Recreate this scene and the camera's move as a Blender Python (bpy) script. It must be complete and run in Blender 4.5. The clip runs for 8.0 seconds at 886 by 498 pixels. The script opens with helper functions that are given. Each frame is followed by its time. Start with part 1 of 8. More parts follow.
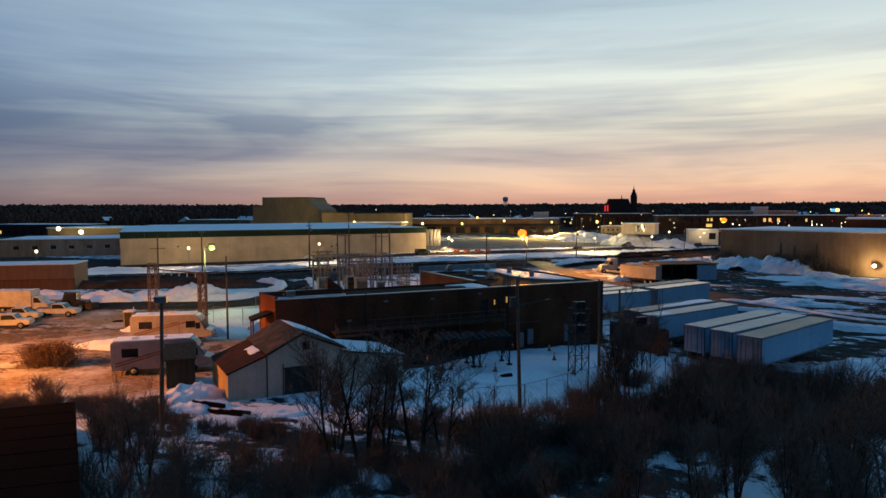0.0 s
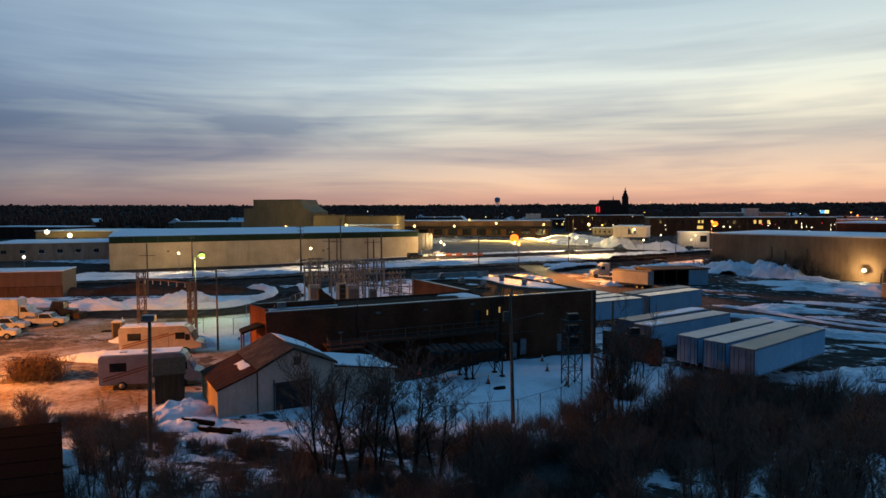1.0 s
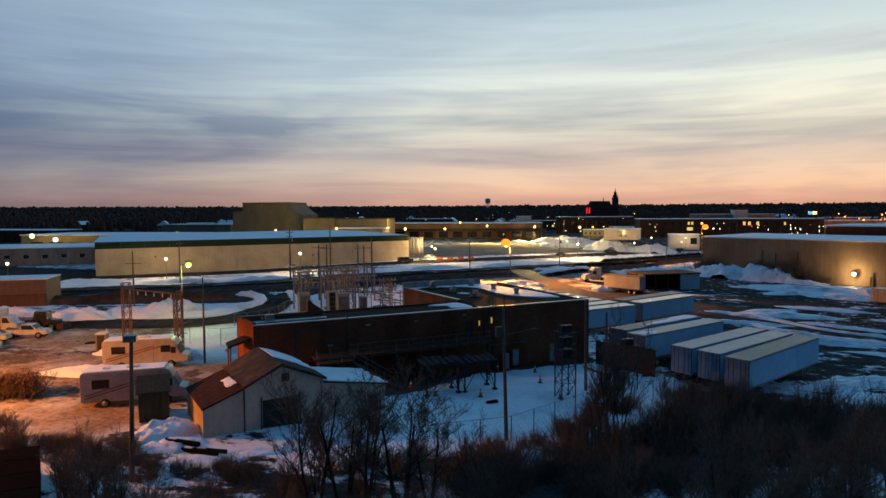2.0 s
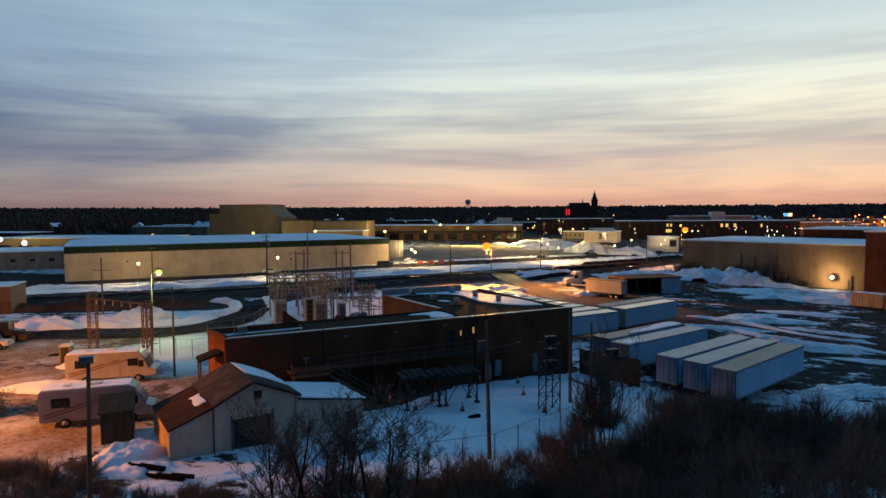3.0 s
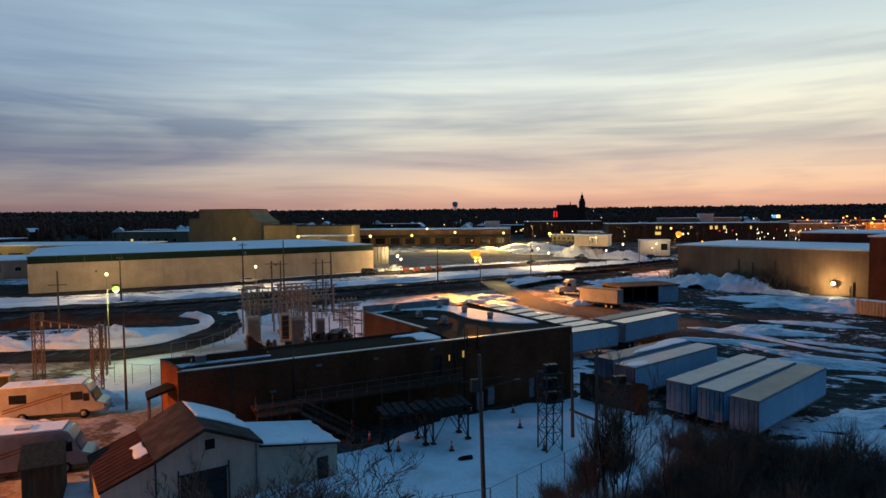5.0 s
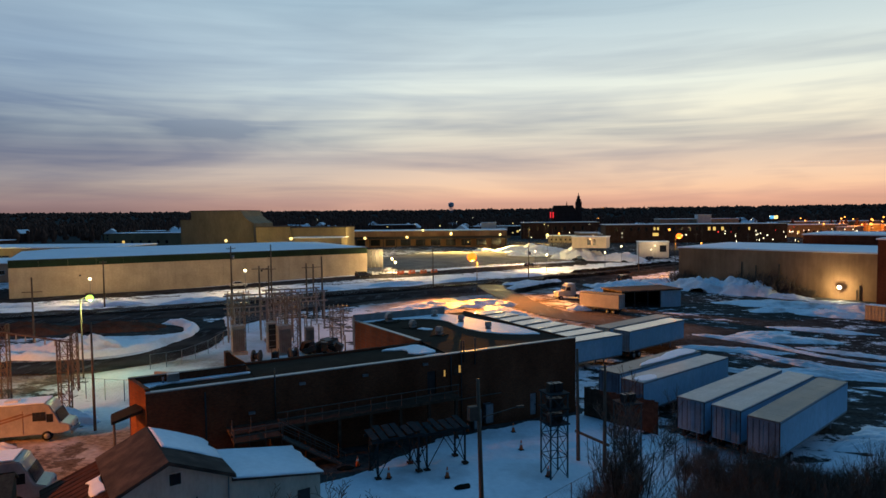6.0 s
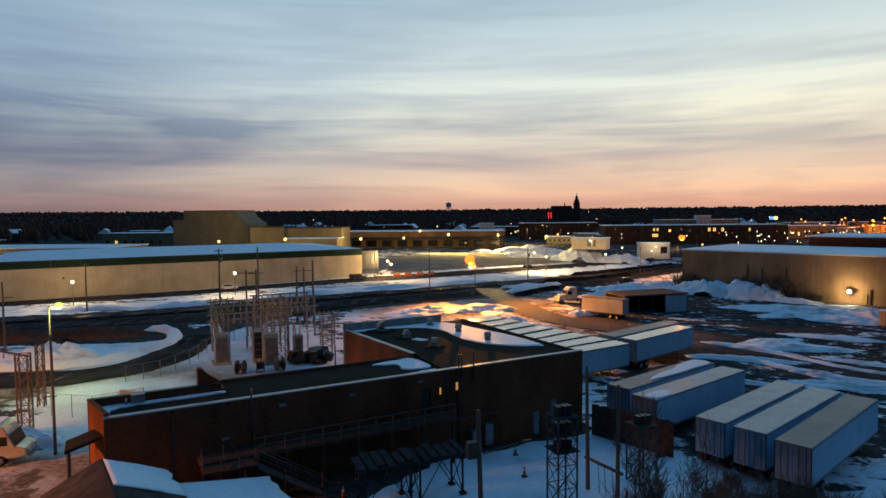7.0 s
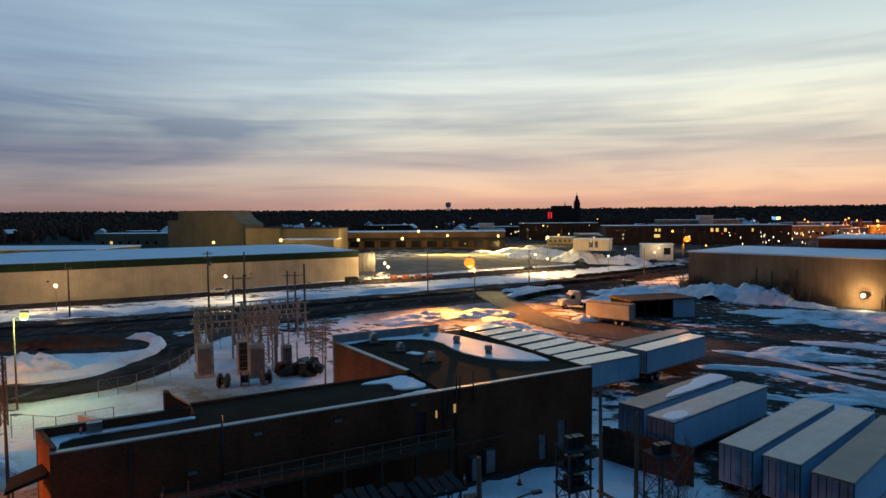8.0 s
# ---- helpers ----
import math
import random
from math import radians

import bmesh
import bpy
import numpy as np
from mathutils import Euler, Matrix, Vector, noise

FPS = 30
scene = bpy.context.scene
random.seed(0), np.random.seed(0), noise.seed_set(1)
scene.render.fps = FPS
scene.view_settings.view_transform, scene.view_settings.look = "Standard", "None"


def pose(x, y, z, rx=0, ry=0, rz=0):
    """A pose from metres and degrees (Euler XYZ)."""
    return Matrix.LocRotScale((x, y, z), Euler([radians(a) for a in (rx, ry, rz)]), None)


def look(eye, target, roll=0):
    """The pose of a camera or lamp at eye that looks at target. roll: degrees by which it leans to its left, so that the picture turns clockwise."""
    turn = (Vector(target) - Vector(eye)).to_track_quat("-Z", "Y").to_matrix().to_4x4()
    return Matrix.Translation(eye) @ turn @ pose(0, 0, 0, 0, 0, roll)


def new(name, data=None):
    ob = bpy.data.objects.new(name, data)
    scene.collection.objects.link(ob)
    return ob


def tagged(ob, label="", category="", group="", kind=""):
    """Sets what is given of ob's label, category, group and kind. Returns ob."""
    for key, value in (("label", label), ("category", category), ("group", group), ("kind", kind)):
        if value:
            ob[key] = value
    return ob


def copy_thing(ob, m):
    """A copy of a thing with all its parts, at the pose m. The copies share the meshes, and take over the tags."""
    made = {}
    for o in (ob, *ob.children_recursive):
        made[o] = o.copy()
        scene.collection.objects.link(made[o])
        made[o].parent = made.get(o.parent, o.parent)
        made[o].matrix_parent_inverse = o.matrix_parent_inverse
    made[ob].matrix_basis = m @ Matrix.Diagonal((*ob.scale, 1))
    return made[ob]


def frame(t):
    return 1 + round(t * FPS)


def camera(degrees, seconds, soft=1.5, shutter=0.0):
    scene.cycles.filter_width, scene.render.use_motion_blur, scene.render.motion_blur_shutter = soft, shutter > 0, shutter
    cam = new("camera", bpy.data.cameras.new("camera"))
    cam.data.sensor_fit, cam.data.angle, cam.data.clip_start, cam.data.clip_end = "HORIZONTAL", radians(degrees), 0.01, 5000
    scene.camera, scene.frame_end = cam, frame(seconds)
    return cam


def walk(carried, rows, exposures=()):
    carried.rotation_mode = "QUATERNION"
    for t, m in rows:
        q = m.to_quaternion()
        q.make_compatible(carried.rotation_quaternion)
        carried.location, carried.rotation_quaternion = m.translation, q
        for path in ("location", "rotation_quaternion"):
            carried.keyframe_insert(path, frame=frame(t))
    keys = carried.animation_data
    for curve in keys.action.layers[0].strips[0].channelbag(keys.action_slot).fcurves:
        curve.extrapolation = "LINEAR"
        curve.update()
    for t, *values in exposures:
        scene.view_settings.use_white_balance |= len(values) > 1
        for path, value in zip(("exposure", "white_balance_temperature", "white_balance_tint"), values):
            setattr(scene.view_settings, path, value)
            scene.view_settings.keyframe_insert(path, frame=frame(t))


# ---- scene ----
cam = camera(69.9, 8.0, soft=1.5)

PATH = [
    (0, (1.534, -2.409, 16.459), (1.199, -0.441, 16.336), -0.2),
    (0.5, (1.493, -2.258, 17.003), (1.171, -0.287, 16.881), -0.2),
    (1, (1.401, -1.896, 17.556), (1.091, 0.076, 17.434), -0.2),
    (1.5, (1.294, -1.42, 18.085), (0.991, 0.553, 17.964), -0.3),
    (3, (0.868, 1.409, 19.163), (0.649, 3.393, 19.046), -0.3),
    (3.5, (0.684, 2.956, 19.385), (0.482, 4.942, 19.27), -0.4),
    (4, (0.483, 4.662, 19.622), (0.292, 6.65, 19.508), -0.4),
    (4.5, (0.359, 6.644, 19.814), (0.174, 8.632, 19.702), -0.5),
    (6, (-0.058, 13.3, 20.376), (-0.225, 15.29, 20.267), -0.6),
    (6.5, (-0.154, 15.749, 20.464), (-0.316, 17.74, 20.356), -0.6),
    (7, (-0.348, 18.403, 20.59), (-0.507, 20.393, 20.481), -0.5),
    (7.5, (-0.426, 21.016, 20.778), (-0.584, 23.006, 20.669), -0.5),
    (8, (-0.501, 23.654, 20.931), (-0.659, 25.644, 20.821), -0.5),
]
walk(cam, [(t, look(e, g, r)) for t, e, g, r in PATH])

# ---- world and large lights ----
world = bpy.data.worlds.new("dusk_sky")
scene.world = world
world.use_nodes = True
scene.view_settings.exposure = 0.0


def build_sky():
    nt = world.node_tree
    nt.nodes.clear()
    N, L = nt.nodes.new, nt.links.new
    out, bg = N("ShaderNodeOutputWorld"), N("ShaderNodeBackground")
    tc, sep = N("ShaderNodeTexCoord"), N("ShaderNodeSeparateXYZ")
    L(tc.outputs["Generated"], sep.inputs[0])

    def ramp(src, stops, interp="EASE"):
        r = N("ShaderNodeValToRGB")
        r.color_ramp.interpolation = interp
        while len(r.color_ramp.elements) < len(stops):
            r.color_ramp.elements.new(0.5)
        for e, (p, c) in zip(r.color_ramp.elements, stops):
            e.position, e.color = p, (*c, 1)
        L(src, r.inputs[0])
        return r.outputs[0]

    def math_(op, a, b):
        m = N("ShaderNodeMath")
        m.operation = op
        for i, v in enumerate((a, b)):
            if isinstance(v, (int, float)):
                m.inputs[i].default_value = v
            else:
                L(v, m.inputs[i])
        return m.outputs[0]

    def mix(kind, fac, a, b):
        m = N("ShaderNodeMix")
        m.data_type, m.blend_type = "RGBA", kind
        for sock, v in ((m.inputs[0], fac), (m.inputs[6], a), (m.inputs[7], b)):
            if isinstance(v, (int, float)):
                sock.default_value = v
            elif isinstance(v, tuple):
                sock.default_value = (*v, 1)
            else:
                L(v, sock)
        return m.outputs[2]

    # layers of cloud: noise stretched along the horizon, slightly tilted
    def layer(stretch, tilt, scale, detail, distort):
        mp, no = N("ShaderNodeMapping"), N("ShaderNodeTexNoise")
        mp.inputs["Rotation"].default_value = (0, radians(tilt), 0)
        mp.inputs["Scale"].default_value = stretch
        L(tc.outputs["Generated"], mp.inputs[0])
        no.inputs["Scale"].default_value, no.inputs["Detail"].default_value = scale, detail
        no.inputs["Roughness"].default_value, no.inputs["Distortion"].default_value = 0.52, distort
        L(mp.outputs[0], no.inputs[0])
        return no.outputs[0]

    n1 = layer((1.5, 1.5, 12.0), 2.0, 1.25, 4.0, 0.6)
    n2 = layer((2.6, 2.6, 46.0), -2.5, 1.2, 4.0, 0.7)
    height = math_("ADD", sep.outputs[2], math_("MULTIPLY", math_("SUBTRACT", n1, 0.5), 0.03))
    lit, shade = ramp(height, SKY_LIT, "LINEAR"), ramp(height, SKY_SHADE, "LINEAR")
    mask = math_("ADD", math_("MULTIPLY", n1, 0.7), math_("MULTIPLY", n2, 0.3))
    mask = math_("ADD", mask, math_("MULTIPLY", sep.outputs[0], 0.14))
    col = mix("MIX", ramp(mask, [(0.36, (0, 0, 0)), (0.60, (1, 1, 1))], "LINEAR"), shade, lit)
    side = ramp(math_("ADD", math_("MULTIPLY", sep.outputs[0], 0.5), 0.5),
                [(0.1, (0.28, 0.4, 0.6)), (0.2, (0.48, 0.58, 0.75)), (0.34, (0.78, 0.85, 0.94)), (0.48, (1.0, 1.0, 1.0)), (0.76, (1.06, 1.03, 0.98)), (0.86, (0.6, 0.68, 0.8)), (0.95, (0.3, 0.42, 0.6))])
    col = mix("MULTIPLY", ramp(sep.outputs[2], [(0.2, (1, 1, 1)), (0.34, (0.4, 0.4, 0.4))]), col, side)
    back = ramp(math_("ADD", math_("MULTIPLY", sep.outputs[1], 0.5), 0.5),
                [(0.0, (0.10, 0.17, 0.265)), (0.3, (0.17, 0.27, 0.39)), (0.5, (0.35, 0.5, 0.67)), (0.72, (0.7, 0.8, 0.92)), (0.85, (1, 1, 1))])
    col = mix("MULTIPLY", 1.0, col, back)
    L(col, bg.inputs[0])
    bg.inputs[1].default_value = SKY_STRENGTH
    L(bg.outputs[0], out.inputs[0])


SKY_STRENGTH = 1.0
SKY_LIT = [(0.0, (0.70, 0.36, 0.25)), (0.02, (0.84, 0.46, 0.32)), (0.04, (0.93, 0.60, 0.40)), (0.06, (0.88, 0.63, 0.46)), (0.09, (0.70, 0.58, 0.49)), (0.12, (0.78, 0.73, 0.61)), (0.15, (0.90, 0.88, 0.73)),
           (0.19, (0.82, 0.87, 0.79)), (0.23, (0.66, 0.76, 0.77)), (0.31, (0.46, 0.60, 0.68)), (0.4, (0.32, 0.50, 0.64)), (0.55, (0.18, 0.41, 0.61)), (1.0, (0.085, 0.28, 0.50))]
SKY_SHADE = [(0.0, (0.55, 0.28, 0.21)), (0.02, (0.60, 0.35, 0.28)), (0.04, (0.54, 0.37, 0.32)), (0.06, (0.43, 0.36, 0.36)), (0.09, (0.36, 0.34, 0.37)), (0.12, (0.33, 0.36, 0.40)), (0.15, (0.43, 0.47, 0.51)),
             (0.19, (0.53, 0.60, 0.63)), (0.23, (0.48, 0.57, 0.62)), (0.31, (0.37, 0.50, 0.59)), (0.4, (0.29, 0.46, 0.60)), (0.55, (0.17, 0.39, 0.58)), (1.0, (0.085, 0.28, 0.50))]
build_sky()


def lamp_light(name, x, y, z, power, color, size=0.25, parent=None):
    d = bpy.data.lights.new(name, "POINT")
    d.energy, d.color, d.shadow_soft_size = power, color, size
    ob = new(name, d)
    ob.location = (x, y, z)
    if parent:
        ob.parent = parent
    return ob


# ---- the lie of the land ----
def smooth(v):
    v = np.clip(v, 0, 1)
    return v * v * (3 - 2 * v)


def gz(x, y):
    """Height of the ground: it falls gently to the east and rises a little to the street."""
    g = -2.0 * np.tanh(np.asarray(x) / 45) + 1.5 * smooth((np.asarray(y) - 90) / 80) * smooth((np.asarray(x) + 90) / 60)
    far = np.hypot(x, y)
    return g * (1 - smooth((far - 350) / 300))


def ground(x, y):
    return float(gz(x, y))


# ---- mesh helpers ----
def bm_box(bm, x0, x1, y0, y1, z0, z1):
    v = [bm.verts.new(p) for p in ((x0, y0, z0), (x1, y0, z0), (x1, y1, z0), (x0, y1, z0), (x0, y0, z1), (x1, y0, z1), (x1, y1, z1), (x0, y1, z1))]
    for f in ((0, 3, 2, 1), (4, 5, 6, 7), (0, 1, 5, 4), (1, 2, 6, 5), (2, 3, 7, 6), (3, 0, 4, 7)):
        bm.faces.new([v[i] for i in f])
    return v


def bm_tube(bm, p0, p1, r0, r1=None, n=8, caps=True):
    r1 = r0 if r1 is None else r1
    p0, p1 = Vector(p0), Vector(p1)
    q = (p1 - p0).to_track_quat("Z", "Y")
    rings = []
    for p, r in ((p0, r0), (p1, r1)):
        rings.append([bm.verts.new(p + q @ Vector((r * math.cos(2 * math.pi * i / n), r * math.sin(2 * math.pi * i / n), 0))) for i in range(n)])
    for i in range(n):
        bm.faces.new((rings[0][i], rings[0][(i + 1) % n], rings[1][(i + 1) % n], rings[1][i]))
    if caps:
        bm.faces.new(rings[0][::-1])
        bm.faces.new(rings[1])


def bm_ball(bm, c, r, sz=1.0, seg=10):
    bmesh.ops.create_uvsphere(bm, u_segments=seg, v_segments=seg // 2 + 2, radius=r, matrix=Matrix.Translation(c) @ Matrix.Diagonal((1, 1, sz, 1)))


def bm_prism(bm, pts, y0, y1):
    """A profile of (x, z) points pulled from y0 to y1."""
    a = [bm.verts.new((x, y0, z)) for x, z in pts]
    b = [bm.verts.new((x, y1, z)) for x, z in pts]
    bm.faces.new(a)
    bm.faces.new(b[::-1])
    n = len(pts)
    for i in range(n):
        bm.faces.new((a[i], b[i], b[(i + 1) % n], a[(i + 1) % n]))
    bmesh.ops.recalc_face_normals(bm, faces=bm.faces)


def bm_wall(bm, x0, x1, y0, y1, z0, z1, holes):
    """A wall along x with rectangular openings (x0, x1, z0, z1) that go through it."""
    xs = sorted({x0, x1, *(h[0] for h in holes), *(h[1] for h in holes)})
    zs = sorted({z0, z1, *(h[2] for h in holes), *(h[3] for h in holes)})
    for i in range(len(xs) - 1):
        for k in range(len(zs) - 1):
            cx, cz = (xs[i] + xs[i + 1]) / 2, (zs[k] + zs[k + 1]) / 2
            if not any(h[0] < cx < h[1] and h[2] < cz < h[3] for h in holes):
                bm_box(bm, xs[i], xs[i + 1], y0, y1, zs[k], zs[k + 1])
    bmesh.ops.remove_doubles(bm, verts=bm.verts, dist=0.0005)
    bm.verts.index_update()
    seen = {}
    for f in bm.faces:
        seen.setdefault(tuple(sorted(v.index for v in f.verts)), []).append(f)
    bmesh.ops.delete(bm, geom=[f for fs in seen.values() if len(fs) > 1 for f in fs], context="FACES_ONLY")


def bm_bevel(bm, w, seg=1):
    bmesh.ops.bevel(bm, geom=[e for e in bm.edges if len(e.link_faces) == 2 and e.calc_face_angle(0) > 0.6], offset=w, segments=seg, affect="EDGES", clamp_overlap=True)


def mesh_of(bm, name, smooth_shade=False):
    me = bpy.data.meshes.new(name)
    bm.to_mesh(me)
    bm.free()
    if smooth_shade:
        me.polygons.foreach_set("use_smooth", [True] * len(me.polygons))
    return me


def part(name, bm, material, parent, label="", smooth_shade=False):
    """One mesh object under a thing or a part."""
    ob = new(name, mesh_of(bm, name, smooth_shade))
    ob.data.materials.append(material)
    ob.parent = parent
    return tagged(ob, label)


def single(name, bm, material, label, category, group="", kind="", smooth_shade=False):
    ob = new(name, mesh_of(bm, name, smooth_shade))
    ob.data.materials.append(material)
    return tagged(ob, label, category, group, kind)


def thing(name, label, category, x, y, rz=0.0, group="", kind="", z=None):
    ob = new(name)
    ob.empty_display_size = 0.3
    ob.matrix_basis = pose(x, y, ground(x, y) if z is None else z, 0, 0, rz)
    return tagged(ob, label, category, group, kind)


def box_part(name, parent, material, x0, x1, y0, y1, z0, z1, bevel=0.0, label=""):
    bm = bmesh.new()
    bm_box(bm, x0, x1, y0, y1, z0, z1)
    if bevel:
        bm_bevel(bm, bevel)
    return part(name, bm, material, parent, label)


def tube_part(name, parent, material, p0, p1, r0, r1=None, n=8, label=""):
    bm = bmesh.new()
    bm_tube(bm, p0, p1, r0, r1, n)
    return part(name, bm, material, parent, label, n > 6)


# ---- materials ----
class Mat:
    """A small builder for procedural surfaces in world-sized object coordinates."""

    def __init__(self, name, rough=0.8, metal=0.0):
        self.m = bpy.data.materials.new(name)
        self.m.use_nodes = True
        self.nt = self.m.node_tree
        self.p = self.nt.nodes["Principled BSDF"]
        self.p.inputs["Roughness"].default_value = rough
        self.p.inputs["Metallic"].default_value = metal
        self.tc = self.nt.nodes.new("ShaderNodeTexCoord")

    def n(self, kind):
        return self.nt.nodes.new(kind)

    def link(self, a, b):
        self.nt.links.new(a, b)

    def noise(self, scale, detail=4.0, stretch=(1, 1, 1), rough=0.55, rot=(0, 0, 0)):
        mp, no = self.n("ShaderNodeMapping"), self.n("ShaderNodeTexNoise")
        mp.inputs["Scale"].default_value = stretch
        mp.inputs["Rotation"].default_value = rot
        self.link(self.tc.outputs["Object"], mp.inputs[0])
        self.link(mp.outputs[0], no.inputs[0])
        no.inputs["Scale"].default_value, no.inputs["Detail"].default_value, no.inputs["Roughness"].default_value = scale, detail, rough
        return no.outputs[0]

    def ramp(self, src, stops, interp="LINEAR"):
        r = self.n("ShaderNodeValToRGB")
        r.color_ramp.interpolation = interp
        while len(r.color_ramp.elements) < len(stops):
            r.color_ramp.elements.new(0.5)
        for e, (q, c) in zip(r.color_ramp.elements, stops):
            c = (c, c, c) if isinstance(c, (int, float)) else c
            e.position, e.color = q, (*c, 1)
        self.link(src, r.inputs[0])
        return r.outputs[0]

    def mix(self, fac, a, b, kind="MIX"):
        m = self.n("ShaderNodeMix")
        m.data_type, m.blend_type = "RGBA", kind
        for sock, v in ((m.inputs[0], fac), (m.inputs[6], a), (m.inputs[7], b)):
            if isinstance(v, (int, float)):
                sock.default_value = v
            elif isinstance(v, tuple):
                sock.default_value = (*v, 1)
            else:
                self.link(v, sock)
        return m.outputs[2]

    def color(self, c):
        if isinstance(c, tuple):
            self.p.inputs["Base Color"].default_value = (*c, 1)
        else:
            self.link(c, self.p.inputs["Base Color"])
        return self

    def rough(self, src, lo, hi):
        self.link(self.ramp(src, [(0.3, lo), (0.7, hi)]), self.p.inputs["Roughness"])
        return self

    def bump(self, src, strength=0.3, dist=0.05):
        b = self.n("ShaderNodeBump")
        b.inputs["Strength"].default_value, b.inputs["Distance"].default_value = strength, dist
        self.link(src, b.inputs["Height"])
        self.link(b.outputs[0], self.p.inputs["Normal"])
        return self


def plain(name, a, b, scale=1.5, rough=0.8, metal=0.0, bump=0.15, stretch=(1, 1, 1), per_object=False, streak=0.0):
    """Two tones mottled at a coarse and a fine scale."""
    m = Mat(name, rough, metal)
    n1, n2 = m.noise(scale, 5, stretch), m.noise(scale * 9, 3, stretch)
    c = m.mix(m.ramp(n1, [(0.35, 0.0), (0.68, 1.0)]), a, b)
    c = m.mix(0.35, c, m.ramp(n2, [(0.25, 0.55), (0.75, 1.2)]), "MULTIPLY")
    if streak:
        c = m.mix(streak, c, m.ramp(m.noise(0.6, 6, (1.4, 1.4, 0.12), 0.65), [(0.36, 0.5), (0.62, 1.12)]), "MULTIPLY")
        c = m.mix(streak, c, m.ramp(m.noise(0.11, 5), [(0.36, 0.45), (0.62, 1.15)]), "MULTIPLY")
    if per_object:
        oi = m.n("ShaderNodeObjectInfo")
        c = m.mix(0.5, c, m.ramp(oi.outputs["Random"], [(0.0, 0.7), (1.0, 1.15)]), "MULTIPLY")
    m.color(c)
    m.rough(n1, max(rough - 0.12, 0.03), min(rough + 0.1, 1))
    if rough >= 0.8:
        m.p.inputs["Specular IOR Level"].default_value = 0.1
    if bump:
        m.bump(n2, bump, 0.03)
    return m.m


def glow(name, color, strength):
    m = bpy.data.materials.new(name)
    m.use_nodes = True
    p = m.node_tree.nodes["Principled BSDF"]
    p.inputs["Base Color"].default_value = (*[min(c, 0.8) for c in color], 1)
    p.inputs["Emission Color"].default_value, p.inputs["Emission Strength"].default_value = (*color, 1), strength
    return m


def snow_surface(name, dirt=0.25, dirt_color=(0.16, 0.13, 0.1), mask=False):
    """Snow, clean to soiled; with mask, bare wet ground shows where the cover is thin."""
    m = Mat(name, 0.6)
    n1, n2, n3 = m.noise(0.22, 6), m.noise(2.4, 5), m.noise(11, 3)
    white = m.mix(m.ramp(n2, [(0.3, 0.0), (0.7, 1.0)]), (0.76, 0.79, 0.82), (0.86, 0.885, 0.91))
    spots = m.ramp(n1, [(0.5, 0.0), (0.72, dirt)])
    snow = m.mix(spots, white, dirt_color)
    if mask:
        soiled = m.n("ShaderNodeAttribute")
        soiled.attribute_name = "mud"
        snow = m.mix(m.mix(1.0, soiled.outputs["Color"], m.ramp(n1, [(0.3, 0.55), (0.56, 1.0)]), "MULTIPLY"), snow, m.mix(m.ramp(n2, [(0.3, 0.0), (0.7, 1.0)]), (0.15, 0.095, 0.06), (0.40, 0.285, 0.195)))
    hgt = m.mix(0.35, n2, n3)
    if not mask:
        m.color(snow)
        m.bump(hgt, 0.5, 0.12)
        return m.m
    at = m.n("ShaderNodeAttribute")
    at.attribute_name = "snow_cover"
    streak = m.noise(0.16, 9, (0.55, 1.25, 1), 0.7, (0, 0, radians(-22)))
    blot = m.noise(0.5, 9, (0.8, 1.1, 1), 0.72, (0, 0, radians(35)))
    pick = m.mix(0.6, streak, blot)
    add = m.n("ShaderNodeMath")
    add.operation = "ADD"
    m.link(at.outputs["Fac"], add.inputs[0])
    m.link(pick, add.inputs[1])
    cover = m.ramp(add.outputs[0], [(0.96, 0.0), (1.05, 1.0)])
    mud = m.n("ShaderNodeAttribute")
    mud.attribute_name = "mud"
    soil = m.mix(m.ramp(n2, [(0.3, 0.0), (0.7, 1.0)]), (0.028, 0.024, 0.02), (0.075, 0.064, 0.053))
    soil = m.mix(mud.outputs["Fac"], soil, m.mix(m.ramp(n2, [(0.3, 0.0), (0.7, 1.0)]), (0.075, 0.05, 0.034), (0.2, 0.145, 0.105)))
    thin = m.mix(m.ramp(blot, [(0.42, 0.0), (0.7, 0.3)]), soil, (0.2, 0.21, 0.22))
    m.color(m.mix(cover, thin, snow))
    m.p.inputs["Specular IOR Level"].default_value = 0.0
    rr = m.mix(cover, m.ramp(n1, [(0.4, 0.5), (0.65, 0.85)]), (0.7, 0.7, 0.7))
    m.link(rr, m.p.inputs["Roughness"])
    m.bump(m.mix(0.5, hgt, cover), 0.45, 0.12)
    return m.m


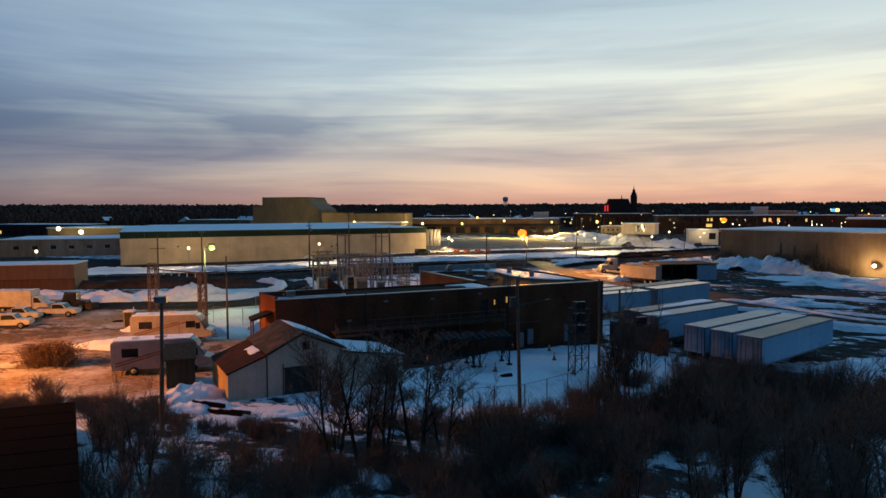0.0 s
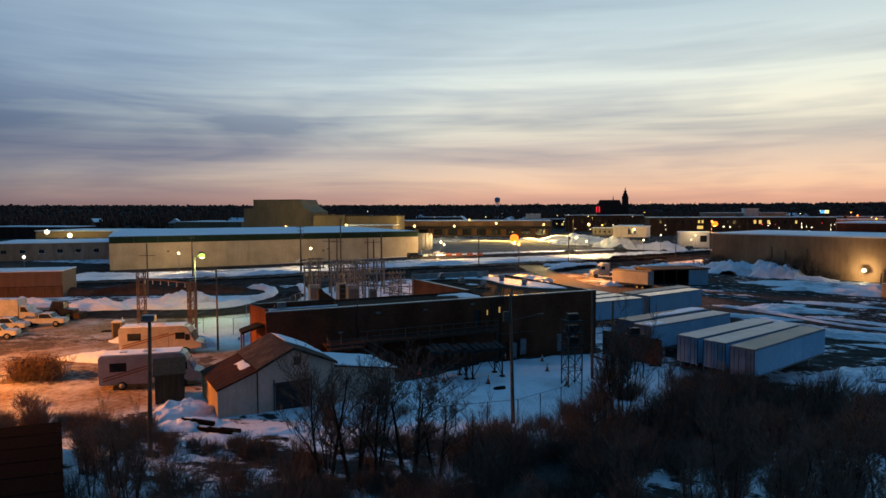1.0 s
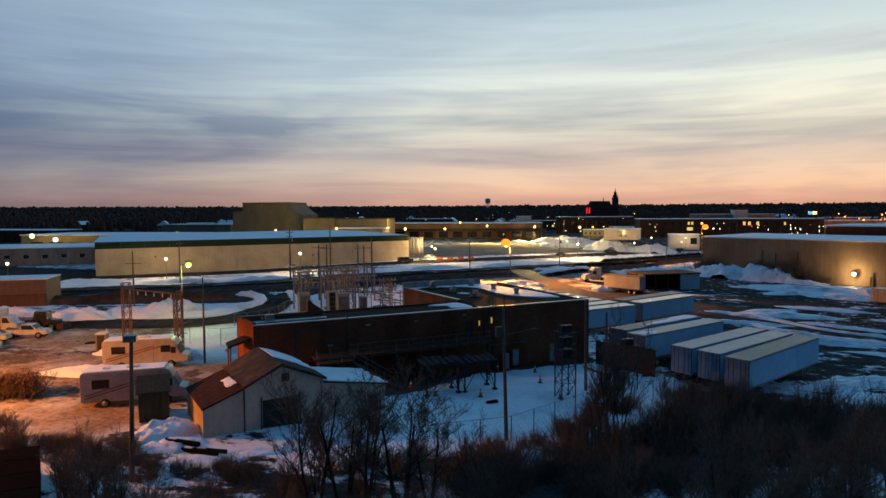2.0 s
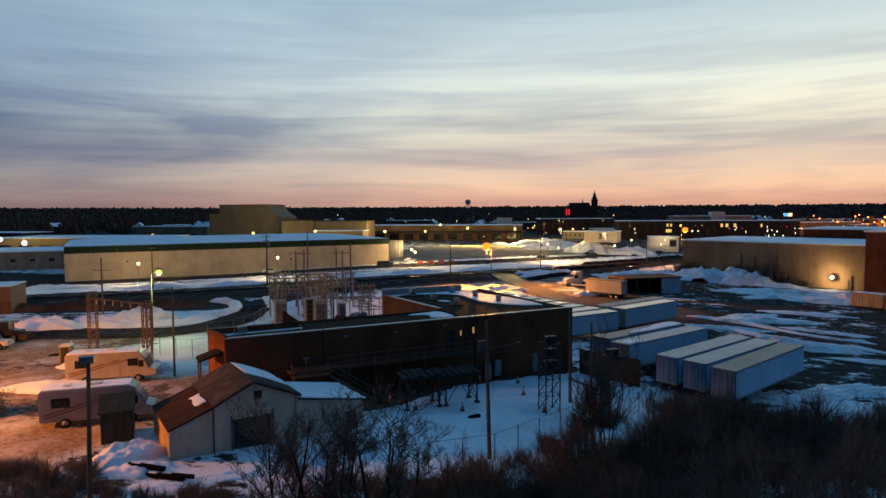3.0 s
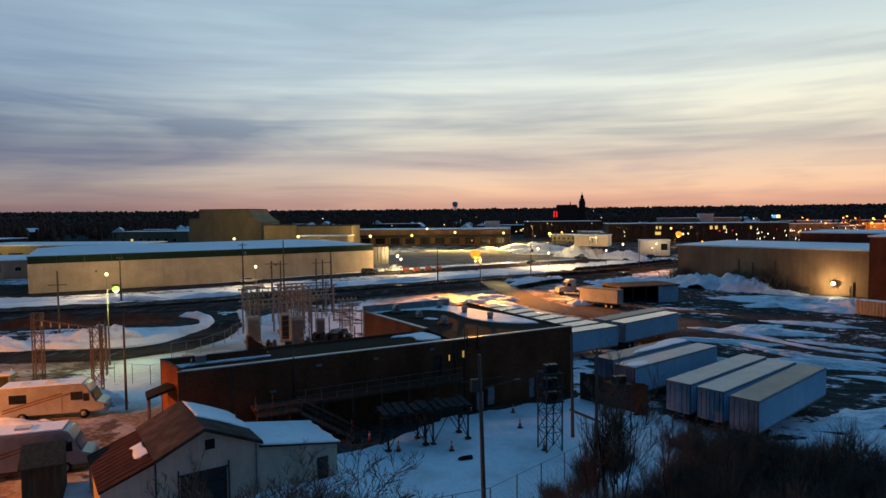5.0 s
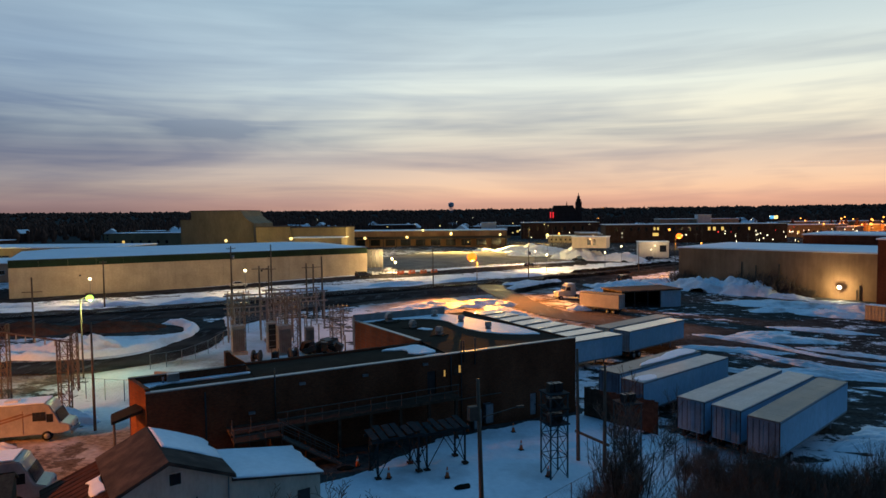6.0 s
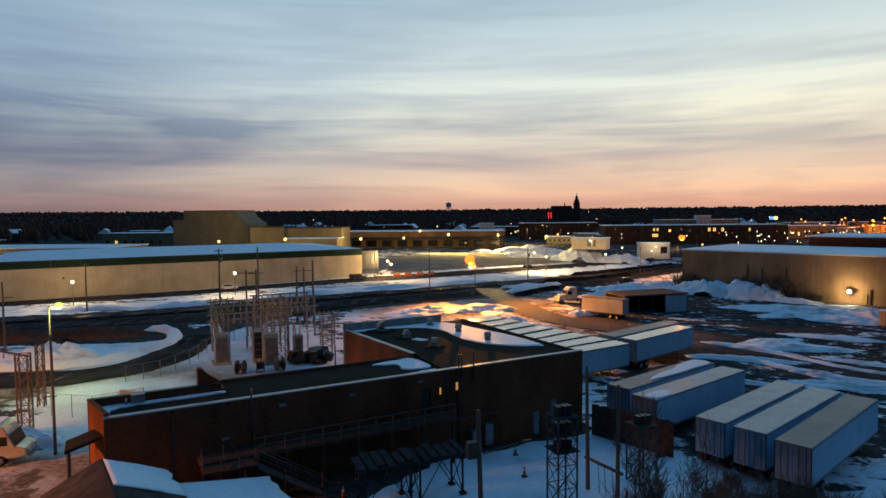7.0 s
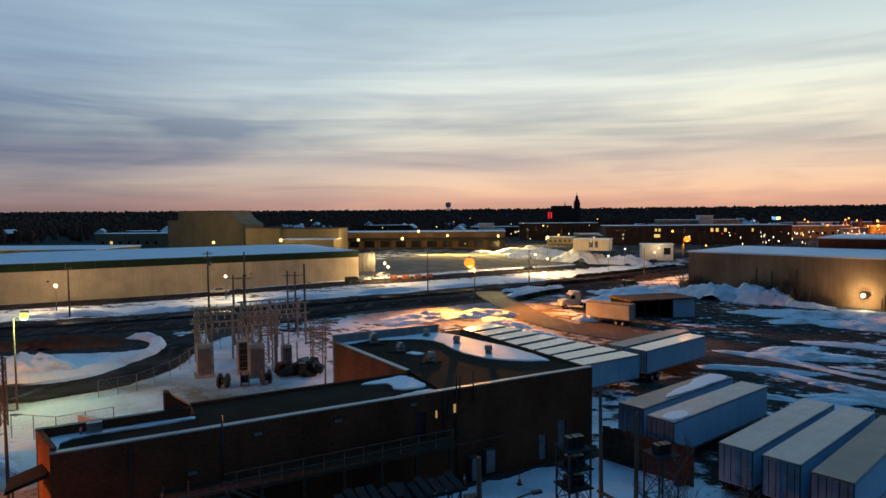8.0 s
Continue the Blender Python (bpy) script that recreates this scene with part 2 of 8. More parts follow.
def brick_surface(name, a, b, mortar, scale=1.0, rough=0.85):
    m = Mat(name, rough)
    mp, br = m.n("ShaderNodeMapping"), m.n("ShaderNodeTexBrick")
    mp.inputs["Rotation"].default_value = (radians(90), 0, 0)
    m.link(m.tc.outputs["Object"], mp.inputs[0])
    m.link(mp.outputs[0], br.inputs[0])
    br.inputs["Scale"].default_value = 1.0
    br.inputs["Brick Width"].default_value, br.inputs["Row Height"].default_value = 0.22 * scale, 0.076 * scale
    br.inputs["Mortar Size"].default_value = 0.006 * scale
    br.inputs["Color1"].default_value, br.inputs["Color2"].default_value, br.inputs["Mortar"].default_value = (*a, 1), (*b, 1), (*mortar, 1)
    n1, n2 = m.noise(0.35, 6, (1, 1, 0.5)), m.noise(6, 4)
    c = m.mix(0.75, br.outputs[0], m.ramp(n1, [(0.3, 0.45), (0.7, 1.15)]), "MULTIPLY")
    c = m.mix(0.3, c, m.ramp(n2, [(0.3, 0.5), (0.7, 1.2)]), "MULTIPLY")
    m.color(c)
    m.p.inputs["Specular IOR Level"].default_value = 0.1
    m.bump(br.outputs["Fac"], -0.3, 0.01)
    return m.m


def wet_road(name, a, b, lo=0.15, hi=0.6, stretch=(1, 1, 1), rot=0.0, gloss=0.0, slush=0.0):
    m = Mat(name, 0.4)
    m.p.inputs["Specular IOR Level"].default_value = gloss
    n1, n2 = m.noise(0.18, 6, stretch, 0.6, (0, 0, rot)), m.noise(3.5, 5)
    c = m.mix(m.ramp(n1, [(0.38, 0.0), (0.66, 1.0)]), a, b)
    c = m.mix(0.4, c, m.ramp(n2, [(0.25, 0.5), (0.75, 1.25)]), "MULTIPLY")
    if slush:
        n3 = m.noise(0.35, 7, (1.6, 0.35, 1), 0.68, (0, 0, radians(45)))
        c = m.mix(m.ramp(n3, [(0.56, 0.0), (0.66, slush)]), c, (0.30, 0.29, 0.29))
    m.color(c)
    m.rough(n1, lo, hi)
    m.bump(n2, 0.2, 0.02)
    return m.m


GROUND = snow_surface("snow_and_wet_ground", 0.35, mask=True)
SNOW = snow_surface("piled_snow", 0.35)
SNOW_DIRTY = snow_surface("dirty_ploughed_snow", 0.75, (0.14, 0.11, 0.085))
ROOF_SNOW = snow_surface("roof_snow", 0.1)
ASPHALT = wet_road("wet_asphalt", (0.036, 0.030, 0.027), (0.078, 0.065, 0.057), 0.6, 0.9, slush=0.35)
# far paler than the street: part of the lamp light is in this colour
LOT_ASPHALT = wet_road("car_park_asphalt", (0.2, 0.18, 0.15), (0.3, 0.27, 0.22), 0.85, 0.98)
MUD = wet_road("muddy_track", (0.08, 0.055, 0.038), (0.17, 0.12, 0.08), 0.45, 0.8, gloss=0.05, slush=0.2)
BALLAST = wet_road("dark_rail_ballast", (0.018, 0.014, 0.013), (0.045, 0.036, 0.031), 0.7, 0.95, slush=0.3)
EARTH = wet_road("bare_brown_earth", (0.06, 0.035, 0.024), (0.13, 0.075, 0.05), 0.8, 0.98)
LITTER = wet_road("leaf_litter", (0.012, 0.010, 0.008), (0.04, 0.032, 0.024), 0.8, 0.98)
# shade coloured into the front brick, lamp light into the orange copy
BRICK_DARK = brick_surface("dark_red_brick", (0.20, 0.068, 0.034), (0.13, 0.047, 0.026), (0.11, 0.068, 0.045))
BRICK_DARK.node_tree.nodes["Principled BSDF"].inputs["Specular IOR Level"].default_value = 0.0
BRICK_LIT = brick_surface("lamp_lit_brick", (0.30, 0.088, 0.03), (0.22, 0.062, 0.024), (0.15, 0.10, 0.07))
BRICK_FAR = brick_surface("old_mill_brick", (0.085, 0.042, 0.03), (0.06, 0.03, 0.022), (0.08, 0.07, 0.06), 2)
TAR = plain("tar_roof", (0.026, 0.018, 0.012), (0.052, 0.038, 0.026), 0.5, 0.92)
TAR.node_tree.nodes["Principled BSDF"].inputs["Specular IOR Level"].default_value = 0.03
FLASHING = plain("weathered_metal_edging", (0.25, 0.25, 0.25), (0.4, 0.39, 0.37), 1.2, 0.45, 0.6)
WALL_CREAM = plain("cream_metal_cladding", (0.40, 0.325, 0.23), (0.53, 0.435, 0.31), 0.25, 0.7, 0.0, 0.1, (1, 0.5, 1), False, 0.15)
WALL_TAN = plain("tan_painted_block", (0.22, 0.17, 0.10), (0.30, 0.235, 0.14), 0.2, 0.8, 0.0, 0.1, (1, 1, 0.4))
WALL_BROWN = plain("brown_block_wall", (0.26, 0.145, 0.078), (0.46, 0.27, 0.15), 0.09, 0.85, 0.0, 0.1, (1, 1, 0.5), streak=0.3)
WALL_WHITE = plain("white_painted_wall", (0.55, 0.55, 0.55), (0.68, 0.68, 0.67), 0.3, 0.75)
WALL_GREY = plain("grey_stucco_wall", (0.28, 0.225, 0.165), (0.42, 0.345, 0.265), 0.5, 0.9, 0.0, 0.2, (1, 1, 0.4), streak=0.35)
STUCCO = plain("beige_stucco_wall", (0.50, 0.41, 0.32), (0.68, 0.57, 0.455), 0.5, 0.9, 0.0, 0.2, (1, 1, 0.4), streak=0.25)
# ochre of some houses; on the sheds' west walls it paints lamp light
WALL_OCHRE = plain("ochre_and_lamp_tinted_wall", (0.42, 0.28, 0.13), (0.54, 0.36, 0.17), 0.5, 0.85)
BAND_GREEN = plain("dark_green_metal_fascia", (0.012, 0.026, 0.017), (0.02, 0.04, 0.026), 0.3, 0.9)
ROOF_RED = plain("rusty_metal_roof", (0.035, 0.015, 0.010), (0.095, 0.036, 0.022), 0.8, 0.85, 0.0, 0.2, (1, 3, 1), streak=0.5)
ROOF_BROWN = plain("brown_shingle_roof", (0.05, 0.036, 0.03), (0.115, 0.083, 0.066), 0.9, 0.9, 0.0, 0.3, streak=0.5)
DARK_METAL = plain("dark_painted_metal", (0.02, 0.021, 0.022), (0.045, 0.045, 0.045), 1.5, 0.5, 0.4)
GREEN_SHED = plain("grey_green_shed_boards", (0.028, 0.036, 0.028), (0.055, 0.066, 0.052), 1.1, 0.8, 0.0, 0.2, (4, 4, 0.4))
GALV = plain("galvanised_steel", (0.16, 0.17, 0.18), (0.28, 0.29, 0.3), 2.0, 0.5, 0.7)
TEAL = plain("faded_teal_steel", (0.02, 0.026, 0.027), (0.036, 0.045, 0.047), 1.5, 0.9)
TEAL_STEEL = plain("dull_teal_steel", (0.045, 0.06, 0.062), (0.085, 0.108, 0.11), 1.5, 0.8)
PORCELAIN = plain("grey_brown_porcelain", (0.30, 0.24, 0.20), (0.46, 0.38, 0.32), 1.2, 0.45)
CONCRETE = plain("weathered_concrete", (0.24, 0.225, 0.21), (0.36, 0.34, 0.32), 0.8, 0.9)
POLE_WOOD = plain("weathered_pole_wood", (0.10, 0.073, 0.054), (0.2, 0.145, 0.105), 2.0, 0.9, 0.0, 0.3, (6, 6, 0.5))
# near-black without gloss: the outbuilding's shade is put into this colour
BOARD = plain("near_black_board", (0.007, 0.006, 0.005), (0.017, 0.013, 0.011), 1.5, 0.95, 0.0, 0.3, (5, 5, 0.4))
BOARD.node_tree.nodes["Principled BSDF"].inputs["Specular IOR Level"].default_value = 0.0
# blue dusk light is mixed into the paint of the trailer sides
TR_SIDE = plain("sky_tinted_trailer_paint", (0.23, 0.45, 0.62), (0.36, 0.58, 0.74), 0.35, 0.55, 0.0, 0.05, (1, 1, 0.5), True, 0.15)
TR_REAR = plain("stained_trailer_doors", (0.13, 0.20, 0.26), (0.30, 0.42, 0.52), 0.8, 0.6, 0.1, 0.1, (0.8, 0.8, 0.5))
TR_ROOF = plain("frosted_trailer_roof", (0.44, 0.40, 0.34), (0.66, 0.62, 0.55), 0.35, 0.5, 0.0, 0.05, (0.5, 1.4, 1), streak=0.2)
TR_ROOF_WET = plain("wet_metal_trailer_roof", (0.30, 0.29, 0.28), (0.5, 0.49, 0.47), 0.35, 0.2, 0.4, 0.04, (0.3, 2, 1))
TR_ROOF_GREY = plain("bare_grey_trailer_roof", (0.10, 0.11, 0.10), (0.21, 0.22, 0.20), 0.35, 0.5, 0.1, 0.05, (0.5, 1.4, 1), streak=0.3)
GANTRY_STEEL = plain("weathered_pink_grey_steel", (0.26, 0.20, 0.17), (0.42, 0.34, 0.29), 1.4, 0.8)
RUST_STEEL = plain("rusty_brown_steel", (0.22, 0.14, 0.10), (0.36, 0.25, 0.18), 1.6, 0.8)
RUST = plain("rusty_frame", (0.05, 0.03, 0.02), (0.1, 0.06, 0.04), 2.0, 0.85)
SHED_WALL = plain("faded_brown_cladding", (0.13, 0.07, 0.04), (0.19, 0.105, 0.06), 0.4, 0.7, 0.0, 0.1, (3, 1, 0.4))
RUST_WALL = plain("rusty_lower_cladding", (0.10, 0.055, 0.03), (0.16, 0.09, 0.05), 0.5, 0.8, 0.0, 0.1, (3, 1, 0.4))
PUP_PAINT = plain("cream_trailer_paint", (0.62, 0.52, 0.38), (0.76, 0.66, 0.5), 0.5, 0.5)
RUST_RAIL = plain("dull_rusty_rail", (0.09, 0.072, 0.06), (0.15, 0.12, 0.10), 2.0, 0.8, 0.2)
TYRE = plain("black_rubber", (0.012, 0.012, 0.012), (0.03, 0.03, 0.03), 4.0, 0.85)
RIM = plain("steel_rim", (0.2, 0.2, 0.2), (0.3, 0.3, 0.3), 4.0, 0.65, 0.2)
RV_CREAM = plain("cream_motorhome_shell", (0.30, 0.27, 0.25), (0.42, 0.38, 0.36), 0.5, 0.45)
RV_STRIPE = plain("brown_swoosh_paint", (0.16, 0.08, 0.05), (0.25, 0.13, 0.08), 1.0, 0.4)
CAR_WHITE = plain("white_car_paint", (0.42, 0.42, 0.42), (0.52, 0.52, 0.52), 0.8, 0.3)
CAR_DARK = plain("dark_car_paint", (0.02, 0.02, 0.025), (0.035, 0.035, 0.04), 0.8, 0.25)
CAR_YELLOW = plain("faded_yellow_truck_paint", (0.42, 0.28, 0.08), (0.5, 0.34, 0.1), 0.8, 0.5)
GLASS_DARK = plain("dark_window_glass", (0.012, 0.014, 0.017), (0.02, 0.022, 0.026), 1.0, 0.08, 0.0, 0.0)
ORANGE = plain("orange_plastic", (0.62, 0.12, 0.03), (0.72, 0.17, 0.05), 3.0, 0.6)
WHITE_BAND = plain("reflective_white_band", (0.6, 0.6, 0.6), (0.72, 0.72, 0.72), 3.0, 0.5)
BARK = plain("dark_bark", (0.03, 0.022, 0.017), (0.065, 0.048, 0.038), 3.0, 0.95, 0.0, 0.3, (3, 3, 0.6))
TWIG = plain("bare_twigs", (0.12, 0.084, 0.062), (0.22, 0.16, 0.12), 3.0, 0.95, 0.0, 0.0)
DRY_LEAF = plain("dry_brown_leaves", (0.10, 0.05, 0.02), (0.2, 0.1, 0.04), 3.0, 0.9, 0.0, 0.0)
# colour lifted to stand in for the haze over the distance
WOODS = plain("far_winter_woods", (0.10, 0.047, 0.032), (0.14, 0.066, 0.045), 0.02, 0.98, 0.0, 0.0)
SLATE = plain("dark_slate", (0.05, 0.037, 0.033), (0.08, 0.058, 0.05), 0.3, 0.8)
TANK_BLUE = plain("pale_blue_tank_paint", (0.30, 0.38, 0.48), (0.4, 0.47, 0.56), 0.1, 0.6)
G_SODIUM = glow("sodium_lamp_glow", (1.0, 0.17, 0.01), 2.6)
G_AMBER = glow("amber_lamp_glow", (1.0, 0.36, 0.06), 3.6)
G_GREEN = glow("mercury_lamp_glow", (0.55, 1.0, 0.14), 1.6)
G_WHITE = glow("white_globe_glow", (1.0, 0.84, 0.55), 2.6)
G_YELLOW = glow("yellow_lamp_glow", (1.0, 0.72, 0.26), 1.9)
G_WINDOW = glow("lit_window_glow", (1.0, 0.62, 0.16), 0.9)
G_WINDOW_DIM = glow("dim_lit_window_glow", (1.0, 0.55, 0.14), 0.4)
G_RED = glow("red_signal_glow", (1.0, 0.03, 0.03), 1.6)
G_BLUE = glow("blue_sign_glow", (0.1, 0.5, 0.9), 1.0)
G_REDSIGN = glow("red_sign_glow", (1.0, 0.03, 0.04), 1.0)

# ---- roads and ground ----
STREET = [(-190, 97), (-150, 122), (-100, 152), (-82, 162), (-66, 171), (-45, 184), (-28, 197), (-12, 216), (8, 242), (30, 268), (60, 300), (150, 405)]
VERGE = [(-150, 105), (-115, 124), (-96, 135), (-84, 142), (-74, 147), (-62, 152), (-45, 160), (-33, 169), (-25, 176), (-13, 193), (4, 214), (24, 240), (50, 270)]
ROAD_TWO = [(-170, 76), (-120, 100), (-82, 121), (-60, 127), (-48, 131), (-29, 147), (-10, 163), (10, 184), (40, 222), (90, 285)]
LOOP = [(-29, 147), (-42, 131), (-47, 118), (-45.6, 108), (-44.2, 101), (-45.5, 94), (-50, 88.5), (-60, 86), (-76, 84), (-100, 80)]
TRACK = [(-2, 180), (1.2, 165), (6.3, 147.5), (11.5, 138.5), (19, 133.5), (30, 128)]
RAIL = [(-170, 84), (-110, 112), (-89, 125), (-66, 133), (-49, 142), (-28.5, 157), (-15, 171), (9, 197), (41, 234), (90, 292)]
BANK_X = [-46, -34, -26, -16, -6.4, -2, 3, 9, 14, 20, 27, 36, 50, 70]
BANK_UP = [43, 40.5, 35.5, 31, 38.0, 43.5, 48.2, 53.5, 57.5, 60.5, 62.0, 66, 70.5, 78]
BANK_LOW = [20, 20, 20, 20, 26, 31, 36, 42, 45, 48.5, 52, 56, 61, 66]
FENCE = [(-12.5, 42.0), (-10, 43.6), (-0.5, 49.4), (3.1, 54.1), (6.9, 58.9), (13.1, 63.9), (17.4, 69.6)]


def dist_line(px, py, line):
    """Distance of points from a polyline."""
    best = np.full(np.shape(px), 1e9)
    for (ax, ay), (bx, by) in zip(line[:-1], line[1:]):
        dx, dy = bx - ax, by - ay
        k = np.clip(((px - ax) * dx + (py - ay) * dy) / (dx * dx + dy * dy), 0, 1)
        best = np.minimum(best, np.hypot(px - ax - k * dx, py - ay - k * dy))
    return best


def edge_noise(x, y, s=0.08):
    return np.sin(x * s * 5.1 + 1.3) * np.cos(y * s * 4.3 + 0.4) + 0.5 * np.sin(x * s * 11.0 - y * s * 9.0)


def snow_cover(x, y):
    """How thick the snow lies: 1 closed, 0 bare."""
    wob = edge_noise(x, y)
    c = np.full(np.shape(x), 0.50)
    # trampled yard to the west
    west = smooth((-24 - x + 0.25 * (y - 60) + 2 * wob) / 6) * smooth((112 - y) / 10)
    c = c * (1 - west) + (0.505 + 0.08 * smooth((52 - y) / 4) + 0.06 * edge_noise(y, x, 0.05)) * west
    # clean snow of the cable yard, between the brick wall and the fence
    u, v = (x + 26.33) * 0.836 + (y - 56.77) * 0.549, -(x + 26.33) * 0.549 + (y - 56.77) * 0.836
    clean = smooth((u + 4) / 6) * smooth((45 - u) / 3) * smooth((v + 27) / 3) * smooth((1 - v) / 2)
    c = np.maximum(c, 0.75 * clean)
    # darker ground along the brick wall, with a diagonal outer edge
    bare = smooth((v - np.interp(u, [2, 14.5, 24.5, 42], [-8, -6.0, -1.4, -0.6]) + 0.2 * wob) / 0.5) * smooth((3 - v) / 1) * smooth((u - 5) / 3) * smooth((43 - u) / 2)
    c = c * (1 - bare) + 0.1 * bare
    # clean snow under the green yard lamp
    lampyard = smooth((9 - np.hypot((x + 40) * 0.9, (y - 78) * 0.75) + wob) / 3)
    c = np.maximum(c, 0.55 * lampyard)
    # substation yard behind the brick building
    sub = smooth((u + 6) / 4) * smooth((33 - u) / 4) * smooth((v - 3) / 3) * smooth((66 - v) / 6)
    c = np.maximum(c, 0.68 * sub)
    # lorry park to the east: wet asphalt with streaks of snow
    lot = smooth((x - 14 - 0.1 * wob) / 5) * smooth((y - 72) / 8) * smooth((215 - y) / 20) * smooth((150 - x) / 20)
    c = c * (1 - lot) + (0.405 + 0.04 * np.sin(x * 0.16 + 2) * np.cos(y * 0.13)) * lot
    # bank below the fence, thick with brush
    up, lo = np.interp(x, BANK_X, BANK_UP), np.interp(x, BANK_X, BANK_LOW)
    band = smooth((up - y + 1.2 * wob) / 2) * smooth((y - lo + 1.2 * wob) / 2) * smooth((x + 45) / 4)
    thick = 0.33 + 0.2 * smooth((1 - x) / 8)
    c = c * (1 - band) + thick * band
    beside = smooth((x - 19) / 4) * smooth((y - up) / 1.5) * smooth((up + 8.5 - 0.06 * (x - 20) - y) / 2.5) * smooth((62 - x) / 10)
    c = np.maximum(c, 0.78 * beside)
    near = smooth((lo - y) / 2) * smooth((80 - y) / 5)
    c = c * (1 - near) + (0.36 + 0.2 * smooth((x - 4) / 10)) * near
    strip = smooth((-2 - x) / 4) * smooth((y - up) / 1.5) * smooth((43.2 + 0.6 * (x + 10) - y) / 1.0) * smooth((x + 30) / 6)
    c = c * (1 - strip) + 0.45 * strip
    # island inside the loop, snow banks beside the street
    isle = smooth((-46 - x) / 3) * smooth((x + 72) / 6) * smooth((y - 91) / 2) * smooth((113 + 0.4 * (x + 50) - y + wob) / 3)
    c = np.maximum(c, 0.72 * isle)
    behind = smooth((y - 128 - 0.85 * (x + 25)) / 3) * smooth((150 + 0.8 * (x + 25) - y) / 3) * smooth((x + 32) / 5) * smooth((6 - x) / 3)
    c = np.maximum(c, 0.58 * behind)
    south = smooth((8 - dist_line(x, y, ROAD_TWO)) / 3) * smooth((25 - x) / 8)
    c = c * (1 - south) + 0.36 * south
    tracks = smooth((7.5 - dist_line(x, y, RAIL)) / 2.0)
    c = c * (1 - tracks) + 0.3 * tracks
    verge = smooth((5.8 - dist_line(x, y, VERGE) + 0.8 * wob) / 1.6)
    c = np.maximum(c, 0.74 * verge)
    brown = smooth((8 - dist_line(x, y, [(-120, 100), (-70, 113), (-56, 115)])) / 3)
    c = c * (1 - brown) + 0.12 * brown
    roads = smooth((5.5 - np.minimum(dist_line(x, y, STREET), dist_line(x, y, ROAD_TWO))) / 1.5)
    roads = np.maximum(roads, smooth((3.6 - np.minimum(dist_line(x, y, LOOP), dist_line(x, y, TRACK))) / 1.0))
    c = c * (1 - roads) + 0.2 * roads
    slope = smooth((13 - dist_line(x, y, [(-185, 166), (-150, 160), (-119, 152)])) / 4)
    c = c * (1 - slope) + 0.2 * slope
    far = smooth((np.hypot(x, y) - 260) / 120)
    return c * (1 - far) + (0.40 - 0.25 * smooth((np.hypot(x, y) - 560) / 250)) * far


def make_ground():
    def axis(lo, hi, step, out):
        mid = np.arange(lo, hi + step / 2, step)
        tail, d, p = [], step, 0.0
        while p < out:
            d *= 1.22
            p += d
            tail.append(p)
        tail = np.array(tail)
        return np.concatenate(((lo - tail)[::-1], mid, hi + tail))

    xs, ys = axis(-112, 112, 1.0, 4300), axis(22, 232, 1.0, 4300)
    X, Y = np.meshgrid(xs, ys)
    c = snow_cover(X, Y)
    bumps = np.zeros_like(X)
    for s, a in ((0.31, 0.05), (0.83, 0.03), (1.7, 0.02)):
        bumps += a * (np.sin(X * s + 1.7 * np.sin(Y * s * 0.7)) * np.cos(Y * s * 1.1 + 1.3 * np.sin(X * s * 0.6)))
    Z = gz(X, Y) + bumps * smooth((c - 0.3) / 0.3) * (np.hypot(X, Y) < 300)
    r = np.hypot(X, Y)
    Z += 30 * smooth((r - 1500) / 1300)
    ny, nx = X.shape
    verts = np.stack((X.ravel(), Y.ravel(), Z.ravel()), 1)
    i = np.arange(ny * nx).reshape(ny, nx)
    faces = np.stack((i[:-1, :-1].ravel(), i[:-1, 1:].ravel(), i[1:, 1:].ravel(), i[1:, :-1].ravel()), 1)
    me = bpy.data.meshes.new("ground")
    me.from_pydata(verts.tolist(), [], faces.tolist())
    me.polygons.foreach_set("use_smooth", [True] * len(me.polygons))
    at = me.attributes.new("snow_cover", "FLOAT", "POINT")
    at.data.foreach_set("value", c.ravel().astype(np.float32))
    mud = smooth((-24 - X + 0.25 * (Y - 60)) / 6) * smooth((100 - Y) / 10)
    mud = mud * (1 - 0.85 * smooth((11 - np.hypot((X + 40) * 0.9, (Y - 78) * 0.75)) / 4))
    mud = np.maximum(mud, 0.85 * smooth((9 - dist_line(X, Y, TRACK)) / 3))
    mud = np.maximum(mud, 0.8 * smooth((17 - dist_line(X, Y, [(-16, 146), (-2, 156), (6, 166)])) / 6))
    at = me.attributes.new("mud", "FLOAT", "POINT")
    at.data.foreach_set("value", mud.ravel().astype(np.float32))
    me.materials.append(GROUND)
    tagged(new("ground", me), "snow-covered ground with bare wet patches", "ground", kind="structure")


make_ground()


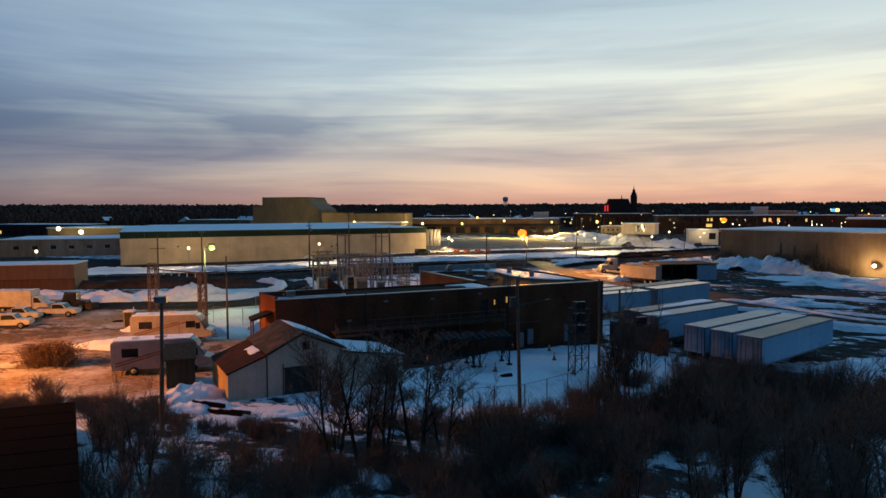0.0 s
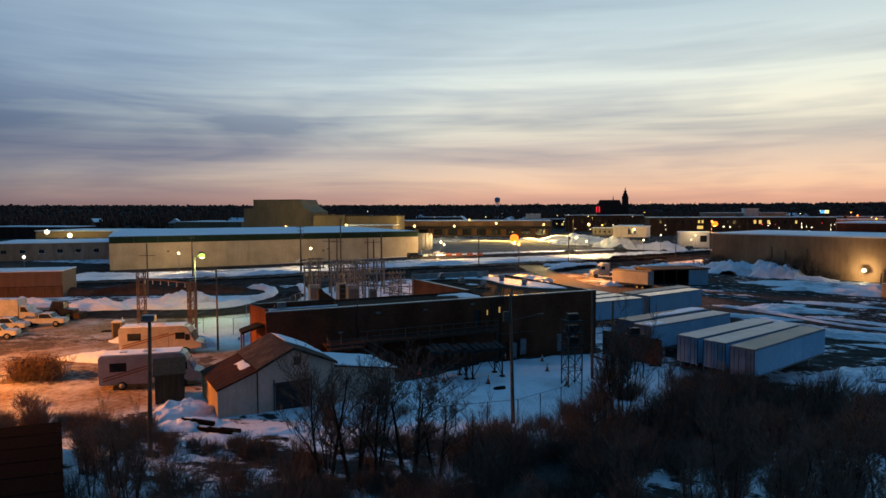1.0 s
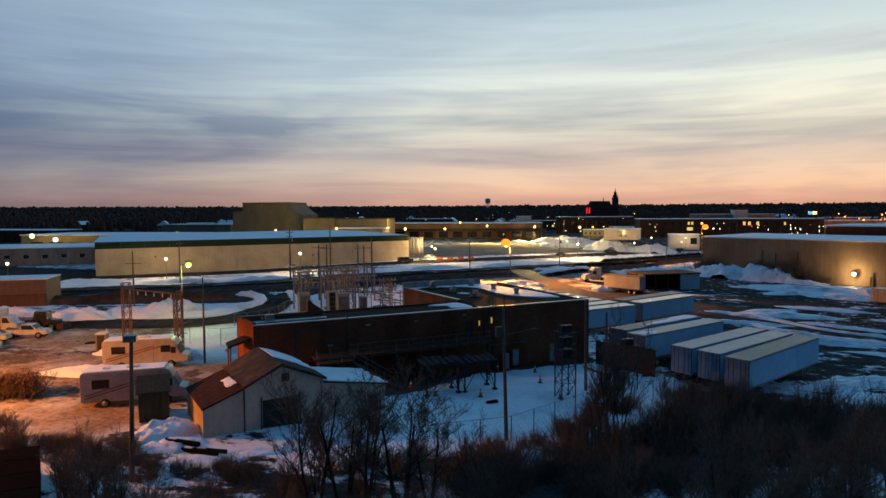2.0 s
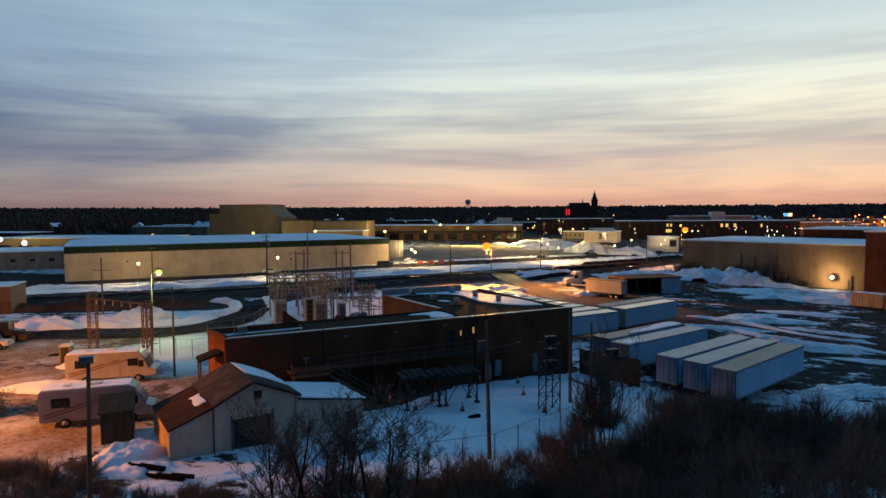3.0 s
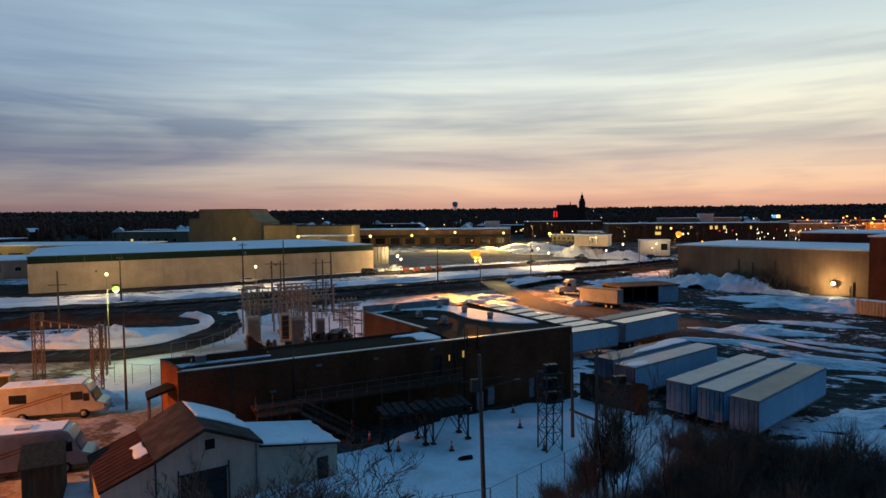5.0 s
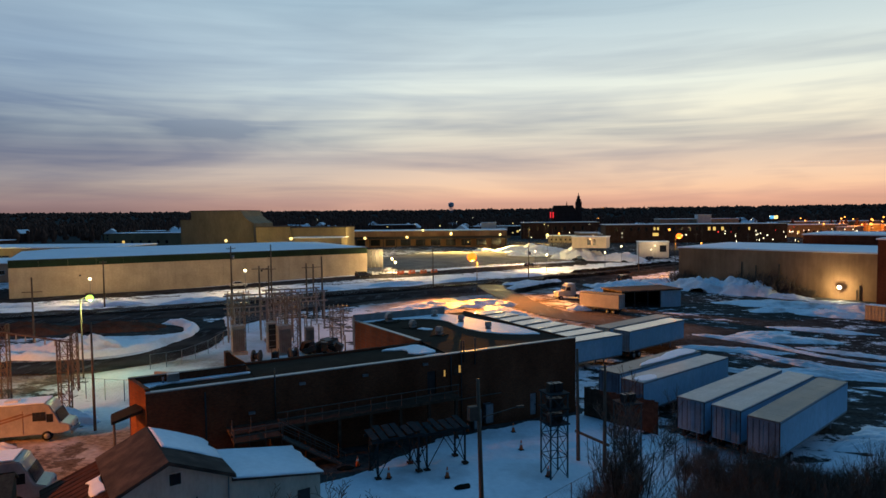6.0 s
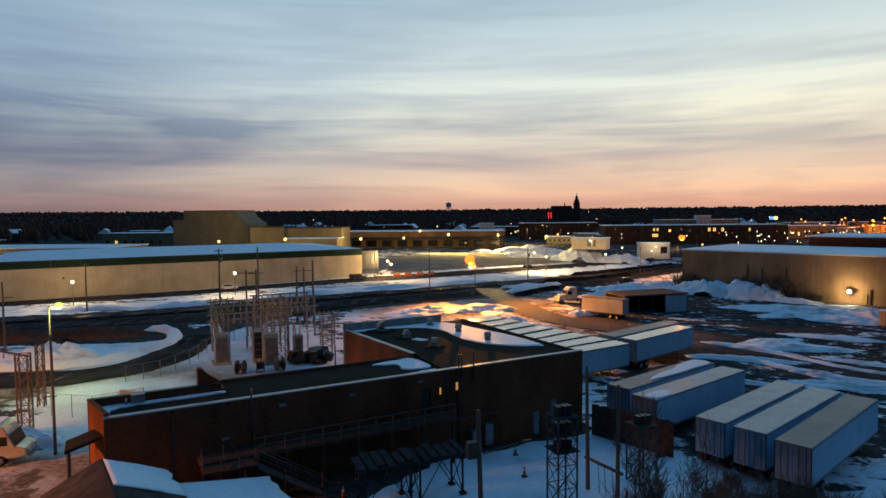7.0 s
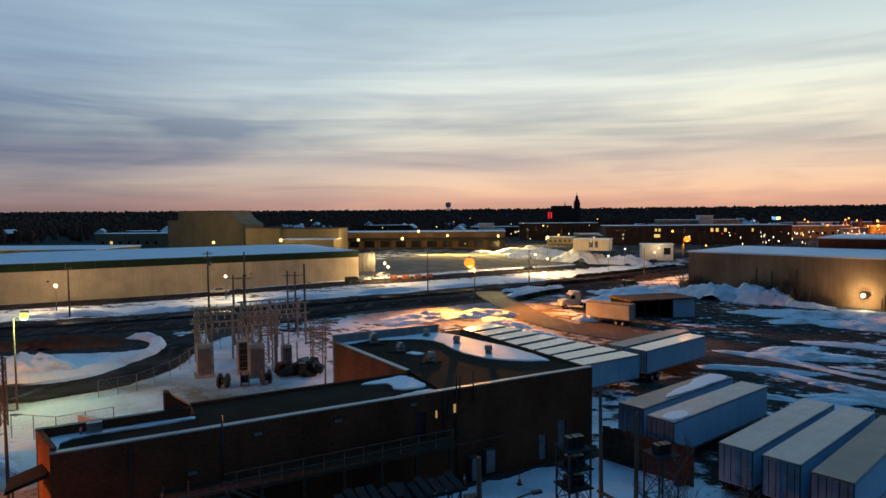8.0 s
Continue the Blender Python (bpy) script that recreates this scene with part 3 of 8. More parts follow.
def ribbon(name, line, width, lift, material, label, category="road", cols=4, step=3.0):
    """A strip of road laid on the lie of the land."""
    pts = [Vector(p) for p in line]
    for _ in range(3):
        q = [pts[0]]
        for a, b in zip(pts[:-1], pts[1:]):
            q += [a * 0.75 + b * 0.25, a * 0.25 + b * 0.75]
        pts = q + [pts[-1]]
    dense = [pts[0]]
    for a, b in zip(pts[:-1], pts[1:]):
        n = max(1, int((b - a).length / step))
        dense += [a.lerp(b, (k + 1) / n) for k in range(n)]
    rng = random.Random(5)
    rows = []
    bm = bmesh.new()
    for i, p in enumerate(dense):
        d = (dense[min(i + 1, len(dense) - 1)] - dense[max(i - 1, 0)]).normalized()
        side = Vector((-d.y, d.x))
        w = width / 2 + rng.uniform(-0.15, 0.15)
        row = []
        for k in range(cols + 1):
            q = p + side * (w * (2 * k / cols - 1))
            row.append(bm.verts.new((q.x, q.y, ground(q.x, q.y) + lift)))
        rows.append(row)
    for a, b in zip(rows[:-1], rows[1:]):
        for k in range(cols):
            bm.faces.new((a[k], b[k], b[k + 1], a[k + 1]))
    bmesh.ops.recalc_face_normals(bm, faces=bm.faces)
    if bm.faces[0].normal.z < 0:
        bmesh.ops.reverse_faces(bm, faces=bm.faces)
    return single(name, bm, material, label, category, kind="structure", smooth_shade=True)


ribbon("road_street", STREET, 9.0, 0.10, ASPHALT, "wet asphalt street beside the long warehouse")
ribbon("road_lower", ROAD_TWO, 7.0, 0.10, ASPHALT, "dark wet asphalt road along the rail bed")
ribbon("road_loop", LOOP, 6.6, 0.14, ASPHALT, "curved wet asphalt access road round a snowy island")
ribbon("road_track", TRACK, 7.5, 0.12, MUD, "muddy brown track leading into the lorry park")
ribbon("rail_bed", RAIL, 4.2, 0.16, BALLAST, "dark ballasted rail bed", "rail bed")

for off in (-0.72, 0.72):
    line = []
    for a, b in zip(RAIL[:-1], RAIL[1:]):
        d = (Vector(b) - Vector(a)).normalized()
        line.append((a[0] - d.y * off, a[1] + d.x * off))
    ribbon("rail", line, 0.09, 0.30, GALV, "thin steel rail on the ballast", "rail", 1)


def patch(name, poly, lift, material, label, category, step=6.0):
    """A flat polygon of paving that follows the lie of the land."""
    bm = bmesh.new()
    f = bm.faces.new([bm.verts.new((x, y, 0)) for x, y in poly])
    bmesh.ops.triangulate(bm, faces=[f])
    for _ in range(3):
        bmesh.ops.subdivide_edges(bm, edges=[e for e in bm.edges if e.calc_length() > step], cuts=1, use_grid_fill=True)
    for v in bm.verts:
        v.co.z = ground(v.co.x, v.co.y) + lift
    bmesh.ops.recalc_face_normals(bm, faces=bm.faces)
    if sum(f.normal.z for f in bm.faces) < 0:
        bmesh.ops.reverse_faces(bm, faces=bm.faces)
    return single(name, bm, material, label, category, kind="structure", smooth_shade=True)


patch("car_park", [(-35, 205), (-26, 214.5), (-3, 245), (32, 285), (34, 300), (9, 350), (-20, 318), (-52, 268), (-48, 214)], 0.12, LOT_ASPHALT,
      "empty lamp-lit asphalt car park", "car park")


# ---- snow heaps ----
def snow_mound(x, y, rx, ry, h, rz=0.0, material=None, seed=0, label="ploughed mound of snow"):
    rng = random.Random(seed)
    ox, oy = rng.uniform(0, 99), rng.uniform(0, 99)
    bm = bmesh.new()
    n = 24 if max(rx, ry) < 4 else 40
    grid = []
    for j in range(n + 1):
        row = []
        for i in range(n + 1):
            u, v = 2 * i / n - 1, 2 * j / n - 1
            r = math.hypot(u, v)
            e = 0.28 * noise.fractal(Vector((u * 1.8 + ox, v * 1.8 + oy, 0)), 0.9, 2.2, 4)
            k = max(0.0, 1 - (r * (1 + e)) ** 2)
            lump = 1 + 0.45 * noise.fractal(Vector((u * 3.2 + oy, v * 3.2 + ox, 3)), 0.8, 2.1, 4) + 0.12 * noise.noise(Vector((u * rx * 1.1, v * ry * 1.1, 7)))
            row.append(bm.verts.new((u * rx, v * ry, h * (k ** 0.8) * lump - 0.14 + 0.0 * r)))
        grid.append(row)
    for j in range(n):
        for i in range(n):
            bm.faces.new((grid[j][i], grid[j][i + 1], grid[j + 1][i + 1], grid[j + 1][i]))
    ob = single("snow_mound", bm, material or SNOW, label, "snow mound", "mounds of ploughed snow", smooth_shade=True)
    m = pose(x, y, 0, 0, 0, rz)
    for v in ob.data.vertices:
        w = m @ v.co
        v.co.z += ground(w.x, w.y)
    ob.matrix_basis = m
    return ob


HEAPS = [
    # x, y, half length, half width, height, turn, soiled
    (54, 183, 11, 5.5, 3.0, -38, 0), (61.5, 177, 9, 5, 3.3, -35, 0), (69, 170, 6, 3.5, 0.9, -40, 0), (48, 194, 10, 7, 1.8, -20, 0), (77, 160, 9, 3.5, 0.6, -40, 1), (36, 188, 12, 6, 1.6, 15, 0),
    (62, 158, 14, 5, 0.9, -10, 1), (73.5, 148.5, 6, 3.2, 1.5, -35, 0), (44, 100, 9, 2.2, 0.8, -12, 1), (47, 122, 10, 3, 0.7, -5, 1),
    (-70, 90, 6.5, 3.5, 1.5, 8, 0), (-58.5, 97.5, 6.0, 3.4, 2.0, 14, 1), (-66, 97, 4.5, 2.2, 0.9, 10, 0), (-84, 92, 6, 3, 1.2, 0, 0),
    (-25.4, 42.6, 2.6, 1.7, 0.6, 20, 1), (-27.4, 44.4, 3.0, 1.9, 1.25, 55, 1), (-22.3, 40.6, 3.6, 1.3, 0.35, 25, 1), (-17.5, 43.9, 5.0, 1.1, 0.3, 35, 1),
    (-45, 60, 6, 2.0, 0.8, 10, 0), (-41.5, 68.5, 4.5, 1.6, 1.3, 5, 0), (-33.6, 73.5, 3.0, 2.4, 1.7, 40, 0), (-47, 68.5, 4, 2, 1.0, 10, 1),
    (-14, 139.5, 11, 4, 1.0, 40, 1), (-2, 146, 7, 4, 1.1, 20, 1), (1.5, 138.5, 6, 3, 1.0, -50, 1), (7.5, 130.5, 5, 2.0, 0.8, -40, 1),
    (17, 145.5, 2.6, 1.8, 1.0, 0, 0), (22, 164, 10, 3.5, 1.2, 10, 0), (8, 187, 9, 2.5, 1.0, 40, 0), (30, 176, 8, 4, 1.5, 20, 0),
    (14, 305, 9, 4, 2.6, 10, 0), (36, 292, 12, 7, 5.0, -20, 0), (20, 325, 22, 7, 4.0, -20, 0), (-6, 330, 6, 3, 1.5, 0, 0), (52, 288, 12, 6, 3.0, 0, 0),
    (35, 74.5, 6, 2.0, 0.7, 25, 0), (40, 77, 6, 2.6, 0.7, 10, 0), (22, 92, 5, 1.5, 0.6, 42, 0), (17, 96.5, 4, 1.2, 0.5, 40, 0),
    (36, 113.4, 9, 1.5, 0.6, -10, 0), (43.5, 105.4, 5, 1.7, 0.6, -42, 1), (40.5, 120.5, 8, 1.3, 0.5, -38, 1), (45.5, 126, 6, 2.6, 0.5, 10, 0), (53, 113, 8, 1.6, 0.4, -30, 1), (57, 130, 9, 2.0, 0.5, -20, 0),
    (66, 146, 8, 3.4, 1.0, -25, 0), (58, 150.5, 7, 2.6, 0.7, 15, 1), (52, 92, 9, 1.6, 0.4, -20, 0), (32, 101, 6, 1.2, 0.4, -30, 1),
    (-104, 136.5, 10, 2.6, 0.9, 28, 0), (-82, 140, 9, 2.6, 1.0, 15, 0), (-64, 144, 8, 2.4, 0.9, 22, 0), (-44, 158, 10, 2.4, 0.9, 42, 0), (-26, 174, 9, 2.4, 0.9, 45, 0),
    (-9, 190, 9, 2.4, 0.8, 47, 0), (10, 211, 10, 2.6, 0.8, 48, 0), (30, 236, 12, 3, 0.8, 50, 0),
]
for i, (hx, hy, hrx, hry, hh, hrz, hd) in enumerate(HEAPS):
    snow_mound(hx, hy, hrx, hry, hh, hrz, SNOW_DIRTY if hd else SNOW, i + 1, "ploughed mound of soiled snow" if hd else "ploughed mound of clean snow")


def snow_ridge(line, width, h, label, material, seed, name="snow_ridge"):
    """A windrow thrown up by the plough along a curved line."""
    pts = [Vector(p) for p in line]
    for _ in range(2):
        q = [pts[0]]
        for a, b in zip(pts[:-1], pts[1:]):
            q += [a * 0.75 + b * 0.25, a * 0.25 + b * 0.75]
        pts = q + [pts[-1]]
    dense = []
    for a, b in zip(pts[:-1], pts[1:]):
        n = max(1, int((b - a).length / 0.5))
        dense += [a.lerp(b, k / n) for k in range(n)]
    bm = bmesh.new()
    rows = []
    for i, p in enumerate(dense):
        d = (dense[min(i + 1, len(dense) - 1)] - dense[max(i - 1, 0)]).normalized()
        side = Vector((-d.y, d.x))
        end = min(1.0, i / 4, (len(dense) - 1 - i) / 4)
        row = []
        for k in range(9):
            u = k / 4 - 1
            w = noise.fractal(Vector((p.x * 0.45 + seed, p.y * 0.45, u * 0.9)), 0.9, 2.1, 3)
            q = p + side * (width / 2 * u * (1 + 0.3 * w))
            row.append(bm.verts.new((q.x, q.y, ground(q.x, q.y) - 0.1 + h * end * (1 - u * u) * (1 + (0.5 if material in (SNOW, SNOW_DIRTY) else 0.25) * w))))
        rows.append(row)
    for a, b in zip(rows[:-1], rows[1:]):
        for k in range(8):
            bm.faces.new((a[k], b[k], b[k + 1], a[k + 1]))
    bmesh.ops.recalc_face_normals(bm, faces=bm.faces)
    if sum(f.normal.z for f in bm.faces) < 0:
        bmesh.ops.reverse_faces(bm, faces=bm.faces)
    return single(name, bm, material, label, name.replace("_", " "), "ridges thrown up by the plough", smooth_shade=True)


snow_ridge([(-72, 92), (-62, 91.6), (-57.8, 92.3), (-52.8, 94.8), (-49.2, 100.2), (-48.2, 106.2), (-49.6, 112.6), (-53, 117.5), (-58.5, 118.5)], 2.4, 1.0, "curved white ridge of ploughed snow round the island", SNOW, 1)
snow_ridge([(-49, 124), (-45, 117), (-42, 110)], 2.0, 0.8, "white ridge of snow at the bend of the access road", SNOW, 2)
snow_ridge([(-34, 201), (-25, 210.5), (-2, 241), (33, 280)], 1.6, 0.5, "low ridge of snow along the car park kerb", SNOW, 3)
snow_ridge([(27.5, 113.5), (36, 114.5), (41.6, 107), (47, 103.5), (56, 98)], 1.8, 0.5, "low windrow of snow across the lorry park", SNOW, 4)
snow_ridge([(33, 125), (39, 120.8), (44.4, 116.3), (48, 110), (58, 104)], 1.5, 0.4, "soiled windrow of snow across the lorry park", SNOW_DIRTY, 5)
snow_ridge([(4.6, 166), (10, 178), (17.5, 191)], 3.0, 0.8, "dark bare bank beside the muddy track", LITTER, 6, "earth_ridge")
snow_ridge([(13, 199), (30, 217), (46, 232)], 2.4, 1.0, "dark bare bank along the rail bed", LITTER, 7, "earth_ridge")
snow_ridge([(24.7, 226), (45, 248), (72, 280)], 2.4, 1.0, "dark bare bank along the street", LITTER, 8, "earth_ridge")
snow_ridge([(2.5, 172), (9, 184), (19, 199)], 2.6, 0.9, "clean ridge of snow north of the track", SNOW, 9)
for bx, by, brx, bry, bh in ((-63, 112.5, 8, 3.0, 1.3), (-76, 109, 9, 3.4, 1.5), (-90, 105, 9, 3.4, 1.3)):
    bank = snow_mound(bx, by, brx, bry, bh, 14, EARTH, int(-bx), "low bank of bare brown earth")
    bank.name = "earth_bank"
    tagged(bank, "", "earth bank", "earth banks by the lower road")


# ---- the dark brick building ----
def quad_wall(bm, p0, p1, thick, z0, z1):
    """An upright wall between two points of the plan, thickened to its left."""
    a, b = Vector(p0), Vector(p1)
    d = (b - a).normalized()
    off = Vector((-d.y, d.x)) * thick
    q = (a, b, b + off, a + off)
    lo = [bm.verts.new((p.x, p.y, z0)) for p in q]
    hi = [bm.verts.new((p.x, p.y, z1)) for p in q]
    bm.faces.new(lo[::-1])
    bm.faces.new(hi)
    for k in range(4):
        bm.faces.new((lo[k], lo[(k + 1) % 4], hi[(k + 1) % 4], hi[k]))


def slab(bm, pts, z0, z1):
    """A level slab over a polygon of the plan."""
    lo = [bm.verts.new((x, y, z0)) for x, y in pts]
    hi = [bm.verts.new((x, y, z1)) for x, y in pts]
    bm.faces.new(lo[::-1])
    bm.faces.new(hi)
    n = len(pts)
    for k in range(n):
        bm.faces.new((lo[k], lo[(k + 1) % n], hi[(k + 1) % n], hi[k]))
    bmesh.ops.recalc_face_normals(bm, faces=bm.faces)


A0, A_TURN, A_H = (-26.33, 56.77), 33.3, 7.42


def brick_building():
    b = thing("brick_building", "long dark brick industrial building with a flat tar roof", "building", *A0, A_TURN, z=0.0)
    LW, D0, D1, A1, A2, D2, H, T = 41.2, 4.6, 7.2, 9.0, 26.6, 22.8, A_H, 0.35
    wins = [(25.6, 25.9, 5.35, 6.05), (27.18, 27.55, 5.5, 6.3)]
    doors = [(23.9, 24.8, 4.0, 6.1), (35.4, 36.2, 0.2, 2.4), (37.4, 38.3, 0.9, 3.3)]
    bm = bmesh.new()
    bm_wall(bm, 0.7, LW, 0, T, -0.9, H, wins + doors)
    part("front_wall", bm, BRICK_DARK, b, "brick wall, darkened for facing away from the sunset")
    for nm, z0, z1, lab in (("west_wall", -0.9, H, "brick end wall tinted as lamp-lit, slightly askew"), ("parapet", H + 0.004, H + 0.28, "")):
        bm = bmesh.new()
        quad_wall(bm, (-0.2, D0 - T - 0.004), (0.7, T + 0.004), T, z0, z1)
        part(nm, bm, BRICK_LIT, b, lab)
    box_part("back_wall", b, BRICK_DARK, -0.25, A1 - 0.3, D0 - T, D0, -0.9, H + 0.3, label="low back parapet wall")
    box_part("back_wall", b, BRICK_DARK, A1 - 0.3, A2, D1 - T, D1, -0.9, H - 0.12)
    box_part("step_wall", b, BRICK_LIT, A1 - 0.3, A1 + 0.05, D0 - T, D1 - T - 0.002, -0.9, H - 0.1)
    bm = bmesh.new()
    quad_wall(bm, (25.4, D2 - T - 0.004), (A2, D1 + 0.004), T, -0.9, H)
    part("wing_west_wall", bm, BRICK_LIT, b, "brick wing wall tinted as lamp-lit")
    bm = bmesh.new()
    quad_wall(bm, (25.3, D2 - T), (A2 - 0.1, D1), T + 0.14, H + 0.004, H + 0.07)
    part("coping", bm, FLASHING, b)
    box_part("wing_back_wall", b, CONCRETE, 25.3, LW - 3.2, D2 - T, D2, -0.9, H + 0.7, label="pale parapet wall")
    box_part("wing_east_wall", b, BRICK_DARK, LW - T, LW, T, D2 - T, -0.9, H - 0.05)
    bm = bmesh.new()
    slab(bm, [(0.75, T), (A1, T), (A1, D0 - T), (0.15, D0 - T)], H - 0.55, H - 0.32)
    slab(bm, [(A1 + 0.002, T), (A2, T), (A2, D1 - T), (A1 + 0.06, D1 - T)], H - 0.55, H - 0.30)
    part("roof", bm, TAR, b, "black tar roof with standing wet patches")
    bm = bmesh.new()
    slab(bm, [(A2 + 0.002, T), (LW - T, T), (LW - T, D2 - T), (25.8, D2 - T), (A2 + 0.4, D1)], H - 0.4, H - 0.16)
    part("wing_roof", bm, TAR, b, "black tar roof of the wing")
    # coping: a pale drip edge along the front
    for x0, x1 in ((0.68, 10.5), (10.5, 21), (21, 31.5), (31.5, LW)):
        box_part("coping", b, FLASHING, x0 + 0.01, x1 - 0.01, -0.05, T + 0.1, H + 0.003, H + 0.09, 0.015)
    box_part("coping", b, DARK_METAL, -0.28, A1 - 0.32, D0 - T - 0.04, D0 + 0.04, H + 0.303, H + 0.36, 0.01)
    bm = bmesh.new()
    bm_prism(bm, [(7.15, -0.5), (8.85, -0.5), (8.85, H + 0.35), (7.75, H + 1.15), (7.5, H + 1.5), (7.15, H + 1.5)], D0 + 0.05, D0 + 0.85)
    part("parapet_end", bm, BRICK_LIT, b, "stepped brick buttress tinted as lamp-lit")
    bm = bmesh.new()
    q = [(3.0, 3.7, D0 + 0.06, H + 0.3), (1.9, 2.2, D0 + 4.5, H - 0.4)]
    ends = [[bm.verts.new((x, y, z)) for x, z in ((x0, -0.5), (x1, -0.5), (x1, zt), (x0, zt))] for x0, x1, y, zt in q]
    bm.faces.new(ends[0])
    bm.faces.new(ends[1][::-1])
    for k in range(4):
        bm.faces.new((ends[0][k], ends[1][k], ends[1][(k + 1) % 4], ends[0][(k + 1) % 4]))
    bmesh.ops.recalc_face_normals(bm, faces=bm.faces)
    part("wing_wall", bm, PORCELAIN, b, "sloping tan buttress wall behind the roof")
    hood = box_part("trough_vent", b, FLASHING, 2.5, 3.4, D0 - 0.9, D0 - 0.4, H - 0.3, H + 0.42, 0.12, "small domed roof vent")
    tube_part("vent_pipe", hood, GALV, (2.2, D0 - 0.7, H - 0.3), (2.2, D0 - 0.7, H + 0.2), 0.08)
    # windows
    for x0, x1, z0, z1 in wins:
        w = box_part("window", b, G_WINDOW_DIM, x0 + 0.05, x1 - 0.05, 0.16, 0.19, z0 + 0.05, z1 - 0.05, label="small lit window pane")
        for q in ((x0, x0 + 0.05, z0, z1), (x1 - 0.05, x1, z0, z1), (x0 + 0.05, x1 - 0.05, z0, z0 + 0.05), (x0 + 0.05, x1 - 0.05, z1 - 0.05, z1)):
            box_part("frame", w, DARK_METAL, q[0], q[1], 0.1, 0.24, q[2], q[3])
    box_part("shutter", b, RUST, 26.6, 27.14, -0.06, -0.003, 5.45, 6.3, 0.01, "dull shutter beside the lit window")
    for i, (x0, x1, z0, z1) in enumerate(doors):
        d = box_part("door", b, GALV if i else DARK_METAL, x0 + 0.03, x1 - 0.03, 0.12, 0.2, z0, z1 - 0.03, label="grey steel door")
        box_part("handle", d, DARK_METAL, x1 - 0.2, x1 - 0.12, 0.06, 0.118, z0 + 0.95, z0 + 1.1)
    # pipes, lamps and boxes on the wall
    for x, z0, z1 in ((4.8, 1.2, 7.0), (10.1, 2.6, 8.2), (26.3, 4.0, 7.3), (27.4, 0.1, 8.7), (27.7, 6.6, 8.6), (28.9, 6.2, 8.75)):
        tube_part("pipe", b, DARK_METAL, (x, -0.12, z0), (x, -0.12, z1), 0.06)
    for x, z in ((8.0, 4.75), (12.1, 6.55), (23.4, 6.75), (17.6, 6.5)):
        box_part("wall_box", b, GALV, x, x + 0.5, -0.22, -0.002, z, z + 0.2, 0.02)
    box_part("meter_cabinet", b, GALV, 28.4, 29.2, -0.75, -0.01, 0.2, 2.0, 0.03, "pale steel cabinet")
    box_part("meter_cabinet", b, GALV, 29.8, 30.6, -0.6, -0.01, 0.5, 2.3, 0.03, "pale steel cabinet")
    tube_part("cable_tray", b, RUST_RAIL, (26.5, -0.2, 3.1), (31.8, -0.2, 3.1), 0.05, None, 6)
    # loading walkway with rail and stair
    wk = box_part("walkway", b, RUST, 6.3, 26.2, -2.0, -0.01, 3.75, 4.0, 0.02, "raised dark steel walkway")
    for k in range(8):
        box_part("pier", wk, RUST, 6.5 + k * 2.75, 6.75 + k * 2.75, -1.9, -1.65, -0.3, 3.74)
    for k in range(15):
        x = 6.4 + k * 1.4
        if not 8.4 < x < 9.9:
            tube_part("rail_post", wk, RUST_RAIL, (x, -1.95, 4.0), (x, -1.95, 5.1), 0.04, None, 6)
    for z in (4.55, 5.1):
        tube_part("handrail", wk, RUST_RAIL, (9.8, -1.95, z), (26.1, -1.95, z), 0.04, None, 6)
    st = box_part("stair", b, RUST, 6.3, 9.8, -3.2, -2.01, 3.6, 3.75, 0.02, "steel stair from the walkway down to the yard")
    for z in (4.2, 4.7):
        tube_part("handrail", st, RUST_RAIL, (6.3, -3.2, z), (9.8, -3.2, z), 0.04, None, 6)
        tube_part("handrail", st, RUST_RAIL, (6.3, -3.2, z), (6.3, -2.05, z), 0.04, None, 6)
    for x in (6.3, 7.4, 8.6, 9.8):
        tube_part("rail_post", st, RUST_RAIL, (x, -3.2, 3.7), (x, -3.2, 4.7), 0.04, None, 6)
        tube_part("support", st, RUST, (x, -3.15, -0.2), (x, -3.15, 3.6), 0.06, None, 6)
    for k in range(17):
        box_part("step", st, RUST_RAIL, 9.8 + k * 0.3, 10.13 + k * 0.3, -3.2, -2.05, 3.4 - k * 0.193, 3.45 - k * 0.193)
    for y in (-3.22, -2.04):
        tube_part("handrail", st, RUST_RAIL, (9.8, y, 4.7), (14.9, y, 1.35), 0.04, None, 6)
        tube_part("handrail", st, RUST_RAIL, (9.8, y, 4.2), (14.9, y, 0.85), 0.03, None, 6)
        tube_part("stringer", st, RUST_RAIL, (9.8, y, 3.5), (14.9, y, 0.15), 0.1, None, 6)
        for k in range(5):
            tube_part("rail_post", st, RUST_RAIL, (9.9 + k * 1.23, y, 3.4 - k * 0.8), (9.9 + k * 1.23, y, 4.6 - k * 0.8), 0.03, None, 6)
    # porch at the west end
    pr = thing("porch_roof", "small lean-to porch roof on two posts", "porch", *A0, A_TURN, z=0.0)
    bm = bmesh.new()
    bm_prism(bm, [(-1.6, 5.35), (-1.55, 5.55), (0.5, 6.2), (0.5, 5.95)], 0.5, 2.8)
    part("roof", bm, TAR, pr, "dark shingled lean-to roof")
    for y in (0.7, 2.6):
        tube_part("post", pr, POLE_WOOD, (-1.4, y, 0.9), (-1.4, y, 5.43), 0.08)
    return b


brick_building()


def local(o, ang, a, b):
    c, s = math.cos(radians(ang)), math.sin(radians(ang))
    return o[0] + a * c - b * s, o[1] + a * s + b * c


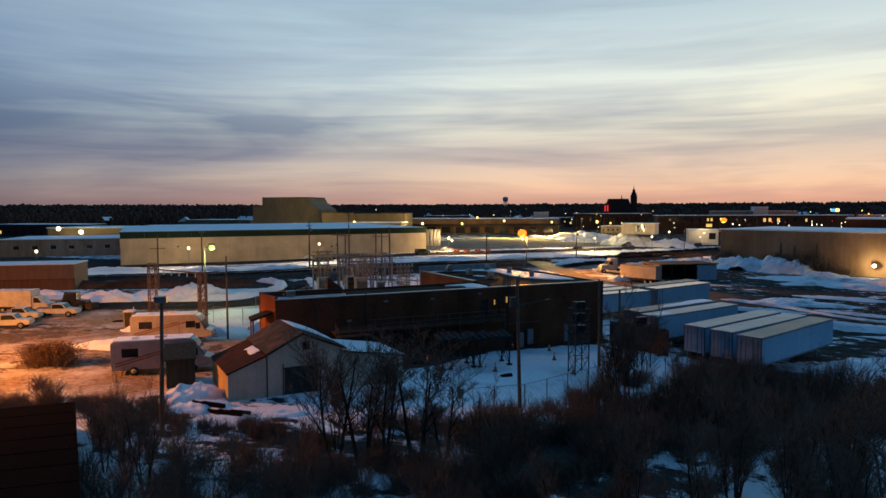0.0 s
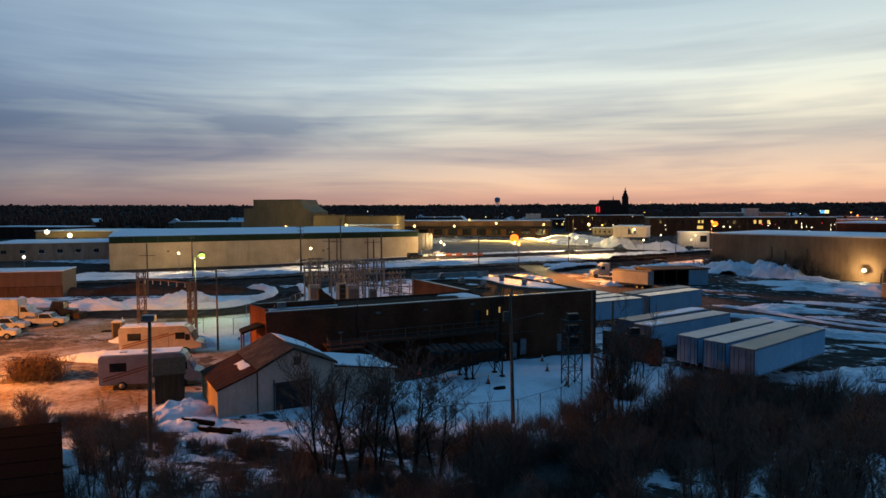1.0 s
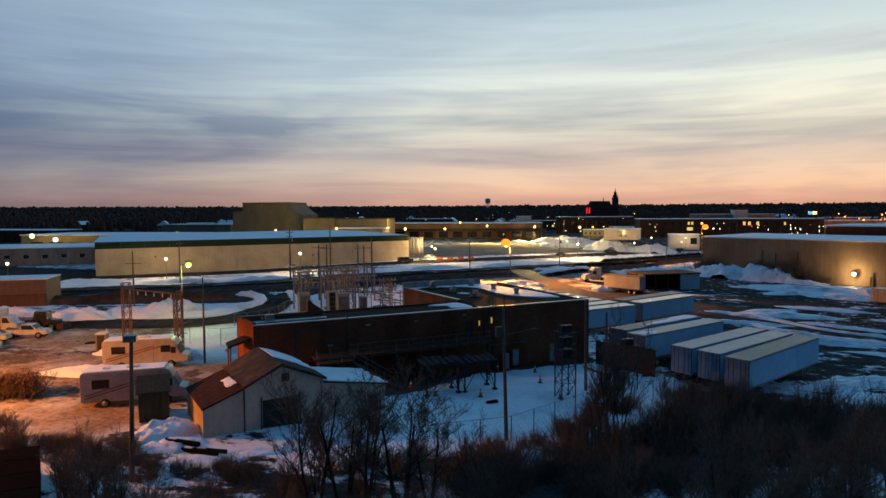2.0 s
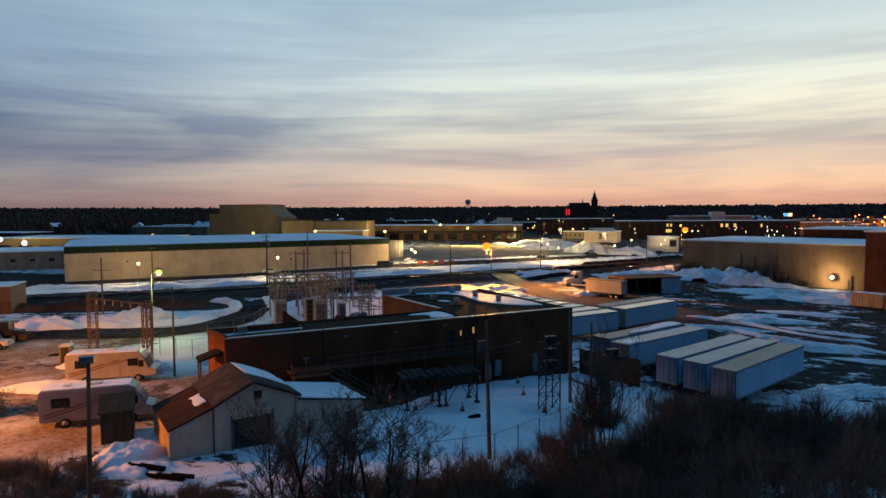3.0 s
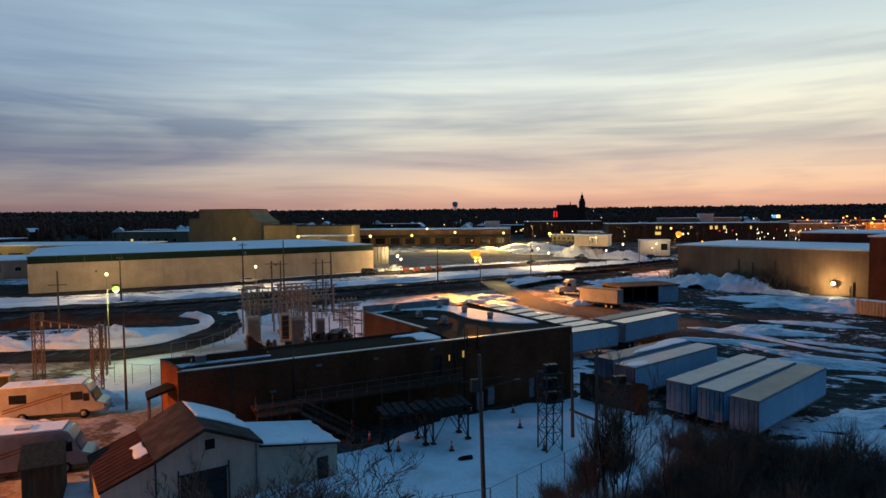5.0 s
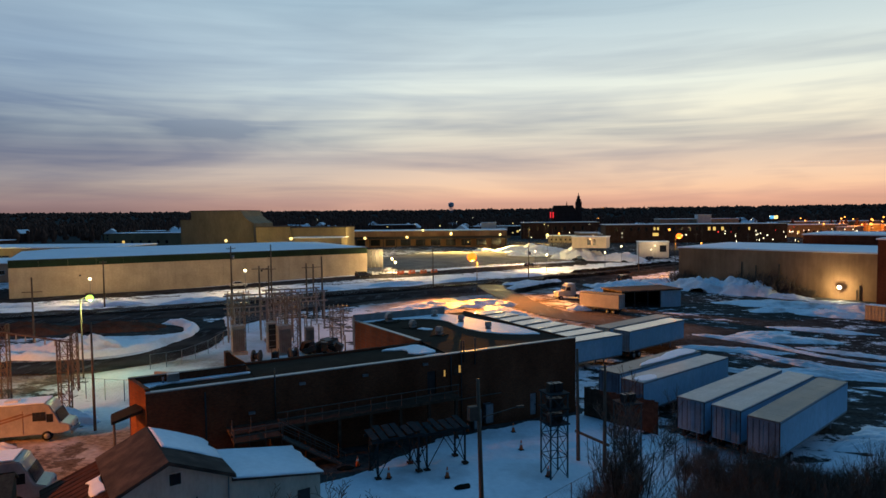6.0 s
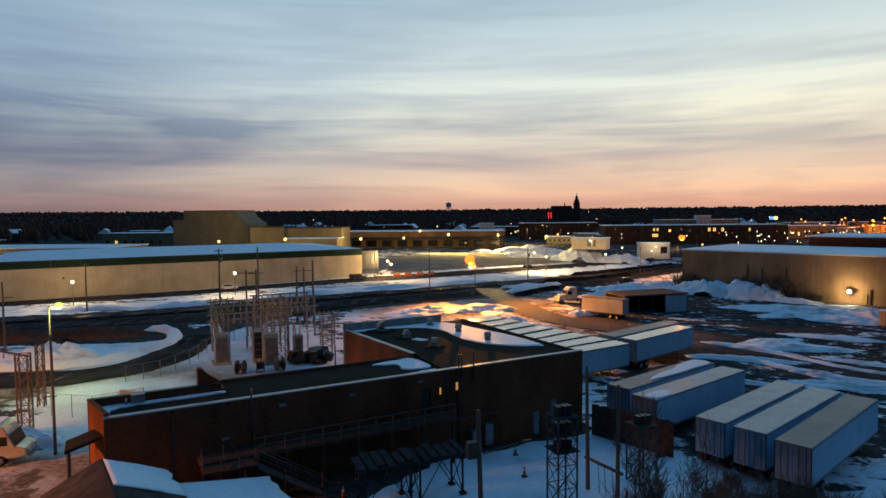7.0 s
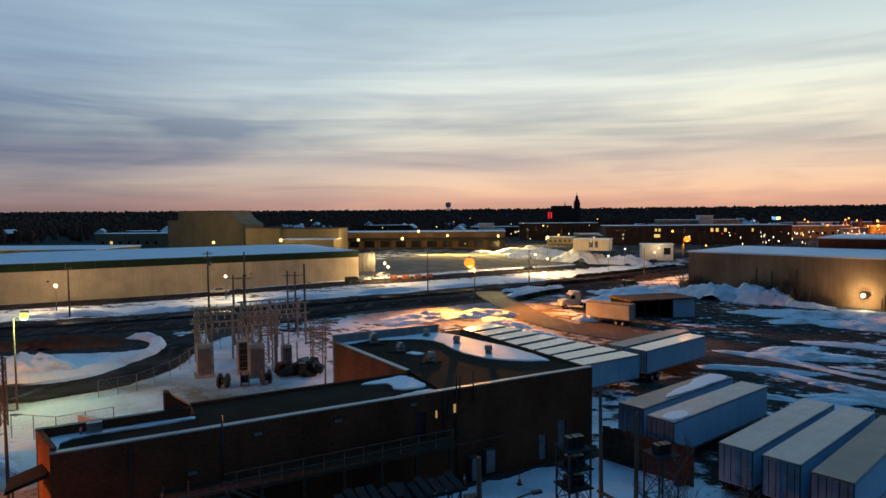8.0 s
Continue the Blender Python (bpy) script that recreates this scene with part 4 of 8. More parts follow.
def snow_sheet(name, label, x, y, rz, z, outline, seed, thick=0.12):
    """A thin uneven sheet of lying snow with a wavy edge."""
    rng = random.Random(seed)
    pts = []
    n = len(outline)
    for i in range(n):
        p0, p1, p2, p3 = (Vector(outline[(i + k) % n]) for k in (-1, 0, 1, 2))
        for k in range(5):
            t = k / 5
            q = 0.5 * ((2 * p1) + (p2 - p0) * t + (2 * p0 - 5 * p1 + 4 * p2 - p3) * t * t + (3 * p1 - p0 - 3 * p2 + p3) * t ** 3)
            pts.append(q + Vector((rng.uniform(-0.08, 0.08), rng.uniform(-0.08, 0.08))))
    bm = bmesh.new()
    low = [bm.verts.new((p.x, p.y, 0)) for p in pts]
    cx, cy = sum(p.x for p in pts) / len(pts), sum(p.y for p in pts) / len(pts)
    top = [bm.verts.new((p.x + (cx - p.x) * 0.03, p.y + (cy - p.y) * 0.03, thick)) for p in pts]
    for i in range(len(pts)):
        j = (i + 1) % len(pts)
        bm.faces.new((low[i], low[j], top[j], top[i]))
    f = bm.faces.new(top)
    bmesh.ops.triangulate(bm, faces=[f])
    bmesh.ops.recalc_face_normals(bm, faces=bm.faces)
    ob = single(name, bm, ROOF_SNOW, label, "snow", "snow lying on roofs", smooth_shade=False)
    ob.matrix_basis = pose(x, y, z, 0, 0, rz)
    return ob


ROOF_Z = A_H - 0.16
snow_sheet("roof_snow", "white snow patch lying on the black wing roof", *A0, A_TURN, ROOF_Z,
           [(25.9, 21.2), (26.2, 22.3), (33, 22.3), (37.0, 22.3), (38.6, 20), (39.4, 15), (40.2, 10.5), (40.3, 5.2), (39.2, 4.7), (36.8, 6.4), (35.2, 8.8), (34.7, 12.3), (35.2, 16.8), (34, 19.5), (31.5, 20.7), (28.7, 21.2)], 3, 0.09)
snow_sheet("roof_snow", "thin snow strip along the roof edge", *A0, A_TURN, ROOF_Z - 0.14, [(17.3, 0.5), (20.3, 1.2), (23.1, 1.4), (25.9, 1.9), (26.2, 0.6), (22.8, 0.46), (20, 0.46)], 4, 0.1)
snow_sheet("roof_snow", "snow patch in the roof corner", *A0, A_TURN, ROOF_Z - 0.14, [(21.9, 5.9), (24.7, 6.6), (26, 6.7), (26.4, 5.5), (26.4, 3.2), (25.6, 2.6), (23.8, 3.2), (24.0, 4.9)], 5, 0.1)
snow_sheet("roof_snow", "blue-shadowed snow in the parapet trough", *A0, A_TURN, ROOF_Z - 0.16, [(0.75, 1.3), (0.45, 4.1), (4, 4.15), (8.7, 4.15), (8.5, 3.6), (5.3, 3.5), (2.4, 3.5), (1.2, 2.8)], 6, 0.1)
snow_sheet("roof_snow", "melting snow streak on the wing roof", *A0, A_TURN, ROOF_Z, [(29.9, 14.2), (30.6, 14.6), (31.3, 13.2), (30.6, 12.8)], 7, 0.06)


def roof_vent():
    v = thing("roof_vent", "squat weathered metal roof ventilator", "vent", 0, 0, 0, "ventilators on the brick building roof", z=0)
    bm = bmesh.new()
    rim = [(1.9 + 0.5 * math.sin(2.3 * k) + 0.3 * math.cos(5.1 * k)) for k in range(14)]
    slab(bm, [(r * math.cos(2 * math.pi * k / 14), 0.8 * r * math.sin(2 * math.pi * k / 14)) for k, r in enumerate(rim)], 0.0, 0.115)
    part("flashing_skirt", bm, TAR, v, "bare tarred skirt free of snow")
    box_part("curb", v, CONCRETE, -0.55, 0.55, -0.55, 0.55, 0.1, 0.4, 0.03)
    bm = bmesh.new()
    bm_prism(bm, [(-0.72, 0.62), (-0.5, 1.05), (-0.25, 1.35), (0.25, 1.35), (0.5, 1.05), (0.72, 0.62)], -0.62, 0.62)
    bm_bevel(bm, 0.05, 2)
    part("hood", bm, PORCELAIN, v, "domed pale metal hood")
    tube_part("neck", v, GALV, (0, 0, 0.4), (0, 0, 0.7), 0.45, None, 12)
    return v


vent = roof_vent()
for i, (a, b) in enumerate([(29.1, 20.4), (29.8, 15.2), (35.5, 20.6), (30.4, 9.8), (36.4, 15.4), (36.6, 9.6)]):
    x, y = local(A0, A_TURN, a, b)
    m = pose(x, y, ROOF_Z, 0, 0, 30 + 13 * i) @ Matrix.Diagonal((0.75, 0.75, 0.82, 1))
    if i:
        copy_thing(vent, m)
    else:
        vent.matrix_basis = m


# ---- the gabled shed with its lean-to and annexe ----
def gabled_shed():
    s = thing("gabled_shed", "grey stucco shed with gable, red lean-to roof and snowy annexe", "shed", *SHED, SHED_TURN, z=0.0)
    D, T, L = 7.1, 0.25, 9.8
    zl, zj, za, zr, xj, xa = 3.3, 4.5, 6.0, 4.42, 3.15, 6.15
    d0, d1, zd = 4.6, 7.6, 3.1
    # front wall as a profile with a real doorway: pieces either side of the door
    bm = bmesh.new()
    bm_prism(bm, [(0, 0.3), (d0, 0.3), (d0, 5.1), (xj, zj - 0.12), (0, zl - 0.1)], 0, T)
    bm_prism(bm, [(d1, 0.3), (L, 0.3), (L, zr - 0.05), (d1, 5.28)], 0, T)
    bm_prism(bm, [(d0, zd), (d1, zd), (d1, 5.28), (xa, za - 0.1), (d0, 5.1)], 0, T)
    part("front_wall", bm, STUCCO, s, "stained grey stucco front")
    bm = bmesh.new()
    bm_prism(bm, [(0, 0.3), (L, 0.3), (L, zr - 0.05), (xa, za - 0.1), (xj, zj - 0.12), (0, zl - 0.1)], D - T, D)
    part("back_wall", bm, STUCCO, s)
    box_part("west_wall", s, WALL_OCHRE, 0, T, T, D - T, 0.3, zl - 0.12, label="side wall under the lean-to, tinted as lamp-lit")
    box_part("east_wall", s, STUCCO, L - T, L, T, D - T, 0.3, zr - 0.1)
    d = box_part("door", s, DARK_METAL, d0 + 0.02, d1 - 0.02, 0.14, 0.2, 0.35, zd - 0.02, label="dark roller door")
    for k in range(7):
        box_part("slat", d, DARK_METAL, d0 + 0.04, d1 - 0.04, 0.11, 0.138, 0.4 + k * 0.385, 0.74 + k * 0.385)
    for x0, x1 in ((d0 - 0.15, d0), (d1, d1 + 0.15)):
        box_part("door_frame", s, STUCCO, x0, x1, -0.04, -0.002, 0.35, zd + 0.15)
    box_part("lintel", s, DARK_METAL, d0 - 0.1, d1 + 0.1, -0.05, -0.003, zd, zd + 0.12)
    for x in (d0 - 0.1, d1 + 0.1):
        tube_part("door_post", s, DARK_METAL, (x, -0.1, 0.4), (x, -0.1, zd + 0.45), 0.05)
    w = box_part("gable_window", s, GLASS_DARK, 6.2, 6.85, -0.03, -0.003, 4.55, 5.25, label="small dark gable window")
    for q in ((6.12, 6.2, 4.47, 5.33), (6.85, 6.93, 4.47, 5.33), (6.2, 6.85, 4.47, 4.55), (6.2, 6.85, 5.25, 5.33)):
        box_part("frame", w, STUCCO, q[0], q[1], -0.06, -0.004, q[2], q[3])
    # roofs
    e = -0.08
    bm = bmesh.new()
    bm_prism(bm, [(e, zl - 0.13), (e, zl), (xj + 0.05, zj + 0.02), (xj + 0.05, zj - 0.12)], -0.14, D + 0.15)
    lean = part("lean_to_roof", bm, ROOF_RED, s, "rust-red metal lean-to roof")
    for k in range(12):
        y = -0.1 + k * 0.64
        bm = bmesh.new()
        bm_prism(bm, [(e, zl + 0.004), (e, zl + 0.03), (xj + 0.04, zj + 0.05), (xj + 0.04, zj + 0.024)], y, y + 0.05)
        part("seam", bm, ROOF_RED, lean)
    bm = bmesh.new()
    bm_prism(bm, [(xj + 0.06, zj - 0.05), (xj - 0.1, zj + 0.13), (xa, za + 0.12), (xa, za - 0.06)], -0.3, D + 0.2)
    part("west_roof", bm, ROOF_BROWN, s, "brown shingle roof slope")
    bm = bmesh.new()
    bm_prism(bm, [(xa, za - 0.06), (xa, za + 0.12), (L + 0.2, zr + 0.06), (L + 0.2, zr - 0.08)], -0.3, D + 0.2)
    part("east_roof", bm, ROOF_BROWN, s)
    for x0, x1, z0, z1 in ((xj - 0.1, xa, zj + 0.0, za - 0.05), (xa + 0.01, L + 0.2, za - 0.05, zr - 0.1)):
        bm = bmesh.new()
        bm_prism(bm, [(x0, z0 - 0.06), (x0, z0 + 0.1), (x1, z1 + 0.1), (x1, z1 - 0.06)], -0.35, -0.302)
        part("barge_board", bm, ROOF_BROWN, s)
    # annexe, its roof falling on from the shed's eaves
    bm = bmesh.new()
    bm_prism(bm, [(L + 0.02, 0.0), (15.7, 0.0), (15.7, 2.95), (L + 0.02, 3.95)], 0.1, 0.35)
    part("annexe_front", bm, STUCCO, s, "grey rendered annexe wall")
    box_part("annexe_side", s, STUCCO, 15.45, 15.7, 0.36, 5.6, 0.0, 2.9)
    box_part("annexe_back", s, STUCCO, L + 0.02, 15.44, 5.6, 5.85, 0.0, 2.9)
    box_part("annexe_door", s, DARK_METAL, 14.1, 14.95, 0.04, 0.098, 0.3, 2.2)
    bm = bmesh.new()
    bm_prism(bm, [(L + 0.02, 3.97), (L + 0.02, 4.1), (15.95, 3.06), (15.95, 2.94)], -0.1, 6.0)
    part("annexe_roof", bm, ROOF_BROWN, s)
    tube_part("downpipe", s, GALV, (9.6, -0.06, 0.5), (9.6, -0.06, 4.3), 0.045)
    tube_part("downpipe", s, DARK_METAL, (xj, -0.06, 0.5), (xj, -0.06, 4.3), 0.05)
    return s


SHED, SHED_TURN = (-24.13, 44.44), 39.2
gabled_shed()


def slope_snow(name, label, o, rz, profile, y0, y1, seed, thick=1.0):
    """Snow lying on a roof slope: a soft slab with a wavy lower edge."""
    rng = random.Random(seed)
    bm = bmesh.new()
    n, m = 22, 12
    grid, base = [], []
    for j in range(n + 1):
        row, brow = [], []
        for i in range(m + 1):
            t = i / m
            k = t * (len(profile) - 1)
            a, b = profile[min(int(k), len(profile) - 2)], profile[min(int(k), len(profile) - 2) + 1]
            f = k - min(int(k), len(profile) - 2)
            x, z = a[0] + (b[0] - a[0]) * f, a[1] + (b[1] - a[1]) * f
            y = y0 + (y1 - y0) * j / n
            edge = min(t, 1 - t, j / n * 2, (1 - j / n) * 2)
            w = noise.noise(Vector((x * 0.8, y * 0.8, seed)))
            xx = x + (0.4 * w if i == m else 0) + (0.5 * w * (1 - t) if thick < 1 else 0)
            h = (0.04 + 0.13 * smooth(edge * 5) * (1 + 0.35 * w)) * thick
            row.append(bm.verts.new((xx, y + ((0.12 if thick == 1 else 0.7) * w if j in (0, n) else 0), z + float(h))))
            brow.append(bm.verts.new((xx, y, z)))
        grid.append(row)
        base.append(brow)
    for j in range(n):
        for i in range(m):
            bm.faces.new((grid[j][i], grid[j][i + 1], grid[j + 1][i + 1], grid[j + 1][i]))
    ring = [(0, i) for i in range(m)] + [(j, m) for j in range(n)] + [(n, m - i) for i in range(m)] + [(n - j, 0) for j in range(n)]
    for (j0, i0), (j1, i1) in zip(ring, ring[1:] + ring[:1]):
        bm.faces.new((base[j0][i0], base[j1][i1], grid[j1][i1], grid[j0][i0]))
    bmesh.ops.recalc_face_normals(bm, faces=bm.faces)
    ob = single(name, bm, ROOF_SNOW, label, "snow", "snow lying on roofs", smooth_shade=True)
    ob.matrix_basis = pose(*o, 0, 0, 0, rz)
    return ob


slope_snow("roof_snow", "thick snow on the shed's roof slope", SHED, SHED_TURN, [(6.3, 6.08), (8.1, 5.33), (10.0, 4.49)], 2.7, 7.2, 11)
slope_snow("roof_snow", "thick snow covering the annexe roof", SHED, SHED_TURN, [(9.9, 4.09), (12.6, 3.62), (15.9, 3.07)], -0.05, 5.9, 12)
slope_snow("roof_snow", "slipped remnant of snow in the roof valley", SHED, SHED_TURN, [(2.2, 4.16), (2.7, 4.36), (3.1, 4.52)], 1.8, 4.4, 13, 0.45)


# ---- trailers ----
def semi_trailer(name, L, roof, label, group, side=None):
    t = thing(name, label, "trailer", 0, 0, 0, group, z=0)
    W, z0, z1 = 2.6, 1.15, 4.1
    bm = bmesh.new()
    bm_box(bm, 0.06, L, -W / 2, W / 2, z0, z1 - 0.03)
    bm_bevel(bm, 0.04)
    part("body", bm, side or TR_SIDE, t, "dull box body")
    bm = bmesh.new()
    bm_box(bm, 0.02, L - 0.02, -W / 2 + 0.03, W / 2 - 0.03, z1 - 0.032, z1 + 0.02)
    top = part("roof", bm, roof, t, "ribbed metal roof")
    n = int(L / 1.6)
    for k in range(1, n):
        box_part("roof_bow", top, roof, k * L / n - 0.03, k * L / n + 0.03, -W / 2 + 0.04, W / 2 - 0.04, z1 + 0.0205, z1 + 0.0235)
    for y0, y1 in ((-W / 2 + 0.07, -0.02), (0.02, W / 2 - 0.07)):
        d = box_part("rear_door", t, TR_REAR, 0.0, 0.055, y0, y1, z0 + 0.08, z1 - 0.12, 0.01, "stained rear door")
        for q in (0.3, 0.8):
            tube_part("lock_rod", d, RUST, (-0.03, y0 + q, z0 + 0.1), (-0.03, y0 + q, z1 - 0.15), 0.02, None, 6)
    for y in (-W / 2 + 0.035, W / 2 - 0.035):
        box_part("corner_post", t, RUST, -0.02, 0.058, y - 0.034, y + 0.034, z0, z1 - 0.06)
    box_part("header", t, GALV, -0.02, 0.058, -W / 2 + 0.07, W / 2 - 0.07, z1 - 0.115, z1 - 0.04)
    for y in (-W / 2 - 0.006, W / 2 + 0.006):
        box_part("bottom_rail", t, GALV, 0.08, L - 0.05, y - 0.012, y + 0.012, z0, z0 + 0.16)
        box_part("top_rail", t, GALV, 0.08, L - 0.05, y - 0.012, y + 0.012, z1 - 0.17, z1 - 0.05)
    for y in (-0.5, 0.5):
        box_part("chassis_beam", t, RUST, 0.2, L - 0.4, y - 0.07, y + 0.07, z0 - 0.28, z0 - 0.005)
    for x in (1.2, 2.5):
        tube_part("axle", t, RUST, (x, -1.1, 0.5), (x, 1.1, 0.5), 0.07)
        for y in (-1.02, 1.02):
            w = tube_part("wheel", t, TYRE, (x, y - 0.25, 0.5), (x, y + 0.25, 0.5), 0.5, None, 18)
            s = 0.26 if y > 0 else -0.26
            tube_part("rim", w, RIM, (x, y + s - 0.02, 0.5), (x, y + s + 0.02, 0.5), 0.28, None, 14)
    for y in (-0.75, 0.75):
        box_part("landing_leg", t, GALV, L - 3.1, L - 2.95, y - 0.07, y + 0.07, 0.06, z0 - 0.01)
        box_part("landing_foot", t, RUST, L - 3.2, L - 2.85, y - 0.16, y + 0.16, 0.0, 0.06)
    box_part("underride_bar", t, RUST, 0.05, 0.15, -1.1, 1.1, 0.5, 0.62)
    for y in (-0.7, 0.7):
        box_part("bar_hanger", t, RUST, 0.06, 0.14, y - 0.05, y + 0.05, 0.62, z0)
    for y in (-1.2, 1.2):
        tube_part("tail_lamp", t, ORANGE, (-0.03, y, z0 + 0.03), (-0.005, y, z0 + 0.03), 0.05, None, 8)
    return t


G = "semi-trailers parked in the lorry park"
KINDS = {
    "frost": semi_trailer("semi_trailer", 16.6, TR_ROOF, "white box semi-trailer with a frosted roof", G),
    "grey": semi_trailer("semi_trailer", 16.6, TR_ROOF_GREY, "white box semi-trailer with a bare grey roof", G),
    "wet": semi_trailer("semi_trailer", 14.6, TR_ROOF_WET, "white box semi-trailer with a wet shining roof", G),
}
used = set()


def park(kind, nr, ang, z=-0.75, tilt=0.0):
    """Park a trailer by the place of the right corner of its rear end."""
    a = radians(ang)
    m = pose(nr[0] - math.sin(a) * 1.3, nr[1] + math.cos(a) * 1.3, z, 0, -tilt, ang)
    if kind in used:
        return copy_thing(KINDS[kind], m)
    used.add(kind)
    KINDS[kind].matrix_basis = m
    return KINDS[kind]


park("grey", (22.7, 65.6), 46.3, -0.75, 0.8)
park("frost", (20.7, 68.5), 45.4, -0.75, 0.5)
park("frost", (18.45, 70.9), 45.0, -0.75, 0.5)
park("frost", (14.4, 76.7), 43.0, -0.6, 0.3)
park("grey", (12.8, 80.6), 44.0, -0.7)
park("wet", (18.6, 103.8), 44.5, -0.5)
park("grey", (16.3, 106.2), 44.5, -0.5)
for k in range(8):
    fx, fy = 17.3 - 2.28 * k, 102.2 + 2.25 * k
    ang = 37 + min(k, 3) * 2.3
    park("wet", (fx - 14.6 * math.cos(radians(ang)), fy - 14.6 * math.sin(radians(ang))), ang, -0.6 + 0.1 * k)
snow_sheet("roof_snow", "lumpy leftover snow on a bare trailer roof", 11.9, 81.5, 44, 3.45, [(4.5, -0.8), (8, -1.1), (12.5, -1.15), (16.2, -1.0), (16.2, 0.7), (13, 0.9), (10, 0.2), (7, 0.0)], 21, 0.07)
snow_sheet("roof_snow", "thin leftover snow at the end of a trailer roof", 13.5, 77.65, 43, 3.52, [(0.4, -1.0), (2.6, -1.1), (3.4, -0.2), (2.0, 0.3), (0.5, 0.1)], 22, 0.08)
short = semi_trailer("pup_trailer", 8.8, WALL_TAN, "short cream pup trailer lit orange by the street lamp", G, PUP_PAINT)
short.matrix_basis = pose(24.2 + 0.8, 141.0 + 1.02, -0.1, 0, 0, 143)


def storage_box(x, y, rz, L, z=None):
    """Container on the ground at the edge of the yard."""
    c = thing("storage_container", "dull grey steel storage container", "container", x, y, rz, "storage containers", z=z)
    bm = bmesh.new()
    n = int(L / 0.28)
    prof = []
    for k in range(n):
        prof += [(k * L / n, -1.3 if k % 2 else -1.25), ((k + 0.7) * L / n, -1.3 if k % 2 else -1.25)]
    lo = [bm.verts.new((px, py, 0.15)) for px, py in prof]
    hi = [bm.verts.new((px, py, 2.75)) for px, py in prof]
    for i in range(len(prof) - 1):
        bm.faces.new((lo[i], lo[i + 1], hi[i + 1], hi[i]))
    part("corrugated_side", bm, WALL_GREY, c)
    box_part("shell", c, WALL_GREY, 0, L, -1.2, 1.3, 0.12, 2.78)
    box_part("top_rail", c, WALL_GREY, -0.02, L + 0.02, -1.34, -1.2, 2.76, 2.9)
    box_part("bottom_rail", c, RUST, -0.02, L + 0.02, -1.34, -1.2, 0.0, 0.15)
    box_part("roof", c, ROOF_SNOW, 0.0, L, -1.19, 1.3, 2.785, 2.95, 0.03)
    return c


def brown_shed():
    b = thing("metal_shed", "tall brown corrugated metal shed lit orange", "shed", -110.0, 90.5, 23.0, z=0.0)
    L, D, z0, zm, z1 = 27.0, 8.0, 1.2, 4.0, 6.7
    for k in range(18):
        x = k * L / 18
        box_part("lower_panel", b, RUST_WALL, x + 0.01, x + L / 18 - 0.01, 0.0, 0.2, z0, zm - 0.02, 0.03)
        box_part("upper_panel", b, SHED_WALL, x + 0.01, x + L / 18 - 0.01, -0.06, 0.2, zm, z1, 0.03)
    box_part("east_wall", b, SHED_WALL, L - 0.2, L, 0.21, D, z0, z1)
    box_part("back_wall", b, SHED_WALL, 0, L - 0.21, D - 0.2, D, z0, z1)
    box_part("roof", b, ROOF_SNOW, -0.1, L + 0.1, -0.2, D + 0.1, z1 + 0.004, z1 + 0.18, 0.04, "thin snow on a flat metal roof")
    box_part("girt", b, RUST, 0, L, -0.1, -0.062, zm - 0.02, zm + 0.1)
    return b


brown_shed()


def open_shelter():
    b = thing("open_shelter", "open-fronted lorry shelter with a brown roof", "shelter", 26.2, 148.6, 21.0, z=0.0)
    L, D = 14.6, 7.5
    box_part("roof", b, ROOF_BROWN, -0.3, L + 0.2, -0.4, D + 0.3, 3.55, 3.85, 0.04, "flat brown shelter roof")
    box_part("back_wall", b, BOARD, 0, L, D - 0.2, D, -0.5, 3.54)
    box_part("west_wall", b, BOARD, 0, 0.2, 0, D - 0.21, -0.5, 3.54)
    box_part("east_wall", b, TR_SIDE, L - 0.2, L, 0.2, D - 0.21, -0.5, 3.54)
    for k in range(4):
        box_part("front_panel", b, TR_SIDE, 9.6 + k * 1.25, 10.83 + k * 1.25, 0.0, 0.15, -0.4, 3.54, 0.02, "pale blue front panel")
    for x in (3.2, 6.4, 9.4):
        box_part("post", b, DARK_METAL, x - 0.1, x + 0.1, 0.0, 0.2, -0.4, 3.54)
    return b


open_shelter()
storage_box(71.6, 141.6, -50, 6.0)
storage_box(75.6, 136.6, -50, 6.0)


